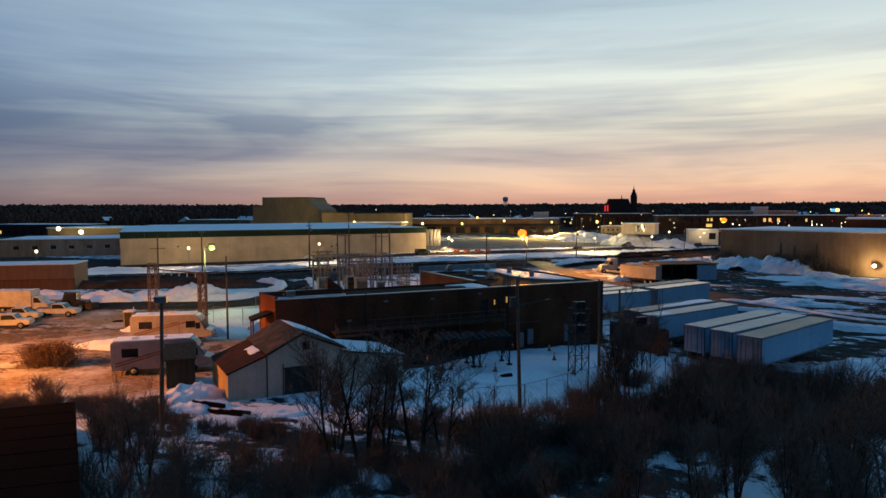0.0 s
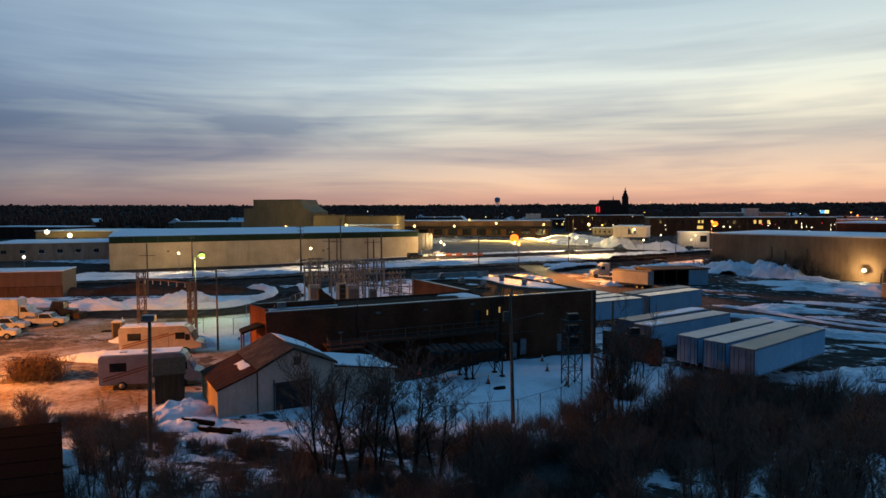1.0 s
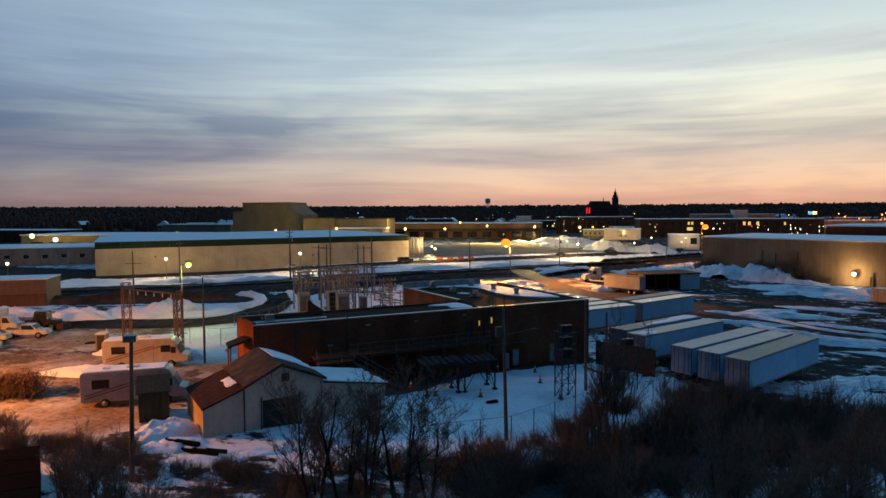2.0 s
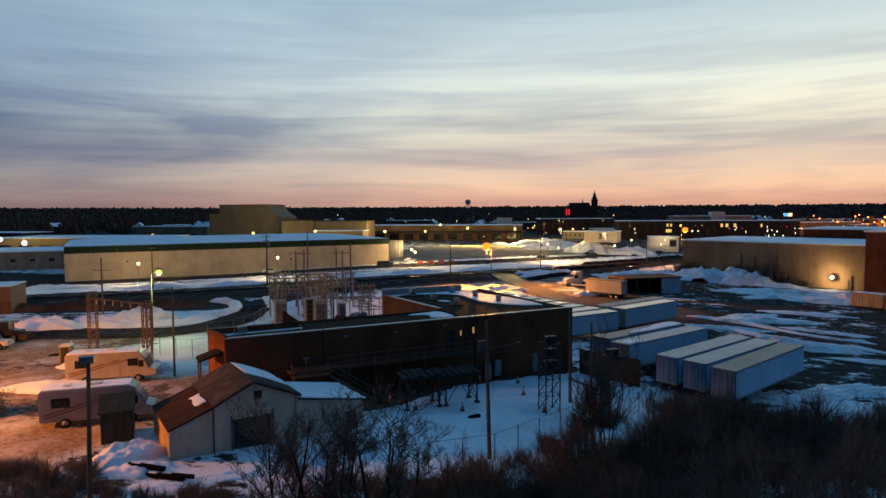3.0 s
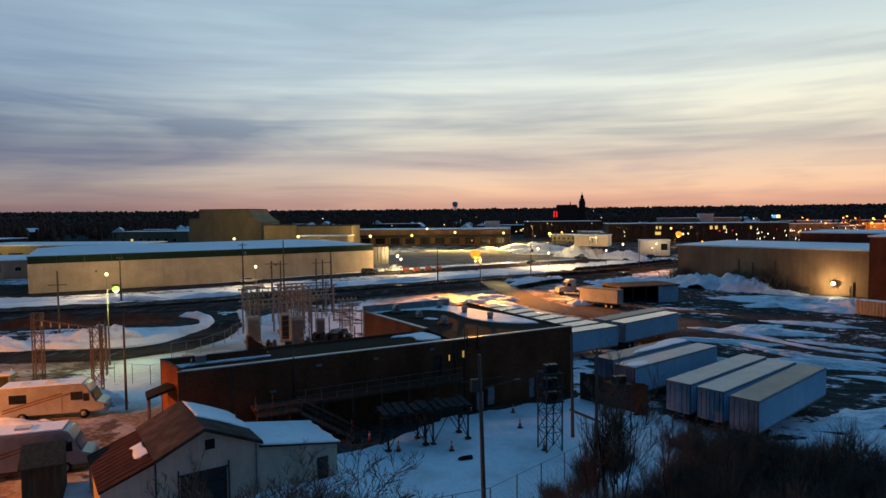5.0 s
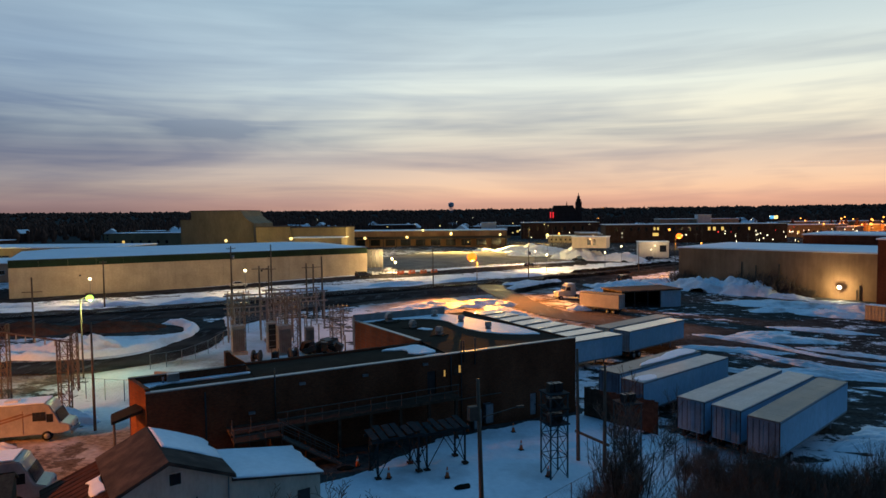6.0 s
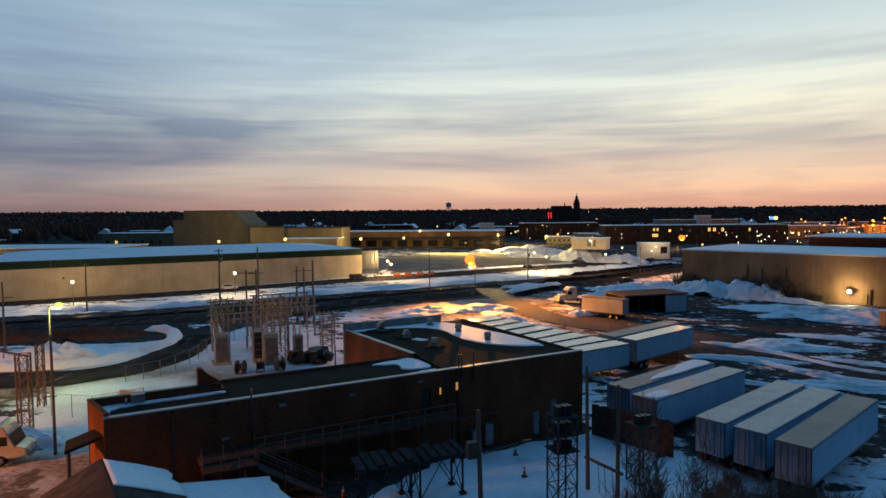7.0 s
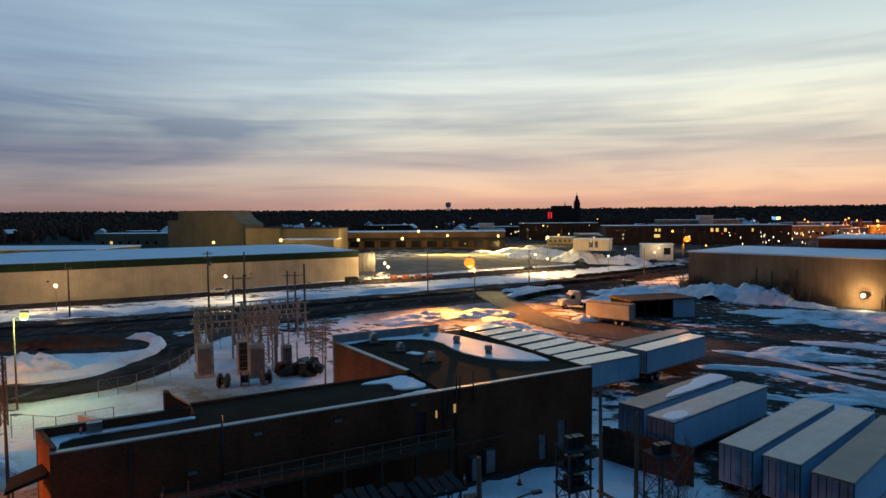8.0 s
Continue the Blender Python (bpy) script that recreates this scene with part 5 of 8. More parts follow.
# ---- warehouses ----
def warehouse():
    W0 = (-111.0, 148.6)
    w = thing("warehouse", "long cream metal warehouse with a green fascia and snowy roof", "warehouse", *W0, 34.8, z=0.0)
    L, D, z0, zb, zt = 88.5, 46, 0.8, 9.1, 10.9
    n = 15
    for k in range(n):
        box_part("wall_panel", w, WALL_CREAM, k * L / n + 0.02, (k + 1) * L / n - 0.02, 0, 0.25, z0 + 1.2, zb - 0.01, 0.02)
    box_part("plinth", w, CONCRETE, -0.05, L + 0.05, -0.08, 0.3, z0, z0 + 1.19)
    box_part("inner_wall", w, WALL_CREAM, 0, L, 0.251, 0.5, z0, zt)
    for k in range(n):
        box_part("fascia_panel", w, BAND_GREEN, k * L / n + 0.015, (k + 1) * L / n - 0.015, -0.12, 0.25, zb, zt - 0.12, 0.02)
    box_part("gutter", w, DARK_METAL, -0.1, L + 0.1, -0.3, 0.1, zt - 0.12, zt + 0.02, 0.03)
    box_part("east_wall", w, WALL_CREAM, L - 0.3, L, 0.51, D, z0, zt)
    box_part("west_wall", w, WALL_CREAM, 0, 0.3, 0.51, D, z0, zt)
    box_part("back_wall", w, WALL_CREAM, 0.31, L - 0.31, D - 0.3, D, z0, zt)
    bm = bmesh.new()
    v = [bm.verts.new(p) for p in ((-0.2, -0.2, zt + 0.03), (L + 0.2, -0.2, zt + 0.03), (L + 0.2, D, zt + 0.03), (-0.2, D, zt + 0.03), (8, 24, zt + 1.35), (L - 18, 24, zt + 1.35))]
    for f in ((0, 1, 5, 4), (1, 2, 5), (2, 3, 4, 5), (3, 0, 4), (3, 2, 1, 0)):
        bm.faces.new([v[i] for i in f])
    bmesh.ops.recalc_face_normals(bm, faces=bm.faces)
    part("roof", bm, ROOF_SNOW, w, "snow-covered low roof")
    for x, z, s in ((14, 6.5, 0.4), (57, 5.3, 0.5), (58.5, 5.8, 0.35)):
        box_part("wall_vent", w, DARK_METAL, x, x + s, -0.1, -0.002, z, z + s)
    # stained loading bay screens at the east end
    for k in range(4):
        box_part("screen", w, DARK_METAL, L + 0.5 + k * 1.3, L + 1.6 + k * 1.3, 1.0, 1.1, 4.6, 10.1)
    for k in range(5):
        tube_part("screen_post", w, GALV, (L + 0.42 + k * 1.3, 1.2, 1.2), (L + 0.42 + k * 1.3, 1.2, 10.3), 0.07)
    return w


warehouse()


def windowed_block():
    b = thing("office_block", "pale block building with six small dark windows", "building", -170, 170.5, 27, z=0.0)
    wins = [(4 + 5.2 * k, 5.7 + 5.2 * k, 4.2, 5.5) for k in range(6)]
    bm = bmesh.new()
    bm_wall(bm, 0, 36, 0, 0.4, 0.5, 7.4, wins)
    part("front_wall", bm, WALL_GREY, b)
    for x0, x1, z0, z1 in wins:
        p = box_part("window", b, GLASS_DARK, x0 + 0.08, x1 - 0.08, 0.2, 0.24, z0 + 0.08, z1 - 0.08)
        box_part("sill", p, CONCRETE, x0 - 0.1, x1 + 0.1, -0.08, -0.002, z0 - 0.12, z0)
        box_part("mullion", p, DARK_METAL, (x0 + x1) / 2 - 0.04, (x0 + x1) / 2 + 0.04, 0.14, 0.198, z0, z1)
    box_part("side_wall", b, WALL_GREY, 0, 0.4, 0.41, 30, 0.5, 7.4)
    box_part("roof", b, ROOF_SNOW, -0.2, 36, -0.2, 30, 7.41, 7.65, 0.03, "snow-covered flat roof")
    box_part("stair_tower", b, WALL_TAN, 36.02, 46, -1.0, 12, 0.5, 10.3, label="taller tan stair block")
    box_part("tower_roof", b, ROOF_SNOW, 36.0, 46.2, -1.2, 12, 10.31, 10.5, 0.03)
    return b


windowed_block()


def flat_hall(name, label, x, y, rz, L, D, z1, wall, z0=0.0, roof=None, windows=(), category="building", eaves=0.3):
    """A plain flat-roofed hall with a parapet, snow on its roof and a row of openings."""
    h = thing(name, label, category, x, y, rz, z=0.0)
    bm = bmesh.new()
    bm_wall(bm, 0, L, 0, 0.4, z0, z1, [w[:4] for w in windows])
    part("front_wall", bm, wall, h)
    for w in windows:
        box_part("window", h, w[4], w[0] + 0.1, w[1] - 0.1, 0.18, 0.24, w[2] + 0.1, w[3] - 0.1, label="lit window" if w[4] == G_WINDOW else "dark window")
    box_part("west_wall", h, wall, 0, 0.4, 0.41, D, z0, z1)
    box_part("east_wall", h, wall, L - 0.4, L, 0.41, D, z0, z1)
    box_part("back_wall", h, wall, 0.41, L - 0.41, D - 0.4, D, z0, z1)
    box_part("roof", h, roof or ROOF_SNOW, -eaves, L + eaves, -eaves, D + eaves, z1 + 0.005, z1 + 0.35, 0.05, "snowy flat roof")
    return h


RW = (50.6, 194.0)
hall = flat_hall("brown_hall", "large windowless brown block hall with a snowy roof", *RW, -41.5, 56, 34, 10.4, WALL_BROWN, -1.5)
for a, z1 in ((17, 7.4), (20.5, 6.6), (26, 7.2), (43.3, 3.0)):
    tube_part("pipe", hall, DARK_METAL, (a, -0.15, -1), (a, -0.15, z1), 0.12, None, 6)
bm = bmesh.new()
bm_box(bm, 42.6, 42.75, -0.12, -0.003, -0.8, 2.0)
part("conduit", bm, DARK_METAL, hall)
flat_hall("dark_hall", "dark brick hall with a snowy roof edge", 90.5, 209, -38, 48, 30, 13.2, BRICK_DARK, -1)
flat_hall("brick_corner_block", "tall dark brick block at the edge of the lorry park", 78.6, 151.2, -44, 30, 20, 14.2, BRICK_DARK, -2.5)
flat_hall("long_shed", "long low shed with a snow-white roof", -212, 238, 1, 70, 30, 9.2, WALL_TAN, 0,
          windows=[(4 + 9 * k, 10 + 9 * k, 2.5, 6.5, GLASS_DARK) for k in range(7)])
flat_hall("low_store", "low grey store with snowy roof", -190, 160, 20, 22, 12, 6.2, WALL_GREY, 0)


def tan_block():
    b = thing("tan_mill_block", "tall stepped tan block building", "building", -157, 318, -4, z=0.0)
    box_part("lower_block", b, WALL_TAN, 0, 5.98, 0, 22, 0, 18.9, 0.1)
    box_part("lower_roof", b, ROOF_BROWN, -0.2, 5.97, -0.2, 22, 18.91, 19.2, 0.05)
    bm = bmesh.new()
    bm_prism(bm, [(6.0, 0), (38.9, 0), (38.9, 17.0), (36.3, 18.4), (33.8, 20.4), (32.2, 23.2), (6.0, 23.2)], -0.3, 22)
    part("tower_block", bm, WALL_TAN, b, "tan tower with a sloping shoulder")
    box_part("tower_roof", b, ROOF_BROWN, 5.9, 32.3, -0.4, 22, 23.21, 23.5, 0.05)
    return b


tan_block()
flat_hall("yard_block", "low tan yard building behind the warehouse", -112, 302, 0, 16, 18, 15.2, WALL_TAN, 0, ROOF_BROWN)
flat_hall("yard_block", "long low tan annexe with a snowy ledge", -95.8, 304, 0, 26, 18, 14.8, WALL_TAN, 0, ROOF_BROWN)
flat_hall("loading_canopy", "loading bay under a snow-white canopy edge", -90, 288, 0, 22, 10, 10.5, WALL_TAN, 0, eaves=0.8,
               windows=[(2 + 5 * k, 5.5 + 5 * k, 2, 6, GLASS_DARK) for k in range(4)])
mall = flat_hall("long_low_building", "long low tan building with a dark arcade", -100, 364, 2, 106, 26, 11.2, WALL_BROWN, 0,
                 windows=[(4 + 8.5 * k, 9.5 + 8.5 * k, 3.0, 6.6, GLASS_DARK) for k in range(12)])
box_part("arcade_beam", mall, DARK_METAL, -2, 108, -5.2, -4.8, 7.0, 7.9)
for k in range(15):
    box_part("arcade_post", mall, DARK_METAL, k * 7.5 - 0.2, k * 7.5 + 0.2, -5.15, -4.85, 1.0, 7.0)
box_part("arcade_roof", mall, TAR, -2, 108, -5.3, -0.02, 7.91, 8.2)

DW = [(31.5, 32.9, 8.2, 10.3, G_WINDOW), (33.8, 35.2, 8.2, 10.3, G_WINDOW), (31, 35, 4.3, 6.5, G_WINDOW),
      (67.0, 68.8, 7.8, 10.3, G_WINDOW), (70.3, 72.2, 7.8, 10.3, G_WINDOW), (75.6, 77.4, 7.8, 10.3, G_WINDOW), (93.0, 94.3, 7.8, 10.0, G_WINDOW)]
DW += [(6 + 5.0 * k, 7.8 + 5.0 * k, 7.8, 10.2, GLASS_DARK) for k in range(5)] + [(39 + 5.0 * k, 40.8 + 5.0 * k, 7.8, 10.2, GLASS_DARK) for k in range(5)] + [(81 + 5.0 * k, 82.8 + 5.0 * k, 7.8, 10.2, GLASS_DARK) for k in range(2)]
flat_hall("brick_mill", "long dark brick mill with a few lit windows", 74, 450, 0, 118, 22, 12.0, BRICK_FAR, 0, windows=DW)
flat_hall("brick_mill", "dark brick mill wing behind bare trees", 20, 520, 0, 60, 20, 13.0, BRICK_FAR, 0, windows=[(5 + 7 * k, 7 + 7 * k, 7, 10, GLASS_DARK) for k in range(7)])
flat_hall("pale_block", "pale block with a taller white stair tower", 130, 530, 0, 60, 20, 14.6, WALL_GREY, 0)
flat_hall("stair_tower", "white stair tower catching lamp light", 158, 526, 0, 10, 9, 17.8, WALL_WHITE, 0)
flat_hall("site_cabin", "cream site cabin on a snow bank", 32.6, 290, -20, 14.5, 8, 10.0, PUP_PAINT, 5.4,
          windows=[(6.4, 8.2, 6.6, 9.4, GLASS_DARK), (8.8, 10.2, 6.6, 9.4, GLASS_DARK)])
flat_hall("kiosk", "small pale street kiosk with a dark doorway", 64, 305, -6, 13, 8, 6.9, WALL_WHITE, 0, windows=[(9.0, 12.0, 2.5, 5.6, GLASS_DARK)])
flat_hall("white_store", "white flat-roofed store above the long building", -9.5, 420, 0, 9.5, 8, 14.6, WALL_WHITE, 0)


# ---- church and water tower ----
def church():
    c = thing("church", "dark church with a square belfry tower against the sunset", "church", 74, 900, 0, z=0.0)
    bm = bmesh.new()
    bm_prism(bm, [(2, 0), (2, 20), (6, 31.0), (32, 31.0), (36, 22), (36, 0)], 0, 14)
    part("nave", bm, SLATE, c)
    tube_part("ridge_turret", c, SLATE, (24, 7, 30.9), (24, 7, 37), 0.9, 0.1, 6)
    box_part("tower", c, SLATE, 36.1, 44, 2, 10, 0, 33, 0.2)
    box_part("belfry", c, SLATE, 37.2, 42.9, 3.1, 8.9, 33, 38.6, 0.2)
    box_part("cornice", c, SLATE, 36.9, 43.2, 2.8, 9.2, 38.6, 39.3, 0.1)
    bm = bmesh.new()
    bm_tube(bm, (40, 6, 39.3), (40, 6, 42.6), 2.1, 1.9, 8)
    bm_tube(bm, (40, 6, 42.6), (40, 6, 44.2), 2.3, 0.9, 8)
    bm_tube(bm, (40, 6, 44.2), (40, 6, 49.0), 0.75, 0.12, 8)
    part("spire", bm, SLATE, c, "short stepped spire")
    for x in (36.6, 43.5):
        for y in (2.5, 9.5):
            tube_part("pinnacle", c, SLATE, (x, y, 33), (x, y, 37.5), 0.8, 0.05, 5)
    return c


church()


def water_tower():
    t = thing("water_tower", "pale blue water tower above the woods", "water tower", -175, 2500, 0, z=24)
    bm = bmesh.new()
    bm_tube(bm, (0, 0, 28), (0, 0, 40), 10.5, 10.5, 20)
    bm_tube(bm, (0, 0, 40), (0, 0, 43.5), 10.5, 3, 20)
    bm_tube(bm, (0, 0, 24), (0, 0, 28), 6, 10.5, 20)
    part("tank", bm, TANK_BLUE, t)
    for k in range(6):
        a = k * math.pi / 3
        tube_part("leg", t, TANK_BLUE, (9 * math.cos(a), 9 * math.sin(a), 0), (8 * math.cos(a), 8 * math.sin(a), 27), 0.7, None, 6)
    tube_part("riser", t, TANK_BLUE, (0, 0, 0), (0, 0, 25), 1.5, None, 8)
    return t


water_tower()


# ---- poles and lamps ----
def utility_pole(x, y, h, label, r=0.16, arms=(), z=None, cans=(), lean=(0, 0), group="wooden utility poles"):
    p = thing("utility_pole", label, "utility pole", x, y, 0, group, z=z)
    tube_part("pole", p, POLE_WOOD, (0, 0, -0.3), (lean[0], lean[1], h), r, r * 0.62, 9)
    for zz, half, ang in arms:
        c, s = math.cos(radians(ang)), math.sin(radians(ang))
        arm = tube_part("crossarm", p, POLE_WOOD, (-half * c, -half * s, zz), (half * c, half * s, zz), 0.07, None, 6)
        for k in (-0.95, -0.5, 0.5, 0.95):
            tube_part("insulator", arm, PORCELAIN, (k * half * c, k * half * s, zz + 0.05), (k * half * c, k * half * s, zz + 0.28), 0.05, 0.03, 6)
    for zz, ang in cans:
        c, s = math.cos(radians(ang)), math.sin(radians(ang))
        tube_part("transformer", p, GALV, (0.42 * c, 0.42 * s, zz), (0.42 * c, 0.42 * s, zz + 0.9), 0.26, None, 10)
    return p


POLES = [
    (-0.9, 49.6, 10.9, "tall wooden pole rising from the brush by the fence", 0.17, [(6.6, 0.0, 0)], [], (-0.25, -0.4)),
    (-24.7, 36.4, 9.6, "dark wooden pole beside the snowy yard", 0.17, [], [], (0.5, -0.3)),
    (6.7, 66.1, 9.4, "weathered pole of a two-pole frame", 0.17, [], [], (-0.1, 0.1)),
    (8.5, 64.0, 8.7, "weathered pole of a two-pole frame", 0.17, [], [], (0.0, -0.1)),
    (-66.1, 98.1, 10.2, "wooden pole with one crossarm by the loop road", 0.16, [(8.1, 1.3, 20)], [], (0, 0)),
    (-81.0, 137.6, 9.6, "wooden street pole beside the rail bed", 0.17, [(9.2, 0.6, 30)], [], (0, 0)),
    (-55.6, 142.0, 11.8, "tall wooden pole with transformer cans", 0.2, [(11.3, 0.9, 35), (10.4, 0.7, 35)], [(9.0, 20)], (0, 0)),
    (-15.8, 170.5, 10.9, "slim dark pole beside the rail bed", 0.15, [], [], (0, 0)),
    (9.6, 204.0, 9.8, "slim dark pole with a small box", 0.16, [(9.2, 0.5, 40)], [(7.0, 0)], (0, 0)),
    (48, 232, 9.5, "slim dark street pole", 0.15, [], [], (0, 0)),
    (-36.0, 66.4, 9.8, "thin wooden service pole beside the motorhomes", 0.13, [], [], (0, 0)),
    (-34.4, 107.5, 14.6, "very tall slim pole in the substation", 0.15, [], [], (0, 0)),
    (-39.0, 114.5, 10.5, "substation pole with a crossarm", 0.18, [(10.0, 1.2, 30)], [], (0, 0)),
    (-37.6, 115.0, 10.5, "substation pole with a crossarm", 0.18, [(9.9, 1.2, 30)], [], (0, 0)),
    (-34.7, 126.4, 9.8, "wooden pole of a three-pole line frame", 0.2, [(9.0, 0.8, 35)], [], (0, 0)),
    (-33.6, 127.0, 9.6, "wooden pole of a three-pole line frame", 0.2, [(9.0, 1.6, 35)], [], (0, 0)),
    (-31.2, 124.5, 11.2, "leaning wooden pole of a three-pole line frame", 0.22, [], [], (-0.3, 0.8)),
    (-20.4, 96.5, 3.4, "short wooden post in the substation", 0.12, [], [], (0, 0)),
]
for px, py, ph, plab, pr_, parms, pcans, plean in POLES:
    utility_pole(px, py, ph, plab, pr_, [a for a in parms if a[1] > 0], None, pcans, plean)

frame_bar = thing("pole_crossbeam", "timber crossbeam bolted between two poles", "beam", 6.7, 66.1, -49.4, z=ground(6.7, 66.1))
tube_part("beam", frame_bar, POLE_WOOD, (-0.3, 0, 2.4), (3.2, 0, 2.2), 0.12)
for k in (0.9, 1.5, 2.2):
    tube_part("hanging_cable", frame_bar, DARK_METAL, (k, 0.05, 2.3), (k + 0.15, 0.1, 0.0), 0.025, None, 5)
arm = thing("lamp_bracket", "long thin bracket with a dead lamp on a pole", "bracket", -1.02, 49.4, 25, z=ground(-0.9, 49.6))
tube_part("arm", arm, RUST_RAIL, (0.15, 0, 8.6), (2.4, 0, 8.95), 0.035, None, 6)
box_part("fitting", arm, RUST_RAIL, 2.35, 2.8, -0.1, 0.1, 8.88, 9.0, 0.02)
box_part("junction_box", arm, RUST_RAIL, -0.75, -0.2, -0.2, 0.2, 8.5, 9.3, 0.03)
head = thing("pole_floodlight", "unlit blue-grey floodlight on the dark pole", "floodlight", -24.25, 36.1, 20, z=ground(-24.7, 36.4) + 9.3)
box_part("housing", head, GALV, -0.4, 0.4, -0.3, 0.3, 0.02, 0.42, 0.06)


def street_lamp(x, y, h, glow_mat, label, power, color, group, style="globe", globe=0.28, arm_dir=0.0, pole=GALV, z=None, size=0.3, cap=0.0, aim=None, cone=125):
    p = thing("street_lamp", label, "street lamp", x, y, arm_dir, group, z=z)
    if style == "globe":
        tube_part("pole", p, pole, (0, 0, 0), (0, 0, h - globe), 0.08, 0.05, 8)
        bm = bmesh.new()
        bm_ball(bm, (0, 0, h), globe)
        part("globe", bm, glow_mat, p, "glowing globe", True)
        tube_part("cap", p, DARK_METAL, (0, 0, h + globe * 0.98), (0, 0, h + globe * 1.2), globe * 0.5, 0.02, 8)
        off = (0.0, 0.0, h + globe * 1.2 + 0.35)
    else:
        tube_part("pole", p, pole, (0, 0, 0), (0, 0, h + 0.1), 0.11, 0.07, 8)
        tube_part("arm", p, pole, (0, 0, h), (0.9, 0, h + 0.3), 0.05, None, 6)
        bm = bmesh.new()
        bm_ball(bm, (1.15, 0, h + 0.12), globe, 0.85)
        part("bulb", bm, glow_mat, p, "glowing bulb", True)
        box_part("hood", p, pole, 0.8, 1.5, -0.22, 0.22, h + 0.1 + globe, h + 0.28 + globe, 0.05)
        off = (1.15, 0.0, h - globe * 0.85 - 0.2)
        # disc added below the bulb to dim the ground right under it
        if cap:
            tube_part("shade_disc", p, DARK_METAL, (1.15, 0, off[2] - 0.36), (1.15, 0, off[2] - 0.3), cap, None, 20)
    if power and aim:
        d = bpy.data.lights.new("lamp_light", "SPOT")
        d.energy, d.color, d.shadow_soft_size, d.spot_size, d.spot_blend = power, color, size, radians(cone), 0.6
        new("lamp_light", d).matrix_basis = look(p.matrix_basis @ Vector(off), aim)
    elif power:
        lamp_light("lamp_light", *off, power, color, size, p)
    return p


WARM, SODIUM, MERC, YELL = (1.0, 0.66, 0.28), (1.0, 0.3, 0.02), (0.74, 1.0, 0.42), (1.0, 0.7, 0.22)
# globe radii oversized so that the bulbs include their halo of glare
LG = "lit street lamps"
street_lamp(-4.5, 159.5, 8.7, G_SODIUM, "sodium street lamp glowing deep orange", 170000, (1.0, 0.35, 0.03), LG, "arm", 1.15, 180, POLE_WOOD, cap=0.5, size=0.16, aim=(6, 140, 0), cone=150)
street_lamp(-48.4, 83.0, 9.4, G_GREEN, "mercury yard lamp glowing yellow-green", 1600, MERC, LG, "arm", 0.42, 0, POLE_WOOD)
for lx, ly, lh, lp in [(-89.4, 145.6, 5.0, 4200), (-59.6, 159.2, 5.0, 4200), (-31, 200, 4.5, 9000), (-28.4, 190, 4.4, 3000), (14, 244, 5.8, 16000), (17, 230, 5.4, 9000),
                       (49.2, 268, 7.2, 2000), (38.8, 244, 6.0, 900), (-118, 128.5, 5.0, 2500), (70, 300, 6, 900)]:
    street_lamp(lx, ly, lh, G_WHITE, "white globe street lamp beside the snowy verge", lp, WARM, LG, globe=0.36)
street_lamp(57.0, 221.0, 12.8, G_SODIUM, "tall sodium lamp behind the brown hall", 12000, SODIUM, LG, "arm", 0.95, 0, DARK_METAL)
for lx, ly, lz, lp in [(-118, 282, 9.0, 7000), (-84.8, 270, 10.2, 6000), (-37.6, 338, 11.4, 5000), (-44, 325, 8.4, 4000), (-22, 322, 10, 150000), (2, 338, 9, 150000), (-60, 300, 9, 9000), (22, 290, 10, 4000)]:
    if lp:
        street_lamp(lx, ly, lz, G_YELLOW, "yellow flood lamp lighting the yard walls", lp, YELL, LG, "globe", 0.65, 0, DARK_METAL, 0.8, aim=(-2, 250, 0) if lp > 90000 else None)
for lx, ly, lz in [(-198, 228, 8.5), (-186, 226, 7.2)]:
    street_lamp(lx, ly, lz, G_WHITE, "bright flood lamp beside the long shed", 2600, YELL, LG, "globe", 0.95, 0, DARK_METAL, 0.8)
street_lamp(-152, 150, 6.5, G_WHITE, "white lamp near the pale block building", 1300, WARM, LG)
# yard lamp on the west side, just past the yard's edge
yl = thing("street_lamp", "hooded sodium yard lamp over the trampled snow", "street lamp", -60.0, 39.0, 20, LG, z=ground(-60, 39) + 2.0)
tube_part("pole", yl, POLE_WOOD, (0, 0, -2.1), (0, 0, 10.6), 0.13, 0.09, 8)
tube_part("arm", yl, GALV, (0, 0, 10.2), (0.9, 0, 10.5), 0.05, None, 6)
bm = bmesh.new()
ring = []
for r, z in ((0.62, 9.93), (0.6, 10.2), (0.3, 10.5), (0.05, 10.6)):
    ring.append([bm.verts.new((1.2 + r * math.cos(2 * math.pi * k / 20), r * math.sin(2 * math.pi * k / 20), z)) for k in range(20)])
for a, b in zip(ring[:-1], ring[1:]):
    for k in range(20):
        bm.faces.new((a[k], a[(k + 1) % 20], b[(k + 1) % 20], b[k]))
bm.faces.new(ring[-1])
part("hood", bm, DARK_METAL, yl, "deep bell-shaped hood", True)
bm = bmesh.new()
bm_ball(bm, (1.2, 0, 10.24), 0.12)
part("bulb", bm, G_SODIUM, yl, "glowing bulb", True)
lamp_light("lamp_light", 1.2, 0, 10.03, 62000, (1.0, 0.31, 0.03), 0.05, yl)
# fill lamp added out of view to turn the far yard orange
street_lamp(-86.0, 70.0, 8.0, G_SODIUM, "unseen sodium fill lamp added beyond the parked pickups", 9000, (1.0, 0.31, 0.03), LG, "arm", 0.4, 0, POLE_WOOD)

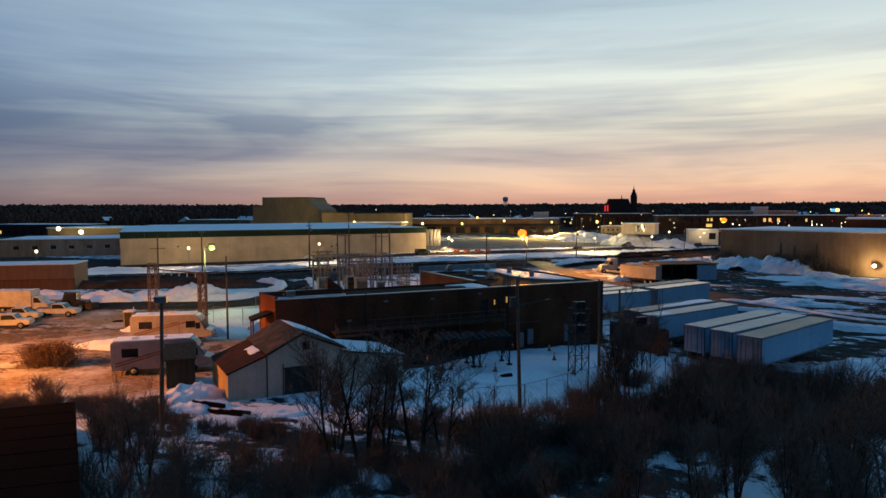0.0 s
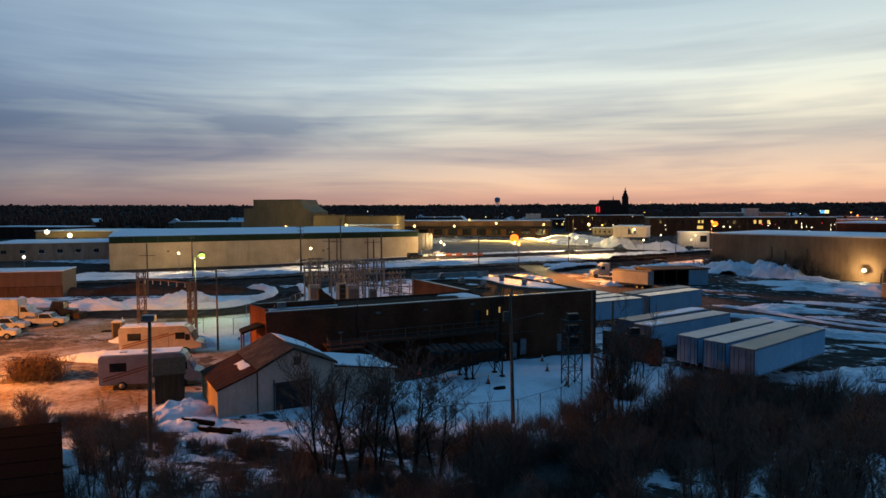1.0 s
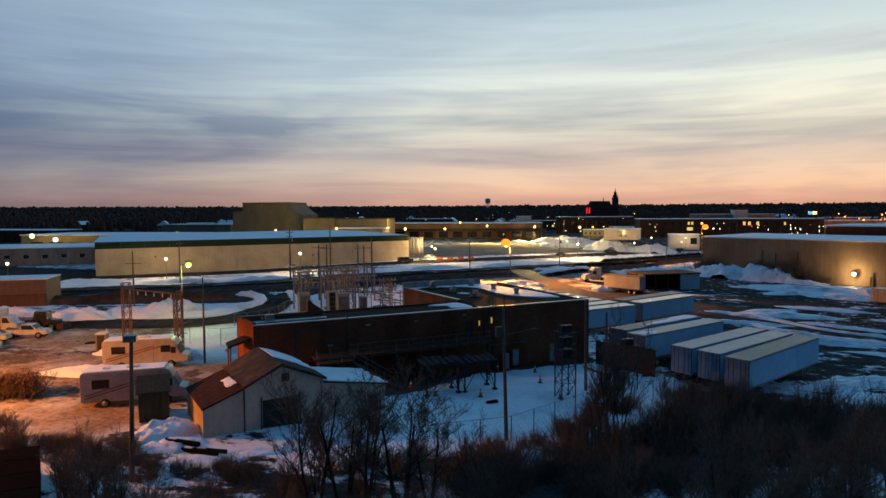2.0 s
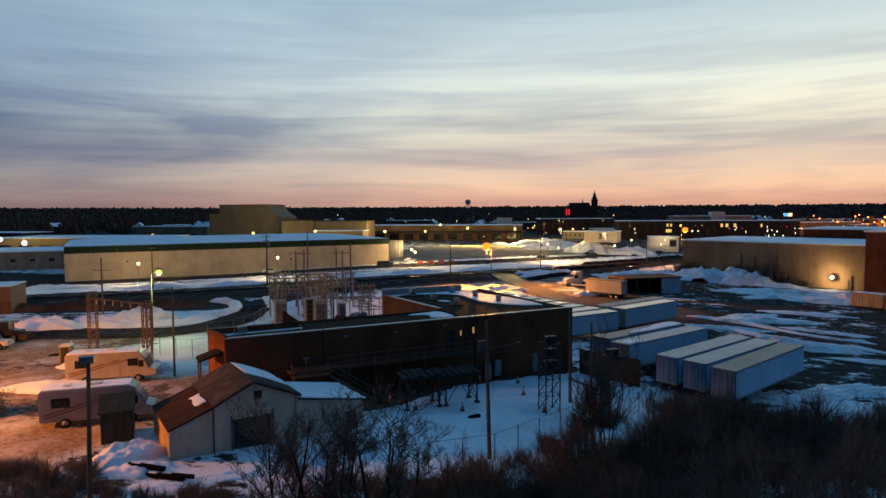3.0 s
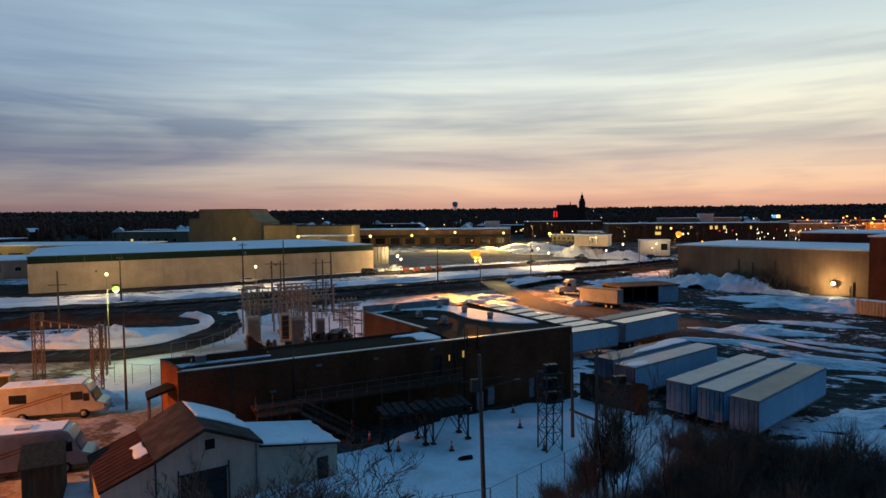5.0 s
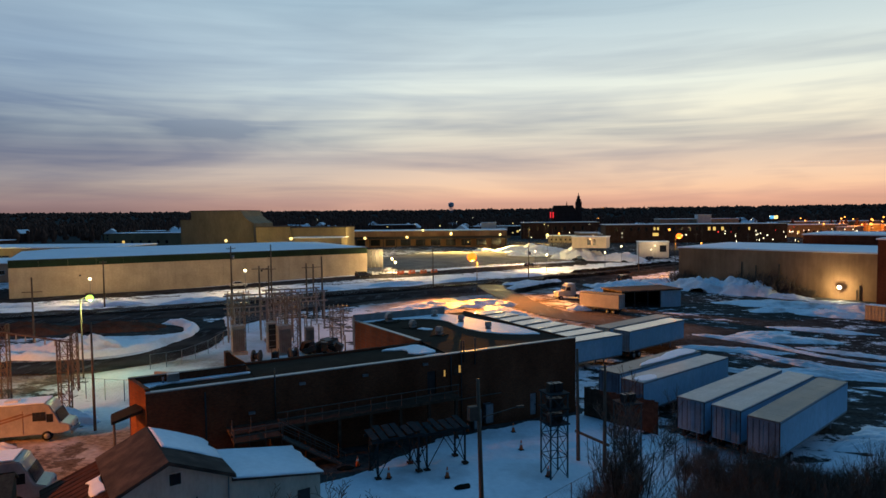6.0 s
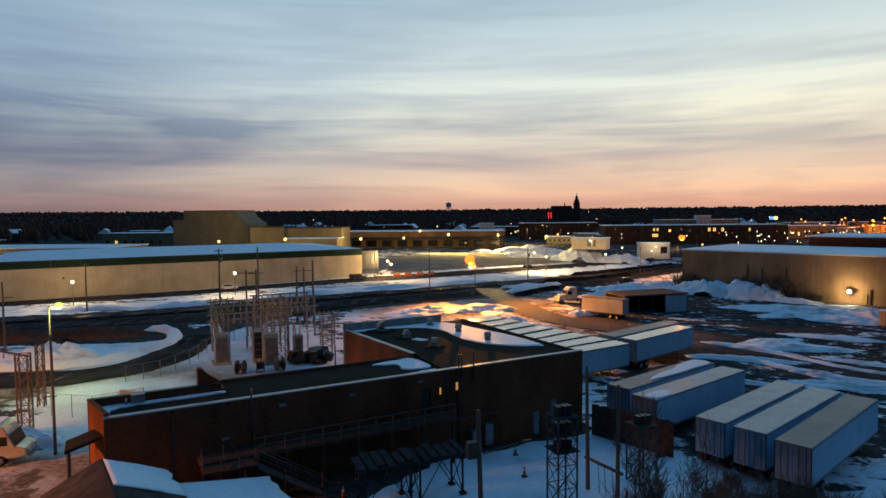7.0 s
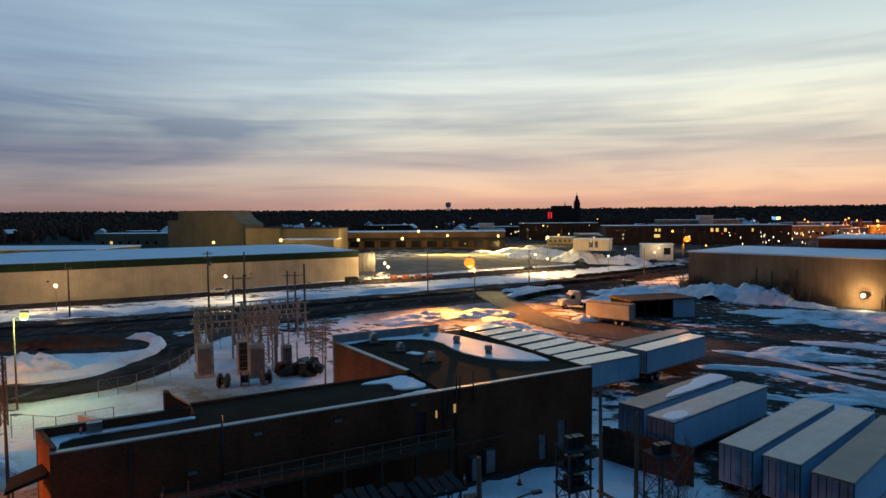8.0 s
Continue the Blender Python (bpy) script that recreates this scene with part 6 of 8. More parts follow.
wl = thing("wall_lamp", "bright wall lamp on the brown hall", "wall lamp", 79.75, 167.35, -41.5, z=2.2)
box_part("back_plate", wl, DARK_METAL, -0.2, 0.2, -0.28, -0.02, 0.0, 0.5, 0.03)
bm = bmesh.new()
bm_ball(bm, (0, -0.7, 0.3), 0.5)
part("bulb", bm, G_WHITE, wl, "glowing bulb", True)
lamp_light("lamp_light", 0, -1.45, 0.3, 1800, (1.0, 0.84, 0.44), 0.3, wl)


# distant lamps and signals of the town
def far_lamp(kind, mat, r):
    p = thing("distant_lamp", "distant " + kind + " town lamp on a thin post", "street lamp", 0, 0, 0, "distant town lamps", z=0)
    tube_part("post", p, DARK_METAL, (0, 0, -9), (0, 0, -r), 0.12, 0.1, 5)
    bm = bmesh.new()
    bm_ball(bm, (0, 0, 0), r, 1, 8)
    part("bulb", bm, mat, p, "glowing bulb", True)
    return p


FAR = {"white": (G_WHITE, 0.8, [(90, 330, 9), (118, 352, 9), (139, 352, 8), (150, 352, 9.5), (133, 395, 9), (111, 395, 7), (172, 400, 8), (182, 405, 6), (205, 420, 9), (216, 430, 7), (228, 440, 8), (240, 440, 9),
                                (196, 520, 14), (226, 560, 16), (60, 430, 13), (20, 470, 14), (52, 360, 8), (-60, 480, 13), (-30, 500, 15), (75, 400, 8), (265, 470, 10), (280, 500, 12), (250, 480, 8), (246, 520, 11), (100, 700, 22), (160, 700, 24),
                                (-145, 520, 17), (-20, 560, 17), (255, 455, 7), (235, 470, 6), (212, 452, 6.5), (190, 438, 7), (68.2, 300, 3.8), (15, 420, 9.9), (21.4, 400, 5.9), (30.5, 400, 5.5), (245.9, 500, 5.2), (261.4, 500, 5.1), (214.9, 470, 7), (148.6, 380, 5.2), (148.6, 390, 6.9), (149.4, 370, 5),
                                (98.4, 320, 3.9), (218.8, 450, 3.7), (263, 560, 8.2), (288.8, 520, 4.4), (259.5, 600, 8.5), (235.8, 700, 13.1), (139, 560, 9.1), (81, 430, 4.5), (49.7, 450, 7.1)]),
       "amber": (G_AMBER, 1.0, [(222, 410, 12), (248, 418, 12.5), (256, 470, 14), (284, 505, 15), (320, 560, 17), (236, 445, 11), (92, 360, 11), (240, 430, 13), (262, 520, 14), (275, 540, 15), (292, 560, 13), (214, 480, 15), (300, 500, 10), (268, 490, 13), (130, 800, 26), (310, 520, 15), (38, 402, 8), (254.2, 560, 12.1), (108.4, 700, 14.4), (249.3, 520, 10), (271.2, 540, 9.5), (243.1, 480, 5), (99.2, 330, 5.1), (308.7, 600, 9.7), (297.3, 560, 7)]),
       "red": (G_RED, 0.6, [(124, 380, 9), (131, 380, 9), (160, 392, 9.4), (168, 392, 9.2), (170, 392, 11), (121, 385, 10.5)]),
       "yellow": (G_YELLOW, 0.65, [(-36, 420, 13), (32, 440, 13), (36, 455, 12), (12, 470, 13.5), (-72, 430, 12.5), (10, 395, 9), (267.2, 520, 6.7), (158.1, 360, 4.4), (175.1, 640, 14), (-15.3, 358, 5.2), (143.9, 480, 8.5)])}
for kind, (mat, r, spots) in FAR.items():
    first = None
    for fx, fy, fz in spots:
        k = 0.5 + 0.45 * ((fx * 7.3 + fy * 3.1) % 1.0)
        m = pose(fx, fy, fz) @ Matrix.Diagonal((k, k, k, 1))
        if first is None:
            first = far_lamp(kind, mat, r)
            first.matrix_basis = m
        else:
            copy_thing(first, m)
rng = random.Random(52)
lamps = []
for i in range(16):
    lx = rng.uniform(112, 205)
    ly = 330 + (lx - 112) * 0.75 + rng.uniform(-12, 45)
    m = pose(lx, ly, rng.uniform(5.5, 9.5)) @ Matrix.Diagonal((0.5, 0.5, 1.0, 1))
    lamps.append(m)
base_lamp = far_lamp("small white", G_WHITE, 0.62)
base_lamp.matrix_basis = lamps[0]
for m in lamps[1:]:
    copy_thing(base_lamp, m)
for i in range(30):
    lx, ly = rng.uniform(-70, 330), rng.uniform(400, 640)
    w, d, h = rng.uniform(7, 20), rng.uniform(7, 14), rng.uniform(4.5, 9)
    wall = rng.choice((WALL_GREY, WALL_TAN, WALL_WHITE, BRICK_FAR, WALL_BROWN, WALL_GREY))
    wins = [(1.5 + 3.2 * k, 2.7 + 3.2 * k, 1.4, 2.9, G_WINDOW if rng.random() < 0.12 else GLASS_DARK) for k in range(int(w / 3.4))]
    if abs(lx - 100) < 24:
        continue
    flat_hall("town_store", "small town store with a snow-covered roof", lx, ly, rng.uniform(-25, 25), w, d, h, wall, 0, windows=wins)
for i in range(26):
    lx, ly = rng.uniform(-60, 300), rng.uniform(300, 520)
    if ly < 350 and lx < 60:
        continue
    utility_pole(lx, ly, rng.uniform(8.5, 12), "distant wooden utility pole of the town", 0.16, [(8.0, 1.0, rng.uniform(0, 90))], None, [], (0, 0), "utility poles of the town")

# the light that the town's lamps throw on streets and walls
for lx, ly, lz, lp, lc in [(95, 385, 9, 7000, WARM), (150, 370, 9, 9000, WARM), (30, 430, 12, 30000, YELL), (245, 470, 13, 40000, SODIUM), (290, 540, 14, 50000, SODIUM), (215, 420, 9, 9000, WARM)]:
    lamp_light("lamp_light", lx, ly, lz, lp, lc, 0.5)
sg = thing("lit_sign", "red lit sign on a dark tower wall", "sign", 74.5, 899, 0, z=18)
for x in (0, 3.4):
    box_part("light_bar", sg, G_REDSIGN, x, x + 1.4, -1, 0.9, -4, 4)
sg = thing("lit_sign", "blue and yellow lit roadside sign far off", "sign", 226, 560, 0, z=14)
box_part("light_bar", sg, G_BLUE, 0, 3.5, -0.2, 0.2, 0, 2.5)
box_part("light_bar", sg, G_YELLOW, 3.6, 6.5, -0.2, 0.2, 0, 2.5)
box_part("post", sg, DARK_METAL, 3, 3.5, 0.3, 0.6, -14, 2)


# ---- lattice towers, racks and the substation ----
def lattice(name, label, x, y, rz, half, h, levels, deck_levels=(), group="", mat=GALV, category="tower"):
    t = thing(name, label, category, x, y, rz, group)
    c = [(-half, -half), (half, -half), (half, half), (-half, half)]
    for cx, cy in c:
        box_part("leg", t, mat, cx - 0.05, cx + 0.05, cy - 0.05, cy + 0.05, -0.1, h)
    for k in range(levels):
        z0, z1 = h * k / levels, h * (k + 1) / levels
        for i in range(4):
            a, b = c[i], c[(i + 1) % 4]
            tube_part("brace", t, mat, (*a, z0), (*b, z1), 0.028, None, 5)
            tube_part("brace", t, mat, (*b, z0), (*a, z1), 0.028, None, 5)
            tube_part("girt", t, mat, (*a, z1), (*b, z1), 0.035, None, 5)
    for z in deck_levels:
        d = box_part("deck", t, TEAL, -half - 0.15, half + 0.15, -half - 0.15, half + 0.15, z, z + 0.08)
        for q in (-0.5, 0.1, 0.6):
            box_part("switch_box", d, DARK_METAL, q * half - 0.16, q * half + 0.16, -0.3, 0.3, z + 0.081, z + 0.75, 0.03)
    return t


lattice("lattice_tower", "dull teal steel lattice tower with switch boxes in the snow", 4.4, 62.7, 25, 0.75, 6.6, 4, (4.2, 5.4, 6.6), "steel lattice towers", TEAL_STEEL)
lattice("lattice_tower", "dull teal steel lattice tower beside the two-pole frame", 11.1, 68.0, 25, 0.8, 4.6, 3, (4.6,), "steel lattice towers", TEAL_STEEL)


def steel_rack(x, y, rz):
    r = thing("steel_rack", "low teal steel rack with a slatted top", "rack", x, y, rz, "teal steel racks")
    for cx, cy in ((-1.7, -0.9), (1.7, -0.9), (1.7, 0.9), (-1.7, 0.9)):
        box_part("leg", r, TEAL, cx - 0.06, cx + 0.06, cy - 0.06, cy + 0.06, 0, 2.75)
        box_part("foot", r, RUST, cx - 0.22, cx + 0.22, cy - 0.22, cy + 0.22, -0.05, 0.1)
    for cy in (-0.9, 0.9):
        tube_part("brace", r, TEAL, (-1.7, cy, 0.1), (0, cy, 2.7), 0.04, None, 5)
        tube_part("brace", r, TEAL, (1.7, cy, 0.1), (0, cy, 2.7), 0.04, None, 5)
        box_part("beam", r, TEAL, -2.2, 2.2, cy - 0.06, cy + 0.06, 2.75, 2.95)
    for cx in (-1.7, 1.7):
        tube_part("brace", r, TEAL, (cx, -0.9, 0.1), (cx, 0.9, 2.7), 0.04, None, 5)
        tube_part("brace", r, TEAL, (cx, 0.9, 0.1), (cx, -0.9, 2.7), 0.04, None, 5)
    rng = random.Random(int(x * 10))
    for k in range(6):
        bm = bmesh.new()
        bm_box(bm, -2.15 + k * 0.72, -1.55 + k * 0.72 - rng.uniform(0, 0.12), -1.25 + rng.uniform(0, 0.5), 1.25 - rng.uniform(0, 0.6), 2.96, 3.02)
        bmesh.ops.rotate(bm, verts=bm.verts, cent=(0, 0, 2.96), matrix=Matrix.Rotation(radians(rng.uniform(4, 14)), 3, "X"))
        for v in bm.verts:
            v.co.z += 0.16 + rng.uniform(0, 0.1)
        part("slat", bm, TEAL, r)
    return r


steel_rack(-8.1, 61.5, 30.8)
steel_rack(-4.6, 63.7, 30.8)


def insulator_stack(x, y, h, label, r=0.55):
    t = thing("transformer_tank", label, "transformer", x, y, 30, "substation transformers")
    box_part("base", t, CONCRETE, -r - 0.3, r + 0.3, -r - 0.3, r + 0.3, -0.1, 0.35, 0.04)
    bm = bmesh.new()
    bm_box(bm, -r, r, -r, r, 0.36, h * 0.62)
    bm_bevel(bm, 0.08, 2)
    part("tank", bm, PORCELAIN, t, "ribbed grey-brown tank")
    for k in range(7):
        q = -r + 0.1 + k * (2 * r - 0.2) / 6
        box_part("cooling_fin", t, PORCELAIN, q - 0.02, q + 0.02, -r - 0.28, -r - 0.002, 0.5, h * 0.55)
    for q in (-0.3, 0.3):
        b = tube_part("bushing", t, PORCELAIN, (q, 0, h * 0.62), (q * 1.3, 0, h), 0.09, 0.05, 8)
        for k in range(5):
            z = h * 0.66 + k * h * 0.065
            tube_part("shed_ring", b, PORCELAIN, (q * (1 + 0.06 * k), 0, z), (q * (1 + 0.06 * k), 0, z + 0.05), 0.17, 0.1, 8)
    return t


insulator_stack(-35.9, 97.9, 6.4, "tall pale substation transformer tank", 0.85)
insulator_stack(-29.6, 98.6, 6.6, "tall pale substation transformer tank", 0.9)
insulator_stack(-31.6, 101.5, 5.6, "dark-doored substation switch tank", 0.75)
insulator_stack(-34.0, 106.0, 5.0, "grey substation transformer tank", 0.7)
insulator_stack(-27.6, 104.0, 4.6, "grey substation transformer tank", 0.6)
cab = thing("switch_cabinet", "dark open switch cabinet in the substation", "cabinet", -31.6, 99.4, 30.8)
box_part("case", cab, PORCELAIN, -0.7, 0.7, -0.5, 0.5, 0.1, 4.2, 0.04)
box_part("door", cab, DARK_METAL, -0.5, 0.5, -0.56, -0.51, 0.6, 4.0, 0.01, "dark recessed door")
for k in range(4):
    box_part("shelf", cab, GALV, -0.48, 0.48, -0.6, -0.565, 0.9 + k * 0.8, 0.96 + k * 0.8)


def gantry(x, y, rz, w, d, h, label, mat=None):
    mat = mat or GANTRY_STEEL
    g = thing("switch_gantry", label, "gantry", x, y, rz, "substation gantries")
    for cx in (0, w / 2, w):
        for cy in (0, d):
            p = box_part("column", g, mat, cx - 0.12, cx + 0.12, cy - 0.12, cy + 0.12, -0.1, h)
    for cy in (0, d):
        for z in (h - 0.2, h * 0.72):
            box_part("beam", g, mat, -0.6, w + 0.6, cy - 0.09, cy + 0.09, z, z + 0.2)
            for k in range(int(w / 0.9)):
                tube_part("insulator", g, PORCELAIN, (0.4 + k * 0.9, cy, z - 0.5), (0.4 + k * 0.9, cy, z - 0.01), 0.1, 0.06, 6)
    for cx in (0, w / 2, w):
        box_part("tie", g, mat, cx - 0.07, cx + 0.07, 0.1, d - 0.1, h - 0.45, h - 0.27)
        tube_part("brace", g, mat, (cx, 0, 0.2), (cx, d, h - 0.4), 0.04, None, 5)
    for k in range(6):
        tube_part("busbar", g, GALV, (-0.4, d * (k + 0.5) / 6, h * 0.58), (w + 0.4, d * (k + 0.5) / 6, h * 0.58), 0.025, None, 5)
    return g


gantry(-37.2, 99.5, 30.8, 9.5, 5.5, 7.2, "grey steel switch gantry hung with insulators")
gantry(-36.0, 112, 30.8, 8.5, 5.0, 6.4, "grey steel switch gantry behind the first")
lattice("line_mast", "brown timber line mast in the snowy yard", -50.8, 74.0, 20, 0.45, 7.9, 5, (), "timber line masts", POLE_WOOD, "mast")
lattice("line_mast", "brown timber line mast beside the motorhomes", -41.0, 69.6, 20, 0.45, 7.4, 5, (), "timber line masts", POLE_WOOD, "mast")
lattice("line_mast", "slim brown timber line mast in the snowy yard", -46.0, 78.2, 20, 0.3, 6.4, 4, (), "timber line masts", POLE_WOOD, "mast")
beam = thing("line_beam", "long thin beam between two line masts", "beam", -50.8, 74.0, -24.2, z=ground(-46, 72) + 7.2)
tube_part("beam", beam, POLE_WOOD, (-0.8, 0, 0), (11.6, 0, 0), 0.09, None, 6)
for k in range(6):
    tube_part("insulator", beam, PORCELAIN, (0.9 + 1.7 * k, 0, -0.6), (0.9 + 1.7 * k, 0, -0.05), 0.08, 0.04, 6)

def bus_tower(x, y, rz, h, label):
    """Rusty lattice tower carrying bus bars and insulators above a tank."""
    t = lattice("bus_tower", label, x, y, rz, 0.85, h, 5, (), "substation bus towers", RUST_STEEL, "tower")
    for z in (h * 0.66, h * 0.82, h):
        for q in (-0.85, 0.85):
            box_part("cross_arm", t, RUST_STEEL, -1.7, 1.7, q - 0.06, q + 0.06, z - 0.12, z)
        for k in range(5):
            tube_part("insulator", t, PORCELAIN, (-1.4 + 0.7 * k, -0.85, z), (-1.4 + 0.7 * k, -0.85, z + 0.45), 0.1, 0.06, 6)
    return t


bus_tower(-36.2, 98.9, 30.8, 8.2, "rusty brown lattice bus tower over a tank")
bus_tower(-33.4, 108.0, 30.8, 7.0, "rusty brown lattice bus tower behind the tanks")
bus_tower(-28.9, 100.4, 30.8, 7.6, "grey-brown lattice bus tower beside a tall tank")
bus_tower(-24.6, 108.5, 30.8, 5.2, "low rusty bus tower at the yard's end")
for k, (x, y, h) in enumerate([(-26.0, 103.5, 3.6), (-24.4, 105.0, 3.9), (-22.8, 104.2, 3.4), (-21.4, 105.6, 4.2), (-20.2, 103.0, 3.4), (-33.6, 102.8, 4.4), (-32.8, 104.6, 4.8), (-30.4, 105.2, 4.6), (-29.0, 106.5, 4.2)]):
    p = thing("switch_post", "thin steel post with a stacked insulator head", "switch post", x, y, 30.8, "substation switch posts")
    tube_part("post", p, GALV, (0, 0, -0.1), (0, 0, h * 0.7), 0.09, 0.07, 6)
    for j in range(4):
        tube_part("insulator", p, PORCELAIN, (0, 0, h * 0.7 + j * 0.22), (0, 0, h * 0.7 + j * 0.22 + 0.18), 0.17, 0.08, 8)
    tube_part("blade", p, GALV, (-0.9, 0, h * 0.7 + 0.9), (0.9, 0, h * 0.7 + 0.98), 0.035, None, 5)

junk = thing("scrap_pile", "dark heap of switchgear scrap on the snow", "scrap pile", -24.6, 100.0, 30.8)
rng = random.Random(8)
for k in range(26):
    bm = bmesh.new()
    w, d, h = rng.uniform(0.15, 1.1), rng.uniform(0.15, 0.9), rng.uniform(0.2, 1.5)
    bm_box(bm, -w, w, -d, d, 0, h)
    bmesh.ops.transform(bm, matrix=pose(rng.uniform(-2.2, 2.2), rng.uniform(-1.4, 1.4), rng.uniform(0, 0.5), rng.uniform(-25, 25), rng.uniform(-25, 25), rng.uniform(0, 180)), verts=bm.verts)
    part("scrap_piece", bm, DARK_METAL if k % 3 else RUST, junk)
for k in range(3):
    c = thing("cable_drum", "small weathered cable drum lying in snow", "cable drum", -31.5 + 2.1 * k, 93.4 + 1.1 * k, 20 * k, "cable drums")
    for x in (-0.45, 0.45):
        tube_part("flange", c, POLE_WOOD, (x - 0.05, 0, 0.8), (x + 0.05, 0, 0.8), 0.85, None, 16)
    tube_part("core", c, DARK_METAL, (-0.4, 0, 0.8), (0.4, 0, 0.8), 0.45, None, 12)

brd = thing("board_wall", "dark timber board wall beside the yard", "board wall", 8.9, 78.6, -38)
for k in range(22):
    box_part("board", brd, RUST, k * 0.36, k * 0.36 + 0.34, -0.03 - 0.01 * (k % 2), 0.03, -0.3, 2.9 + 0.06 * math.sin(k * 2.3))
for z in (0.5, 2.2):
    box_part("batten", brd, RUST, 0, 7.9, 0.035, 0.1, z, z + 0.12)


# ---- fences ----
def wire_fence(name, label, line, h=2.1, gap=2.6, mesh=0.5, mat=GALV, top=True):
    """Posts, rails and wires along a line, each post a part."""
    f = tagged(new(name), label, "fence")
    f.matrix_basis = pose(0, 0, 0)
    wires = bmesh.new()
    prev = None
    for a, b in zip(line[:-1], line[1:]):
        a, b = Vector(a), Vector(b)
        n = max(1, round((b - a).length / gap))
        for k in range(n + (1 if b == Vector(line[-1]) else 0)):
            p = a.lerp(b, k / n)
            z = ground(p.x, p.y)
            tube_part("post", f, mat, (p.x, p.y, z - 0.1), (p.x, p.y, z + h), 0.045, None, 6)
            cur = Vector((p.x, p.y, z))
            if prev is not None:
                if top:
                    bm_tube(wires, prev + Vector((0, 0, h - 0.03)), cur + Vector((0, 0, h - 0.03)), 0.022, None, 4, False)
                d = cur - prev
                m = int(d.length / mesh)
                for q in range(m + int(h / mesh)):
                    for sgn in (1, -1):
                        s0 = q * mesh - h
                        lo, hi = max(0.0, -s0 / h), min(1.0, (d.length - s0) / h)
                        if hi > lo:
                            t0, t1 = (s0 + lo * h) / d.length, (s0 + hi * h) / d.length
                            z0, z1 = (lo * h, hi * h) if sgn > 0 else (h - lo * h, h - hi * h)
                            bm_tube(wires, prev + d * t0 + Vector((0, 0, z0)), prev + d * t1 + Vector((0, 0, z1)), 0.0045, None, 3, False)
            prev = cur
    part("wire_mesh", wires, mat, f, "thin chain-link wire")
    return f


wire_fence("chain_link_fence", "grey chain-link fence between brush and yard", FENCE)
wire_fence("chain_link_fence", "chain-link fence round the substation bend", [(-43, 87.9), (-40.5, 91), (-39.8, 97), (-40.3, 103), (-40.9, 109), (-36, 122)], 1.9, 2.6, 0.5)
wire_fence("guard_fence", "low post-and-wire fence along the car park", [(-34.5, 202.5), (-24.5, 212), (-1.5, 242.5), (33.5, 282)], 1.2, 2.6, 0.6, DARK_METAL)
wire_fence("chain_link_fence", "chain-link fence by the brick building's porch", [(-43, 75.5), (-38.6, 75.2), (-35.4, 78.5)], 2.2, 2.2, 0.4)


# ---- vehicles ----
def wheel(parent, x, y, r, w=0.24, side=1):
    t = tube_part("wheel", parent, TYRE, (x, y - w / 2, r), (x, y + w / 2, r), r, None, 16)
    tube_part("rim", t, RIM, (x, y + side * w / 2 - 0.01, r), (x, y + side * (w / 2 + 0.02), r), r * 0.58, None, 12)


def motorhome(x, y, rz, label):
    m = thing("motorhome", label, "motorhome", x, y, rz, "motorhomes parked in the yard")
    bm = bmesh.new()
    bm_prism(bm, [(-4.2, 0.55), (3.9, 0.55), (4.55, 0.75), (4.5, 1.25), (3.75, 1.5), (3.35, 2.35), (3.0, 3.05), (2.7, 3.15), (-4.1, 3.2), (-4.25, 3.0)], -1.2, 1.2)
    bm_bevel(bm, 0.07, 2)
    part("body", bm, RV_CREAM, m, "cream body")
    for y0 in (-1.215, 1.195):
        for (xa, za), (xb, zb) in (((-3.9, 1.1), (0.9, 2.4)), ((-3.9, 0.85), (1.6, 2.35))):
            bm = bmesh.new()
            bm_prism(bm, [(xa, za), (xa, za + 0.14), (xb, zb + 0.1), (xb + 0.2, zb)], y0, y0 + 0.02)
            part("stripe", bm, RV_STRIPE, m, "brown swoosh")
        for xa, xb, za, zb in ((-3.3, -1.9, 1.75, 2.55), (1.7, 2.7, 1.75, 2.5)):
            w = box_part("window", m, GLASS_DARK, xa, xb, y0 - 0.006, y0 + 0.026, za, zb, 0.0, "dark side window")
        w = box_part("cab_window", m, GLASS_DARK, 2.75, 3.25, y0 - 0.005, y0 + 0.025, 1.6, 2.3)
        box_part("door_line", m, RV_STRIPE, 0.95, 0.99, y0 - 0.004, y0 + 0.024, 0.7, 2.7)
    bm = bmesh.new()
    bm_prism(bm, [(3.80, 1.52), (3.84, 1.52), (3.42, 2.42), (3.38, 2.42)], -1.05, 1.05)
    part("windscreen", bm, GLASS_DARK, m)
    for wx in (-2.3, 2.75):
        for wy in (-1.1, 1.1):
            wheel(m, wx, wy, 0.42, 0.26, 1 if wy > 0 else -1)
    box_part("bumper", m, GALV, 4.5, 4.68, -1.1, 1.1, 0.45, 0.7, 0.03)
    for wy in (-0.85, 0.85):
        tube_part("headlight", m, RIM, (4.5, wy, 1.0), (4.58, wy, 1.0), 0.13, None, 10)
    box_part("roof_unit", m, WALL_WHITE, -0.6, 0.4, -0.4, 0.4, 3.2, 3.45, 0.06)
    box_part("roof_unit", m, WALL_WHITE, -2.6, -2.0, -0.3, 0.3, 3.2, 3.38, 0.05)
    bm = bmesh.new()
    bm_box(bm, -4.05, 2.6, -1.12, 1.12, 3.201, 3.29)
    bm_bevel(bm, 0.04)
    part("roof_snow", bm, ROOF_SNOW, m, "thin snow on the roof")
    tube_part("exhaust", m, DARK_METAL, (-4.3, 0.6, 0.4), (-4.0, 0.6, 0.4), 0.04)
    return m


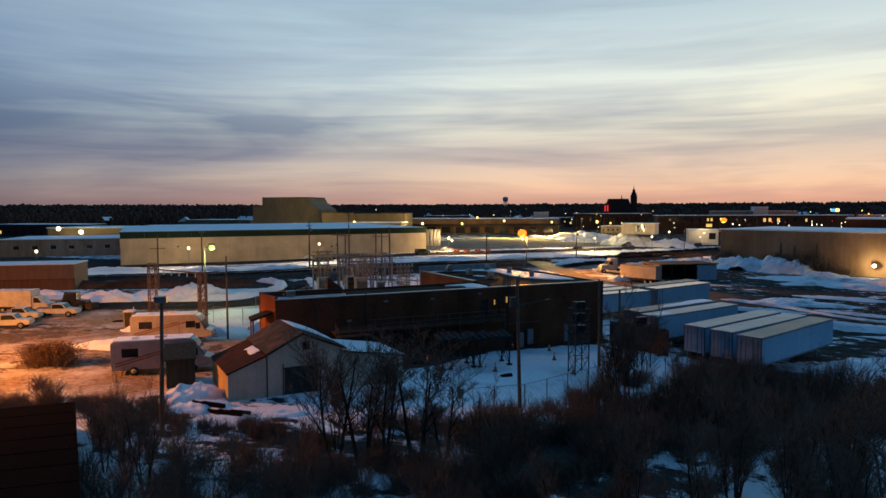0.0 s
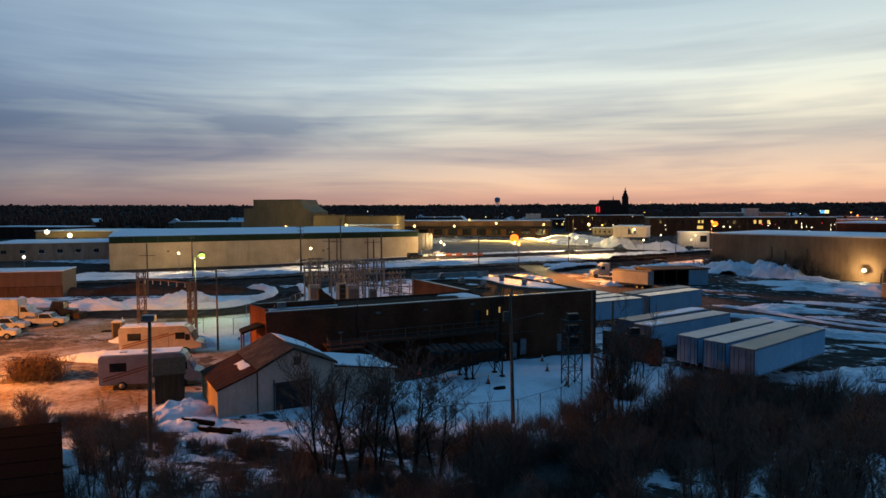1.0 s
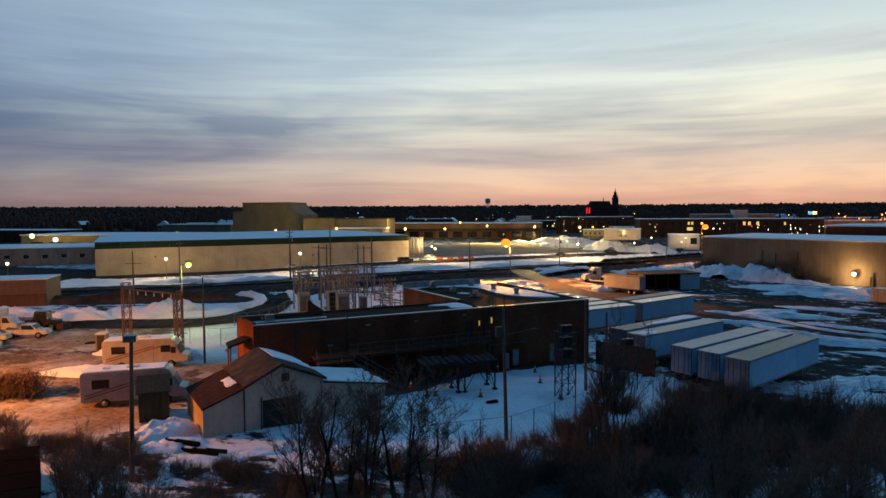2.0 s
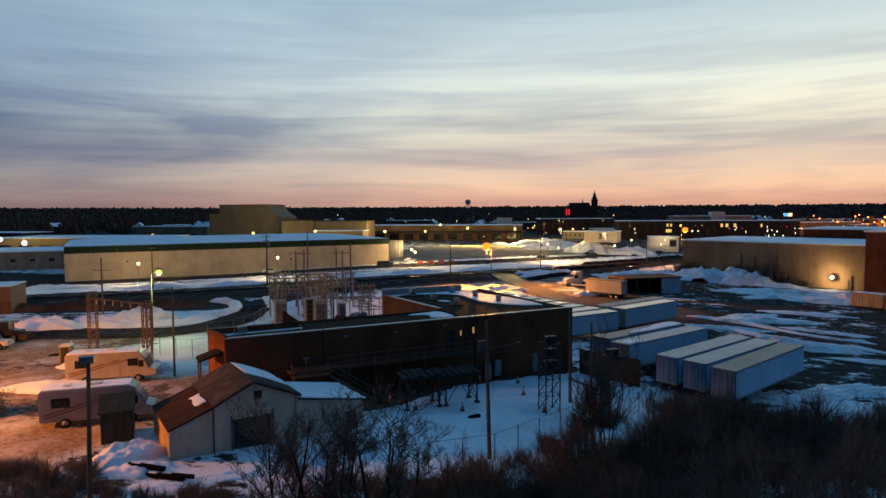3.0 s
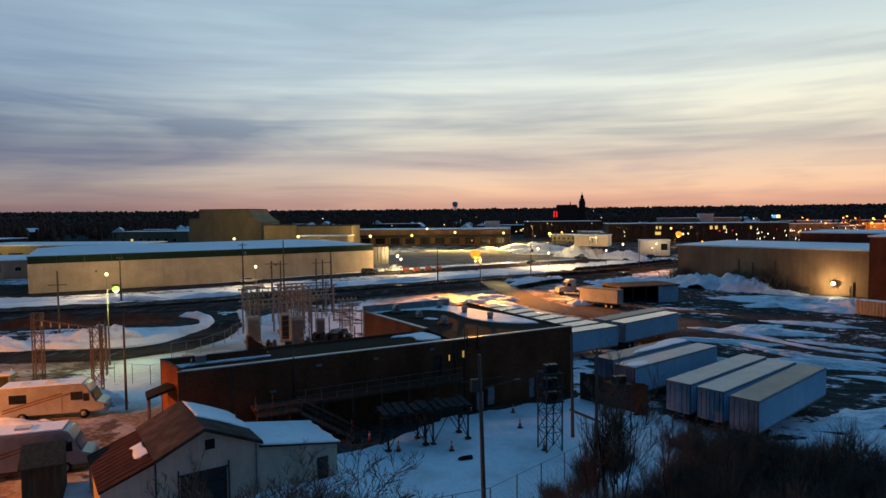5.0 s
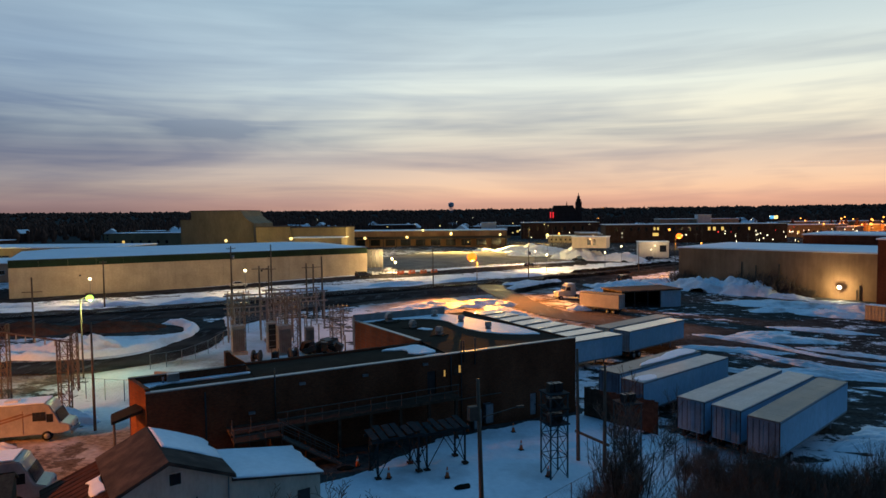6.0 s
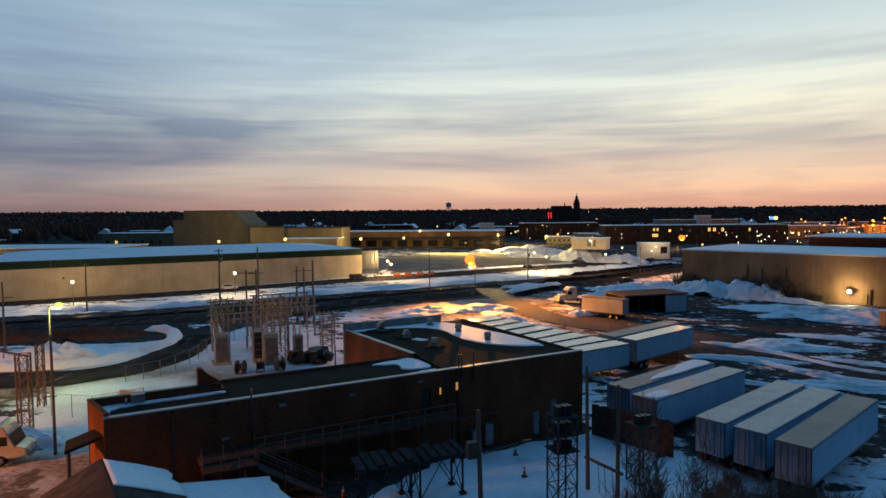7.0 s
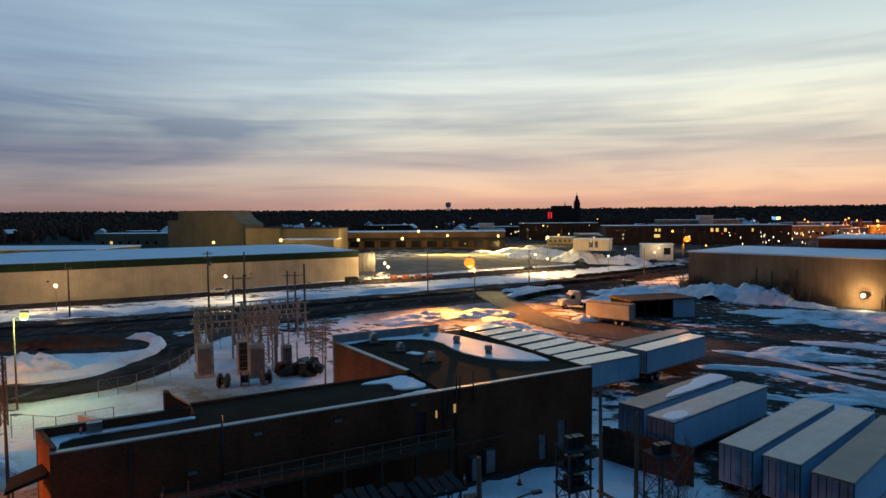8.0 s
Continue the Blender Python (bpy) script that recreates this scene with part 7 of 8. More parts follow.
motorhome(-41.3, 63.6, 20, "cream motorhome with brown swooshes, snow on its roof")
motorhome(-34.6, 51.6, 24, "cream motorhome half hidden behind a small shed")


def car(x, y, rz, paint, label, kind="saloon"):
    c = thing("car", label, "car", x, y, rz, "cars and pickups")
    if kind == "saloon":
        prof = [(-2.2, 0.35), (2.2, 0.35), (2.25, 0.7), (1.2, 0.95), (0.5, 1.42), (-0.9, 1.45), (-1.7, 1.0), (-2.25, 0.92)]
        win = [(1.05, 0.98), (0.45, 1.36), (-0.85, 1.39), (-1.45, 1.0)]
    elif kind == "pickup":
        prof = [(-2.8, 0.5), (2.7, 0.5), (2.75, 1.1), (1.4, 1.2), (0.85, 1.85), (-0.5, 1.88), (-0.62, 1.2), (-2.8, 1.2)]
        win = [(1.25, 1.22), (0.78, 1.78), (-0.4, 1.8), (-0.45, 1.22)]
    else:
        prof = [(-2.3, 0.4), (2.3, 0.4), (2.35, 0.95), (1.2, 1.1), (0.6, 1.75), (-2.1, 1.78), (-2.35, 1.0)]
        win = [(1.05, 1.12), (0.52, 1.66), (-1.95, 1.68), (-2.1, 1.12)]
    bm = bmesh.new()
    bm_prism(bm, prof, -0.9, 0.9)
    bm_bevel(bm, 0.09, 2)
    part("body", bm, paint, c)
    for y0 in (-0.915, 0.895):
        bm = bmesh.new()
        bm_prism(bm, win, y0, y0 + 0.02)
        part("side_window", bm, GLASS_DARK, c)
    a, b = win[0], win[1]
    bm = bmesh.new()
    bm_prism(bm, [(a[0] + 0.1, a[1] + 0.04), (a[0] + 0.13, a[1] + 0.04), (b[0] + 0.15, b[1]), (b[0] + 0.12, b[1])], -0.75, 0.75)
    part("windscreen", bm, GLASS_DARK, c)
    r = 0.42 if kind == "pickup" else 0.33
    ax = prof[1][0] * 0.63
    for wx in (-ax, ax):
        for wy in (-0.82, 0.82):
            wheel(c, wx, wy, r, 0.22, 1 if wy > 0 else -1)
    for wy in (-0.65, 0.65):
        tube_part("headlight", c, RIM, (prof[1][0] - 0.02, wy, prof[2][1] - 0.12), (prof[1][0] + 0.06, wy, prof[2][1] - 0.12), 0.1, None, 8)
        box_part("tail_light", c, ORANGE, -prof[1][0] - 0.1, -prof[1][0] - 0.02, wy - 0.1, wy + 0.1, 0.7, 0.85)
    if kind == "pickup":
        box_part("load_bed", c, DARK_METAL, -2.7, -0.72, -0.75, 0.75, 1.205, 1.24)
        box_part("toolbox", c, GALV, -1.1, -0.72, -0.78, 0.78, 1.245, 1.6, 0.03)
    return c


car(-65.6, 66.2, 24, CAR_WHITE, "white pickup parked on the trampled snow", "pickup")
car(-68.6, 71.0, 20, CAR_WHITE, "white pickup with a full bed beside another", "pickup")
car(-66.2, 75.2, 15, CAR_WHITE, "white pickup parked by the container", "pickup")
car(-66.2, 170.6, 31, CAR_WHITE, "white saloon car on the street", "saloon")
car(-37.5, 189.2, 40, CAR_DARK, "dark estate car on the wet street", "suv")
car(-32.5, 206, 60, CAR_WHITE, "white car at the car park's edge", "saloon")
car(12.0, 247.0, 52, CAR_DARK, "dark saloon on the street by the car park", "saloon")
car(66, 292, 50, CAR_DARK, "dark car waiting by the street kiosk", "suv")
car(38, 205, 35, CAR_DARK, "dark car standing behind the snow heap", "suv")


def loader():
    t = thing("yard_tractor", "dark yard tractor with yellow hubs", "tractor", -68.0, 80.6, 10)
    bm = bmesh.new()
    bm_prism(bm, [(-1.6, 0.7), (1.9, 0.7), (1.9, 1.5), (0.5, 1.6), (0.4, 2.7), (-1.2, 2.75), (-1.6, 1.6)], -0.7, 0.7)
    bm_bevel(bm, 0.06)
    part("body", bm, CAR_DARK, t)
    box_part("cab_glass", t, GLASS_DARK, -1.0, 0.3, -0.72, 0.72, 1.7, 2.5)
    for wx, r in ((-1.0, 0.8), (1.3, 0.6)):
        for wy in (-0.95, 0.95):
            w = tube_part("wheel", t, TYRE, (wx, wy - 0.2, r), (wx, wy + 0.2, r), r, None, 18)
            s = 0.21 if wy > 0 else -0.21
            tube_part("hub", w, CAR_YELLOW, (wx, wy + s - 0.02, r), (wx, wy + s + 0.02, r), r * 0.5, None, 12)
    box_part("bucket", t, RUST, 2.0, 2.9, -1.1, 1.1, 0.2, 1.0, 0.04)
    return t


loader()


def box_van(x, y, rz, label):
    v = thing("box_truck", label, "truck", x, y, rz)
    box_part("cargo_box", v, CAR_WHITE, -4.0, 1.4, -1.15, 1.15, 0.95, 3.3, 0.05)
    bm = bmesh.new()
    bm_prism(bm, [(1.45, 0.6), (3.6, 0.6), (3.65, 1.35), (2.9, 1.5), (2.4, 2.35), (1.45, 2.4)], -1.05, 1.05)
    bm_bevel(bm, 0.06, 2)
    part("cab", bm, CAR_WHITE, v)
    for y0 in (-1.07, 1.05):
        bm = bmesh.new()
        bm_prism(bm, [(1.7, 1.5), (2.75, 1.5), (2.35, 2.2), (1.7, 2.25)], y0, y0 + 0.02)
        part("side_window", bm, GLASS_DARK, v)
    for wx in (-2.6, 2.6):
        for wy in (-0.95, 0.95):
            wheel(v, wx, wy, 0.45, 0.28, 1 if wy > 0 else -1)
    box_part("chassis", v, RUST, -3.9, 3.3, -0.4, 0.4, 0.55, 0.94)
    return v


box_van(-73.5, 77.5, 12, "white box truck parked in the yard")


def tractor_unit():
    t = thing("tractor_unit", "white bonneted tractor unit dusted with snow", "truck", 16.6, 159.5, 200)
    bm = bmesh.new()
    bm_prism(bm, [(0.9, 0.9), (3.3, 0.8), (3.4, 1.6), (3.1, 1.95), (1.6, 2.15), (1.3, 3.0), (0.9, 3.4), (-0.9, 3.55), (-1.0, 0.9)], -1.15, 1.15)
    bm_bevel(bm, 0.1, 2)
    part("cab", bm, CAR_WHITE, t)
    for y0 in (-1.165, 1.145):
        bm = bmesh.new()
        bm_prism(bm, [(0.3, 2.05), (1.45, 2.1), (1.2, 2.85), (0.3, 2.9)], y0, y0 + 0.02)
        part("side_window", bm, GLASS_DARK, t)
    bm = bmesh.new()
    bm_prism(bm, [(1.66, 2.2), (1.69, 2.2), (1.39, 3.0), (1.36, 3.0)], -1.0, 1.0)
    part("windscreen", bm, GLASS_DARK, t)
    box_part("chassis", t, RUST, -4.2, 0.9, -0.45, 0.45, 0.65, 0.9)
    for wx in (-3.6, -2.3, 2.6):
        for wy in (-1.0, 1.0):
            wheel(t, wx, wy, 0.5, 0.34, 1 if wy > 0 else -1)
    tube_part("exhaust_stack", t, GALV, (-1.1, 0.9, 0.9), (-1.1, 0.9, 3.9), 0.08)
    box_part("bumper", t, GALV, 3.35, 3.55, -1.15, 1.15, 0.45, 0.85, 0.04)
    box_part("roof_snow", t, ROOF_SNOW, -0.85, 0.8, -1.0, 1.0, 3.5, 3.66, 0.06)
    return t


tractor_unit()


# ---- small things of the yards ----
def small_shed():
    s = thing("tool_shed", "grey-green board tool shed with a shallow roof", "shed", -31.0, 46.6, 30.8)
    W, D, H = 2.3, 2.9, 2.45
    for nm, q in (("front_wall", (0, W, 0, 0.08)), ("back_wall", (0, W, D - 0.08, D)), ("east_wall", (W - 0.08, W, 0.081, D - 0.081))):
        box_part(nm, s, GREEN_SHED, *q, 0, H)
    # west side and gable tinted with the yard lamp's orange light
    box_part("west_wall", s, WALL_OCHRE, 0, 0.08, 0.081, D - 0.081, 0, H)
    for k in range(7):
        box_part("board", s, GREEN_SHED, 0.02 + k * 0.325, 0.33 + k * 0.325, -0.025 - 0.006 * (k % 2), -0.001, 0.05, H - 0.05)
    bm = bmesh.new()
    bm_prism(bm, [(-0.25, H - 0.05), (-0.25, H + 0.05), (D * 0.62, H + 1.05), (D + 0.2, H + 0.35), (D + 0.2, H + 0.25), (D * 0.62, H + 0.95)], -W - 0.15, 0.15)
    bmesh.ops.rotate(bm, verts=bm.verts, cent=(0, 0, 0), matrix=Matrix.Rotation(radians(90), 3, "Z"))
    part("roof", bm, GREEN_SHED, s, "grey-green felt roof")
    for x0 in (0.0, W - 0.08):
        bm = bmesh.new()
        bm_prism(bm, [(0.0, H), (D * 0.62, H + 0.94), (D, H + 0.3), (D, H)], -x0 - 0.08, -x0)
        bmesh.ops.rotate(bm, verts=bm.verts, cent=(0, 0, 0), matrix=Matrix.Rotation(radians(90), 3, "Z"))
        part("gable", bm, WALL_OCHRE if x0 == 0 else GREEN_SHED, s)
    box_part("skid", s, POLE_WOOD, 0.1, 0.25, -0.1, D + 0.1, -0.25, -0.001)
    return s


small_shed()


def toilet_cabin():
    t = thing("portable_toilet", "portable toilet with dark door and white roof", "portable toilet", -51.2, 69.7, 20)
    box_part("shell", t, WALL_TAN, -0.6, 0.6, -0.6, 0.6, 0.12, 2.1, 0.04)
    box_part("base", t, DARK_METAL, -0.65, 0.65, -0.65, 0.65, 0, 0.12)
    d = box_part("door", t, DARK_METAL, -0.42, 0.42, -0.64, -0.602, 0.2, 2.0, 0.01, "dark plastic door")
    box_part("latch", d, GALV, 0.28, 0.36, -0.67, -0.642, 1.0, 1.1)
    bm = bmesh.new()
    bm_prism(bm, [(-0.68, 2.1), (0.68, 2.1), (0.5, 2.3), (-0.5, 2.3)], -0.66, 0.66)
    part("roof", bm, WALL_WHITE, t)
    tube_part("vent_pipe", t, WALL_WHITE, (0.4, 0.4, 2.25), (0.4, 0.4, 2.6), 0.06)
    return t


toilet_cabin()


def traffic_cone():
    c = thing("traffic_cone", "orange traffic cone standing in the snow", "traffic cone", 0, 0, 0, "traffic cones in the yard", z=0)
    bm = bmesh.new()
    bm_box(bm, -0.2, 0.2, -0.2, 0.2, 0, 0.05)
    part("foot", bm, TYRE, c)
    tube_part("body", c, ORANGE, (0, 0, 0.05), (0, 0, 0.85), 0.17, 0.035, 12)
    tube_part("band", c, WHITE_BAND, (0, 0, 0.45), (0, 0, 0.62), 0.109, 0.077, 12)
    return c


cone = traffic_cone()
for i, (x, y) in enumerate([(-2.8, 71.3), (1.45, 72.0), (2.0, 67.6), (3.9, 62.3), (-11.1, 61.8), (-8.3, 60.0), (-3.9, 60.8)]):
    m = pose(x, y, ground(x, y) + 0.02, 0, 0, 17 * i)
    if i:
        copy_thing(cone, m)
    else:
        cone.matrix_basis = m


def barrier():
    b = thing("traffic_barrier", "orange plastic water-filled traffic barrier", "barrier", 0, 0, 0, "orange barriers at the car park", z=0)
    bm = bmesh.new()
    bm_prism(bm, [(-0.3, 0), (0.3, 0), (0.28, 0.3), (0.14, 0.55), (0.12, 1.0), (-0.12, 1.0), (-0.14, 0.55), (-0.28, 0.3)], -1.1, 1.1)
    bm_bevel(bm, 0.03)
    part("body", bm, ORANGE, b)
    box_part("stripe", b, WHITE_BAND, -0.15, 0.15, -0.5, 0.5, 0.62, 0.78)
    return b


bar = barrier()
for i, (x, y) in enumerate([(-28.4, 199.6), (-25.4, 202.2), (-22.2, 205), (-19.2, 208)]):
    m = pose(x, y, ground(x, y) + 0.12, 0, 0, -47)
    if i:
        copy_thing(bar, m)
    else:
        bar.matrix_basis = m

for i, (x, y, s) in enumerate([(-2.6, 59.2, 0.7), (-11.9, 61.1, 0.6), (-55, 73, 1.0)]):
    bm = bmesh.new()
    bmesh.ops.create_icosphere(bm, subdivisions=2, radius=1)
    for v in bm.verts:
        k = 1 + 0.35 * noise.noise(v.co * 1.7 + Vector((i * 7, 0, 0)))
        v.co = Vector((v.co.x * s * k, v.co.y * s * 0.4 * k, v.co.z * 0.22 * k))
    ob = single("debris_mound", bm, LITTER, "low dark mound of bare soil and debris", "debris", "dark debris on the snow", smooth_shade=True)
    ob.matrix_basis = pose(x, y, ground(x, y) + 0.08, 0, 0, 25)

for x, y, z, L, rz, tilt in [(-24.6, 42.3, 0.62, 2.9, -8, 2), (-22.8, 41.5, 0.38, 3.2, -13, -1.5), (-22.2, 41.9, 0.3, 2.6, -5, 0)]:
    log = thing("loose_timber", "dark weathered squared timber lying on soiled snow", "wood", x, y, rz, "loose timbers by the shed", z=ground(x, y) + z)
    box_part("timber", log, BOARD, -L / 2, L / 2, -0.14, 0.14, -0.3, 0.0, 0.03)
    box_part("snow_crust", log, SNOW_DIRTY, -L / 2 + 0.2, -L / 2 + 0.9, -0.1, 0.11, 0.004, 0.05, 0.02)
    log.matrix_basis = log.matrix_basis @ pose(0, 0, 0, 0, tilt, 0)

# stretched to the south, where the roof stands in for shaded brush
HUT = [(-31.3, 36.4), (-45.0, 28.6), (-33.0, 12.0), (-16.5, 19.0)]


def dark_hut():
    """A low flat-roofed outbuilding in the brush."""
    h = thing("outbuilding", "low dark flat-roofed outbuilding among the brush", "outbuilding", 0, 0, z=0.0)
    z1 = 3.12
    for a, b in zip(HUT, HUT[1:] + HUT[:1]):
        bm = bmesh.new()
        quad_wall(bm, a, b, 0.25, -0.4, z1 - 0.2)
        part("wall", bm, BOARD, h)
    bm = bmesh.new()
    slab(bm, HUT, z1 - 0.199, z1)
    part("roof", bm, BOARD, h, "near-black flat roof with its shade put into the colour")
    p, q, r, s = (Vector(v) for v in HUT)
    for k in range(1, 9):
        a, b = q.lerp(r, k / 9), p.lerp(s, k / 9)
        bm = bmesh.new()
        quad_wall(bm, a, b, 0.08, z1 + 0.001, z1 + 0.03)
        part("roof_seam", bm, BOARD, h)
    return h


dark_hut()


def in_hut(x, y):
    """Whether a point of the plan lies under the outbuilding's roof."""
    return all((b[0] - a[0]) * (y - a[1]) - (b[1] - a[1]) * (x - a[0]) > -4.0 for a, b in zip(HUT, HUT[1:] + HUT[:1]))


# ---- bare trees and brush ----
def bare_tree(seed, h, spread, levels=4, limbs=7, trunk_r=0.16):
    """Meshes of a winter tree: the trunk with its limbs, and the crown of twigs."""
    rng = random.Random(seed)
    wood, twigs = bmesh.new(), bmesh.new()

    def grow(p, d, length, r, level):
        segs = 5 if level == 0 else (3 if level < 2 else 2)
        q = p.copy()
        for k in range(segs):
            d = (d + Vector((rng.uniform(-1, 1), rng.uniform(-1, 1), rng.uniform(-0.3, 0.7))) * (0.16 if level else 0.07)).normalized()
            e = q + d * length / segs
            r1 = r * (0.8 if level < 2 else 0.72)
            if level < 2:
                bm_tube(wood, q, e, r, r1, 6 if level == 0 else 5, False)
            else:
                bm_tube(twigs, q, e, max(r, 0.010), max(r1, 0.007), 3, False)
            q, r = e, r1
            if level < levels - 1 and (k > 0 or level) and rng.random() < (0.8 if level < 2 else 1):
                n = limbs if level == 0 else (6 if level == 1 else 5)
                for _ in range(2 if level == 0 else max(1, n // 2)):
                    a = rng.uniform(0, 2 * math.pi)
                    out = Vector((math.cos(a), math.sin(a), 0))
                    nd = (d * rng.uniform(0.55, 0.9) + out * spread * rng.uniform(0.5, 1.0) + Vector((0, 0, 0.15))).normalized()
                    grow(q - d * rng.uniform(0, length / segs * 0.5), nd, length * (rng.uniform(0.22, 0.42) if level == 0 else rng.uniform(0.4, 0.62)), r * rng.uniform(0.42, 0.62), level + 1)

    stems = rng.randint(2, 4)
    for k in range(stems):
        a = 2 * math.pi * (k + rng.random() * 0.6) / stems
        lean = rng.uniform(0.06, 0.3) * (0.4 + spread)
        grow(Vector((0.18 * math.cos(a), 0.18 * math.sin(a), -0.2)), Vector((lean * math.cos(a), lean * math.sin(a), 1)).normalized(), h * rng.uniform(0.55, 0.8), trunk_r * rng.uniform(0.6, 1.0), 0)
    return mesh_of(wood, "trunk", True), mesh_of(twigs, "crown")


def tree_kind(seed, h, spread, label, limbs=7, r=0.16, levels=5):
    t = thing("bare_tree", label, "tree", 0, 0, 0, "bare winter trees", z=0)
    wood, twigs = bare_tree(seed, h, spread, levels, limbs, r)
    for nm, me, mat in (("trunk", wood, BARK), ("crown", twigs, TWIG)):
        ob = new(nm, me)
        me.materials.append(mat)
        ob.parent = t
    return t


TREES = [tree_kind(21, 7.0, 0.7, "bare multi-stemmed winter tree in the brush", 7, 0.10),
         tree_kind(35, 8.0, 0.5, "slender bare winter tree with upswept twigs", 6, 0.085),
         tree_kind(47, 6.0, 0.95, "spreading bare winter tree with gnarled limbs", 6, 0.13)]
TREE_SPOTS = [(9.0, 30.5, 0, 1.0), (12.5, 36.5, 1, 0.9), (16.0, 39.2, 1, 0.9), (19.0, 41.0, 0, 0.85), (22.5, 44.0, 1, 0.9), (25.5, 45.5, 0, 0.8), (28.5, 43.5, 1, 1.0), (30.5, 46.5, 0, 0.9), (33.0, 45.0, 1, 0.95), (13.8, 31.5, 1, 1.0), (22.5, 35.5, 1, 1.0), (25.5, 37.0, 0, 1.0), (28.0, 39.5, 1, 1.0), (31.0, 41.5, 1, 0.9), (5.5, 29.5, 1, 0.9), (2.0, 28.5, 0, 0.8), (16.8, 31.8, 0, 0.9), (19.5, 37.8, 1, 1.0), (34.5, 48.5, 0, 0.8), (-5.3, 37.9, 2, 1.1), (-11.8, 34.9, 0, 1.45), (-8.9, 36.4, 0, 1.4), (-6.9, 36.9, 2, 1.35), (-12.4, 37.2, 1, 0.95), (-10.3, 36.0, 2, 1.3), (7.3, 51.0, 1, 1.25), (8.3, 52.0, 1, 1.15), (6.6, 51.8, 1, 0.95), (11.6, 51.0, 0, 0.7),
              (14.9, 34.6, 0, 1.0), (18.4, 36.8, 2, 1.1), (11.4, 33.4, 1, 1.0), (17.0, 34.0, 1, 0.9), (21.5, 38.5, 0, 1.0), (24.0, 41.5, 1, 1.0), (26.5, 40.0, 2, 1.0), (20.0, 33.5, 2, 1.0),
              (-20.4, 28.4, 1, 0.8), (-22.6, 30.0, 1, 0.7), (-24.5, 30.5, 1, 0.6), (-27.2, 33.0, 1, 0.5),
              (-9.2, 38.4, 0, 0.7), (-3.2, 40.2, 1, 0.6), (13.4, 60.0, 1, 0.6), (19.5, 62.0, 0, 0.5), (24, 57, 1, 0.55), (30, 57, 0, 0.6)]
seen_kind = set()
rng = random.Random(14)
for tx, ty, k, s in TREE_SPOTS:
    m = pose(tx, ty, ground(tx, ty), 0, 0, rng.uniform(0, 360)) @ Matrix.Diagonal((s, s, s, 1))
    if k in seen_kind:
        copy_thing(TREES[k], m)
    else:
        seen_kind.add(k)
        TREES[k].matrix_basis = m


def shrub_mesh(seed, h, n, droop=0.0, twig=0.016, spread=0.35):
    rng = random.Random(seed)
    bm = bmesh.new()
    for _ in range(n):
        a, b = rng.uniform(0, 2 * math.pi), rng.uniform(0.1, 0.75)
        p = Vector((rng.gauss(0, spread), rng.gauss(0, spread), -0.1))
        d = Vector((math.cos(a) * b, math.sin(a) * b, 1)).normalized()
        L = h * rng.uniform(0.5, 1.0)
        q, r = p, twig
        for k in range(3):
            d = (d + Vector((rng.uniform(-1, 1), rng.uniform(-1, 1), -droop)) * 0.22).normalized()
            e = q + d * L / 3
            bm_tube(bm, q, e, r, r * 0.7, 3, False)
            for _ in range(2 + k):
                f = (d + Vector((rng.uniform(-1, 1), rng.uniform(-1, 1), rng.uniform(-0.3, 0.8))) * 0.8).normalized()
                bm_tube(bm, q.lerp(e, rng.random()), e + f * L * rng.uniform(0.12, 0.3), r * 0.6, 0.004, 3, False)
            q, r = e, r * 0.7
    return mesh_of(bm, "shrub")


SHRUBS = [shrub_mesh(3, 2.1, 80), shrub_mesh(4, 1.5, 84, 0.4), shrub_mesh(5, 2.9, 66), shrub_mesh(6, 1.0, 56, 0.6), shrub_mesh(9, 2.6, 130, 0.1, 0.055, 0.7), shrub_mesh(10, 2.4, 170, 0.3, 0.024, 0.7)]
for me in SHRUBS:
    me.materials.append(TWIG)


def shrub(x, y, k, s, label="bare dark winter shrub in the brushy bank"):
    if in_hut(x, y):
        return None
    ob = new("bare_shrub", SHRUBS[k])
    ob.matrix_basis = pose(x, y, ground(x, y), 0, 0, (x * 71 + y * 37) % 360) @ Matrix.Diagonal((s, s, s * 0.9, 1))
    return tagged(ob, label, "shrub", "bare shrubs of the brushy bank")


bank = []
rng = random.Random(61)
for _ in range(60):
    x = rng.uniform(4, 40)
    y = float(np.interp(x, BANK_X, BANK_LOW)) - rng.uniform(1, 12)
    bank.append((x, y, rng.choice((0, 1, 2)), rng.uniform(0.8, 1.2)))
rng = random.Random(77)
count = 0
while count < 292:
    x = rng.uniform(-22, 46)
    y = rng.uniform(float(np.interp(x, BANK_X, BANK_LOW)) - 1, float(np.interp(x, BANK_X, BANK_UP)) + 0.6)
    if y < 24 or (x < -6 and rng.random() < 0.55):
        continue
    bank.append((x, y, rng.choice((0, 0, 1, 2, 1)), rng.uniform(0.85, 1.35)))
    count += 1
# the nearest stand singly, the thicket behind them is one tangle
bank.sort(key=lambda b: math.hypot(b[0], b[1]))
for x, y, k, s in bank[:185]:
    shrub(x, y, k, s)


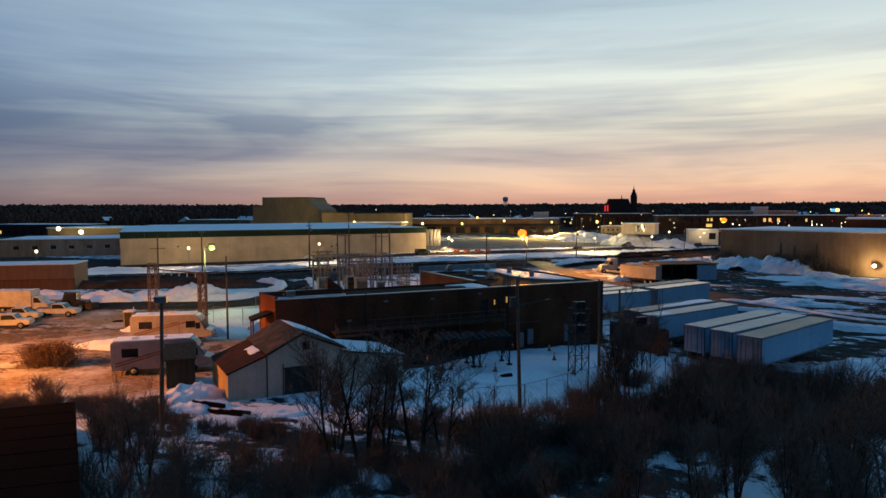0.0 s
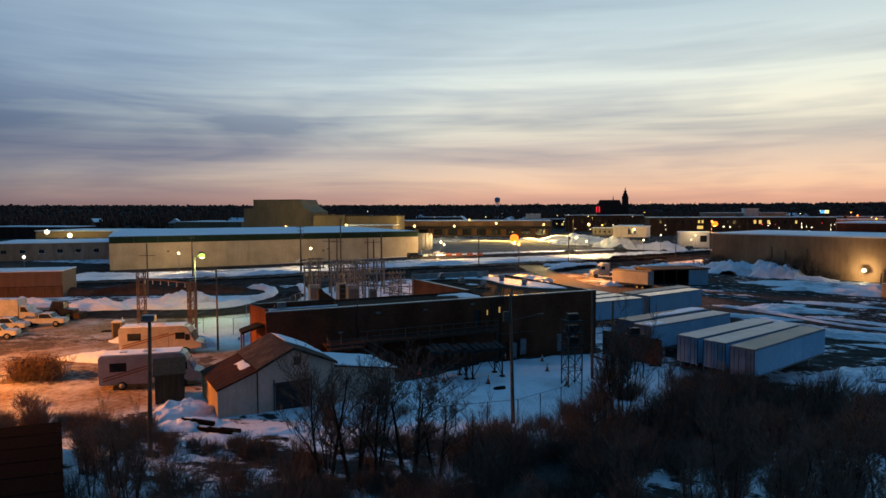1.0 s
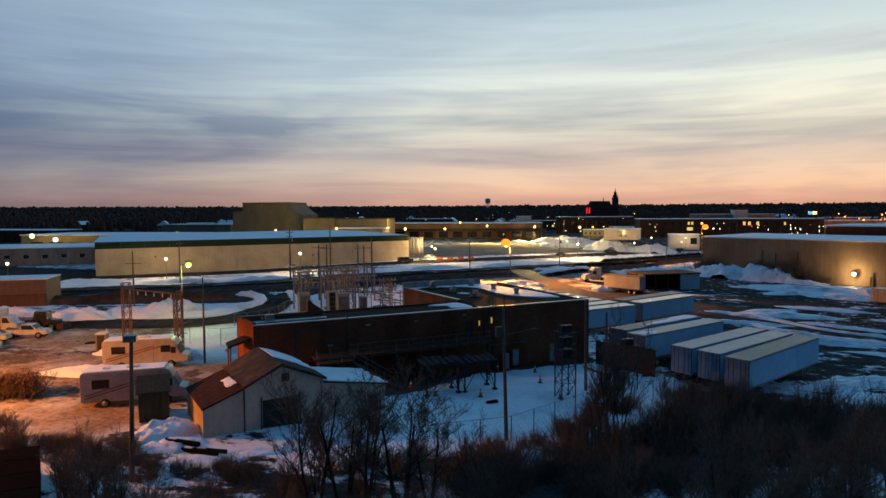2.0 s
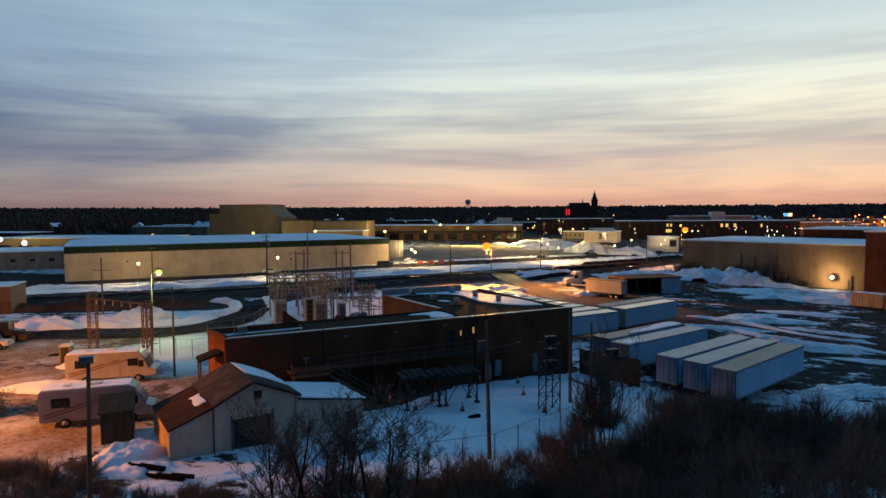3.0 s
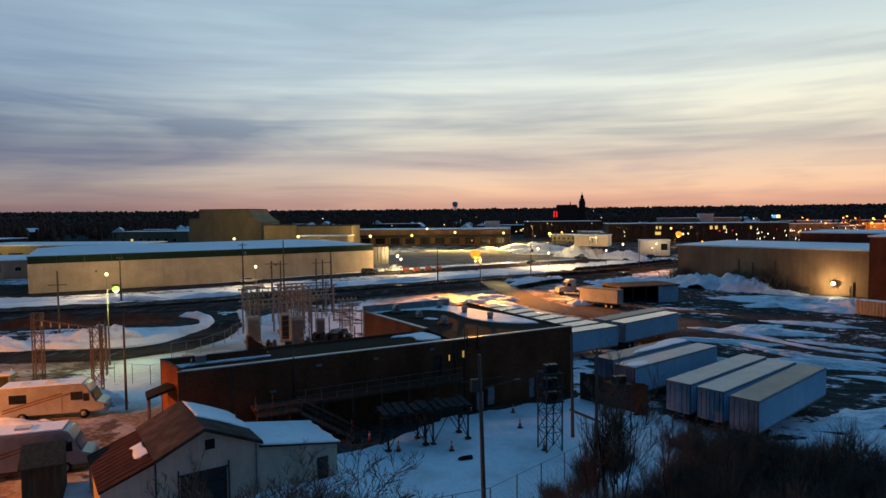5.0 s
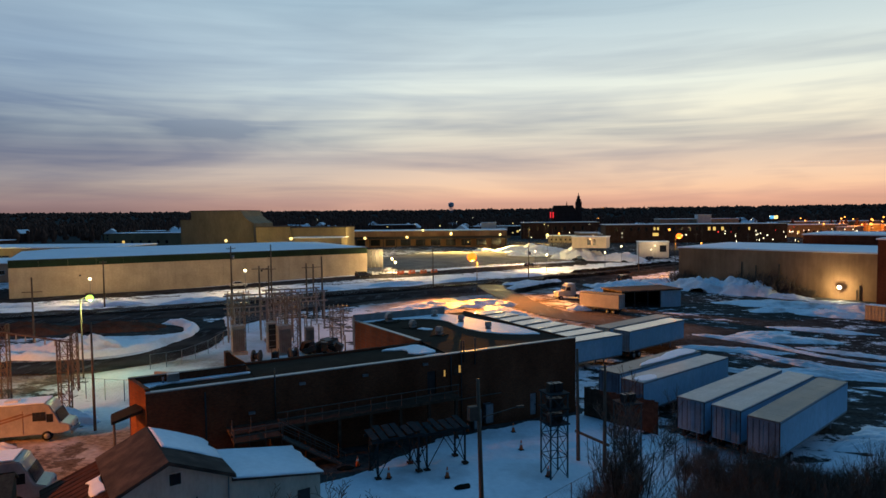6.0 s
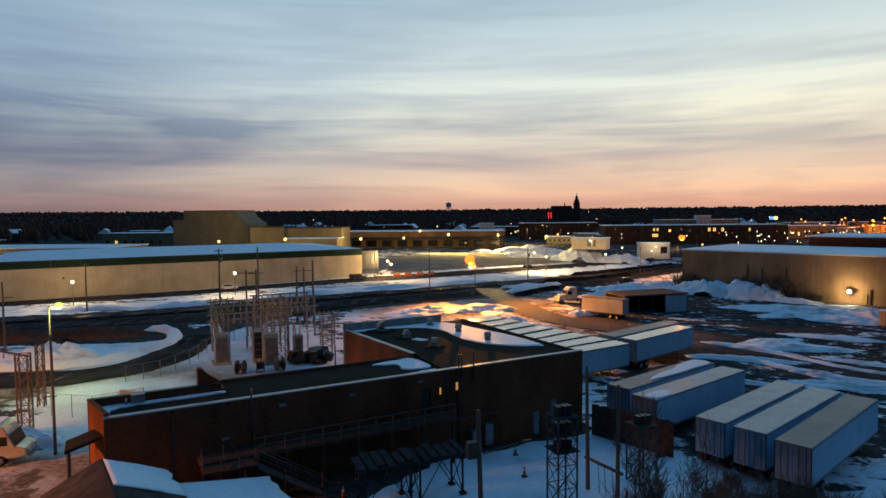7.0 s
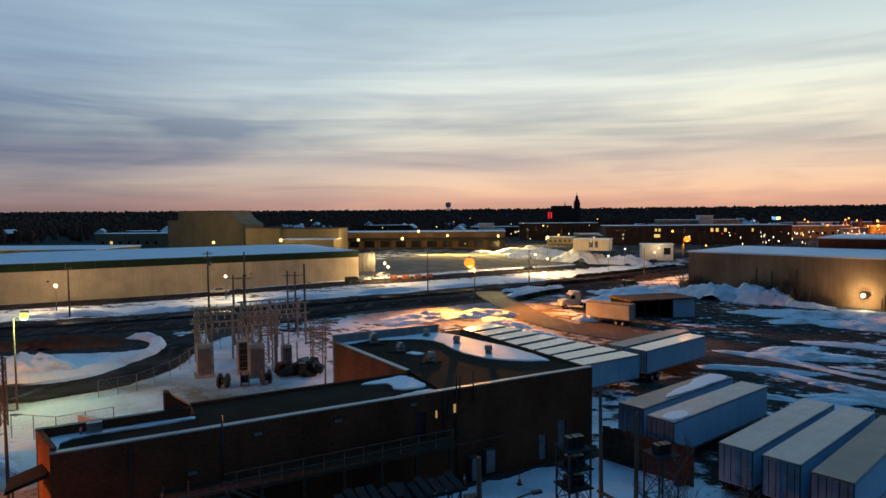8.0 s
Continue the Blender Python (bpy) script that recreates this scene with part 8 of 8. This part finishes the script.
def thicket(rows):
    verts, faces, base = [], [], 0
    for x, y, k, s in rows:
        me = SHRUBS[k]
        co = np.empty(len(me.vertices) * 3)
        me.vertices.foreach_get("co", co)
        a = radians((x * 71 + y * 37) % 360)
        rot = np.array(((math.cos(a), math.sin(a), 0), (-math.sin(a), math.cos(a), 0), (0, 0, 0.9))) * s
        verts.append(co.reshape(-1, 3) @ rot + (x, y, ground(x, y)))
        faces += [tuple(base + v for v in p.vertices) for p in me.polygons]
        base += len(me.vertices)
    me = bpy.data.meshes.new("thicket")
    me.from_pydata(np.concatenate(verts).tolist(), [], faces)
    me.materials.append(TWIG)
    tagged(new("thicket", me), "dense dark tangle of bare winter brush on the bank", "brush", kind="stuff")


thicket(bank[185:])
for x, y, k, s in [(-19, 35.5, 1, 1), (-17, 37.5, 3, 1.2), (-15, 38.8, 0, 0.9), (-12.5, 40.4, 1, 1), (-21.5, 33.2, 0, 1), (-24, 32, 1, 1.2), (-26.5, 33.6, 0, 1.1), (-28.5, 35.4, 2, 0.9), (-30, 37.4, 1, 1.1), (-38, 41.5, 0, 1),
                   (-41, 44, 1, 1), (-36, 39.5, 2, 0.8), (-17, 33, 1, 1.2), (-13, 33.6, 0, 1), (-10, 38.7, 2, 0.8), (-8, 41, 1, 1.0), (-5, 43, 1, 1.0), (-2.6, 45, 0, 0.9), (0.6, 48, 1, 0.9), (3.6, 51.5, 0, 1.0), (6.6, 55, 2, 0.9),
                   # tall ones round x -42 are added out of view to block the yard lamp
                   (-15.5, 45.8, 0, 0.8), (-13.2, 47.2, 2, 0.8), (-11.6, 48.6, 0, 0.9), (-10.2, 49.4, 1, 0.9), (-28, 31, 1, 1), (-31, 33, 0, 1.1), (-20, 30, 1, 1.1), (-16, 30.5, 1, 1.0), (-40.5, 31, 2, 1.5), (-42, 34, 2, 1.5), (-41.5, 36.5, 2, 1.4), (-44, 32.5, 2, 1.5), (-39.8, 28.5, 2, 1.4), (-43.6, 29.6, 2, 1.5), (-46, 34.6, 2, 1.4), (-29, 29, 0, 1.2), (-27, 27.6, 1, 1.3), (-25, 29.4, 0, 1.1), (-23, 27.4, 1, 1.3), (-21, 26.6, 0, 1.2), (-18.6, 28, 1, 1.3), (-18, 26, 0, 1.2), (-15.6, 27.2, 1, 1.3), (-14, 29.4, 0, 1.2), (-12, 28, 1, 1.3), (-11, 30.6, 0, 1.1), (-9, 29, 1, 1.2), (-12.6, 31.8, 1, 1.1), (-30, 30.6, 2, 0.8), (-26.6, 30.6, 2, 0.9), (-24, 34.2, 2, 0.8), (-19, 32, 1, 1.1), (-21.8, 28.6, 2, 0.8), (-16.6, 33.6, 1, 1.0), (-14.6, 35.4, 0, 0.9), (15.4, 60.6, 2, 1.1), (17.0, 61.6, 0, 1.5), (18.6, 62.6, 2, 1.2), (20.2, 63.0, 0, 1.6), (21.6, 63.6, 2, 1.1), (19.4, 61.0, 1, 1.7), (22.8, 62.4, 0, 1.4), (16.4, 63.4, 0, 1.3)]:
    shrub(x, y, k, s, "bare shrub on the snow by the fence, a few added for shade")
RUSSET = (-46.3, 51.0)
for x, y, s in [(RUSSET[0] - 1.0, RUSSET[1], 1.0), (RUSSET[0] + 0.9, RUSSET[1] + 0.3, 1.05)]:
    ob = shrub(x, y, 5, s, "russet-leaved shrub in the orange-lit yard")
    bm = bmesh.new()
    for _ in range(1500):
        c = Vector((rng.gauss(0, 0.75), rng.gauss(0, 0.75), 0.2 + 2.2 * rng.betavariate(2, 2)))
        n = Vector((rng.uniform(-1, 1), rng.uniform(-1, 1), rng.uniform(-1, 1))).normalized()
        t = n.orthogonal().normalized() * 0.09
        b2 = n.cross(t)
        bm.faces.new([bm.verts.new(c + q) for q in (t, b2 * 0.6, -t, -b2 * 0.6)])
    part("leaves", bm, DRY_LEAF, ob, "dry russet leaves")

for a, s in ((1.5, 2.0), (3.2, 1.6), (17.5, 2.2), (21.0, 1.6), (23.2, 2.4), (25.6, 2.2), (27.4, 1.5), (30.5, 1.2), (33.0, 0.9)):
    hx, hy = local(RW, -41.5, a, -1.4)
    shrub(hx, hy, 4, s, "bare dark bush against the brown hall")
for x, y, s in ((15.5, 59.5, 1.0), (17.2, 60.6, 1.15), (18.8, 61.4, 1.1), (20.4, 61.6, 1.2), (22.0, 61.8, 1.1), (23.6, 62.4, 1.0), (19.6, 59.6, 1.2), (17.8, 58.4, 1.1), (21.6, 60.0, 1.1), (24.4, 60.8, 0.9), (14.0, 58.0, 1.0), (25.8, 62.6, 0.8)):
    shrub(x, y, 5, s, "dense bare bush in front of the parked trailers")
rng = random.Random(83)
for a, b in zip(FENCE[:-1], FENCE[1:]):
    for k in range(3):
        t = rng.random()
        x, y = a[0] + (b[0] - a[0]) * t + rng.uniform(-0.2, 1.6), a[1] + (b[1] - a[1]) * t - rng.uniform(0.4, 2.2)
        shrub(x, y, 5, rng.uniform(0.4, 0.7), "dense low brush along the chain-link fence")
for k in range(18):
    shrub(rng.uniform(-28, -13), rng.uniform(36.2, 39.4), 5, rng.uniform(0.35, 0.55), "low dark brush below the shed")
for k in range(16):
    shrub(rng.uniform(-14, -3), rng.uniform(31.5, 35.5), 5, rng.uniform(0.45, 0.7), "low dark brush at the foot of the bank")
for k in range(18):
    shrub(rng.uniform(-40, -27), rng.uniform(37.5, 41.5), 5, rng.uniform(0.35, 0.6), "low brown brush at the edge of the yard")
# reeds and brush inside the bank beside the lower road
for i in range(26):
    x, y = rng.uniform(-100, -54), 0
    y = 110.5 + 0.28 * (x + 75) + rng.uniform(-4.5, 5)
    ob = shrub(x, y, rng.choice((1, 3, 3)), rng.uniform(0.5, 1.0), "low russet brush on the road bank")


# ---- houses and woods beyond ----
def house(x, y, rz, w, d, h, wall, label):
    o = thing("house", label, "house", x, y, rz, "houses of the town", z=max(0.0, 30 * float(smooth((math.hypot(x, y) - 1500) / 1300))))
    box_part("wall", o, wall, 0, w, 0, d, 0, h)
    bm = bmesh.new()
    bm_prism(bm, [(-0.4, h), (w / 2, h + w * 0.38), (w + 0.4, h)], -0.4, d + 0.4)
    part("roof", bm, ROOF_SNOW, o, "snow-covered gable roof")
    box_part("chimney", o, BRICK_FAR, w * 0.3, w * 0.3 + 0.8, d * 0.5, d * 0.5 + 0.8, h, h + w * 0.38 + 1.2)
    for k in range(2):
        for z in (1.2, 4.0):
            if z + 1.4 < h:
                box_part("window", o, GLASS_DARK, w * (0.2 + 0.45 * k), w * (0.2 + 0.45 * k) + 1.1, -0.05, -0.003, z, z + 1.4)
    return o


rng = random.Random(31)
HOUSE_N = 46
for i in range(HOUSE_N):
    hx, hy = rng.uniform(-420, 330), rng.uniform(480, 860)
    if abs(hx - 95) < 40 and hy > 600:
        hx -= 120
    if 60 < hx < 200 and hy < 560:
        hy += 150
    house(hx, hy, rng.choice((0, 90, 20, -15)), rng.uniform(8, 13), rng.uniform(9, 16), rng.uniform(5, 8), rng.choice((WALL_WHITE, WALL_GREY, WALL_TAN, WALL_OCHRE, BRICK_FAR)),
          "small town house with a snow-covered gable roof")
for x, y, L in [(-330, 330, 60), (-260, 420, 50), (-180, 470, 70), (-90, 440, 40), (210, 520, 60), (260, 600, 80), (150, 640, 60), (300, 420, 50), (-20, 600, 50), (-330, 560, 60), (360, 520, 60), (-120, 620, 40)]:
    flat_hall("town_block", "low flat-roofed town block under snow", x, y, rng.uniform(-6, 6), L, 22, rng.uniform(7, 12), rng.choice((WALL_GREY, BRICK_FAR, WALL_TAN)), 0,
              windows=[(3 + 6 * k, 5 + 6 * k, 3, 5, GLASS_DARK if (k * 7 + int(x)) % 11 else G_WINDOW) for k in range(int(L / 6) - 1)])


def far_woods():
    """Leafless woods on the low hills: thousands of ragged clumps."""
    rng = np.random.default_rng(9)
    verts, faces = [], []

    def clump(x, y, z, r, h):
        base = len(verts)
        n = 6
        for lev, (rr, hh) in enumerate(((0.75, 0.0), (1.0, 0.45), (0.62, 0.82))):
            for k in range(n):
                a = 2 * math.pi * (k + 0.5 * lev) / n
                q = rr * r * rng.uniform(0.45, 1.4)
                verts.append((x + q * math.cos(a), y + q * math.sin(a), z + h * (hh + rng.uniform(-0.07, 0.1))))
        verts.append((x + rng.uniform(-0.5, 0.5) * r, y, z + h * rng.uniform(0.9, 1.3)))
        for lev in range(2):
            for k in range(n):
                a, b = base + lev * n + k, base + lev * n + (k + 1) % n
                faces.append((a, b, b + n, a + n))
        for k in range(n):
            faces.append((base + 2 * n + k, base + 2 * n + (k + 1) % n, base + 3 * n))

    def hill(r):
        return 30 * float(smooth((r - 1500) / 1300))

    for lo, hi, n, size in ((620, 1000, 1900, 2.4), (1000, 1700, 3600, 3.8), (1700, 2500, 3600, 6), (2500, 3000, 3000, 9)):
        for _ in range(n):
            r, a = rng.uniform(lo, hi), rng.uniform(-0.95, 0.95)
            x, y = r * math.sin(a), r * math.cos(a)
            if lo < 1000 and 55 < x < 140 and 560 < y < 910:
                continue
            s = size * rng.uniform(0.6, 1.3)
            top = rng.uniform(7, 13) * (1.15 if rng.random() < 0.06 else 1)
            clump(x, y, hill(r) - 0.5, s, top)
    for _ in range(900):
        r, a = rng.uniform(900, 2900), rng.uniform(0.95, 2 * math.pi - 0.95)
        clump(r * math.sin(a), r * math.cos(a), hill(r) - 0.5, 16, rng.uniform(8, 13))
    me = bpy.data.meshes.new("far_woods")
    me.from_pydata(verts, [], faces)
    me.materials.append(WOODS)
    tagged(new("far_woods", me), "dark leafless woods on low hills along the horizon", "woods", kind="stuff")


far_woods()
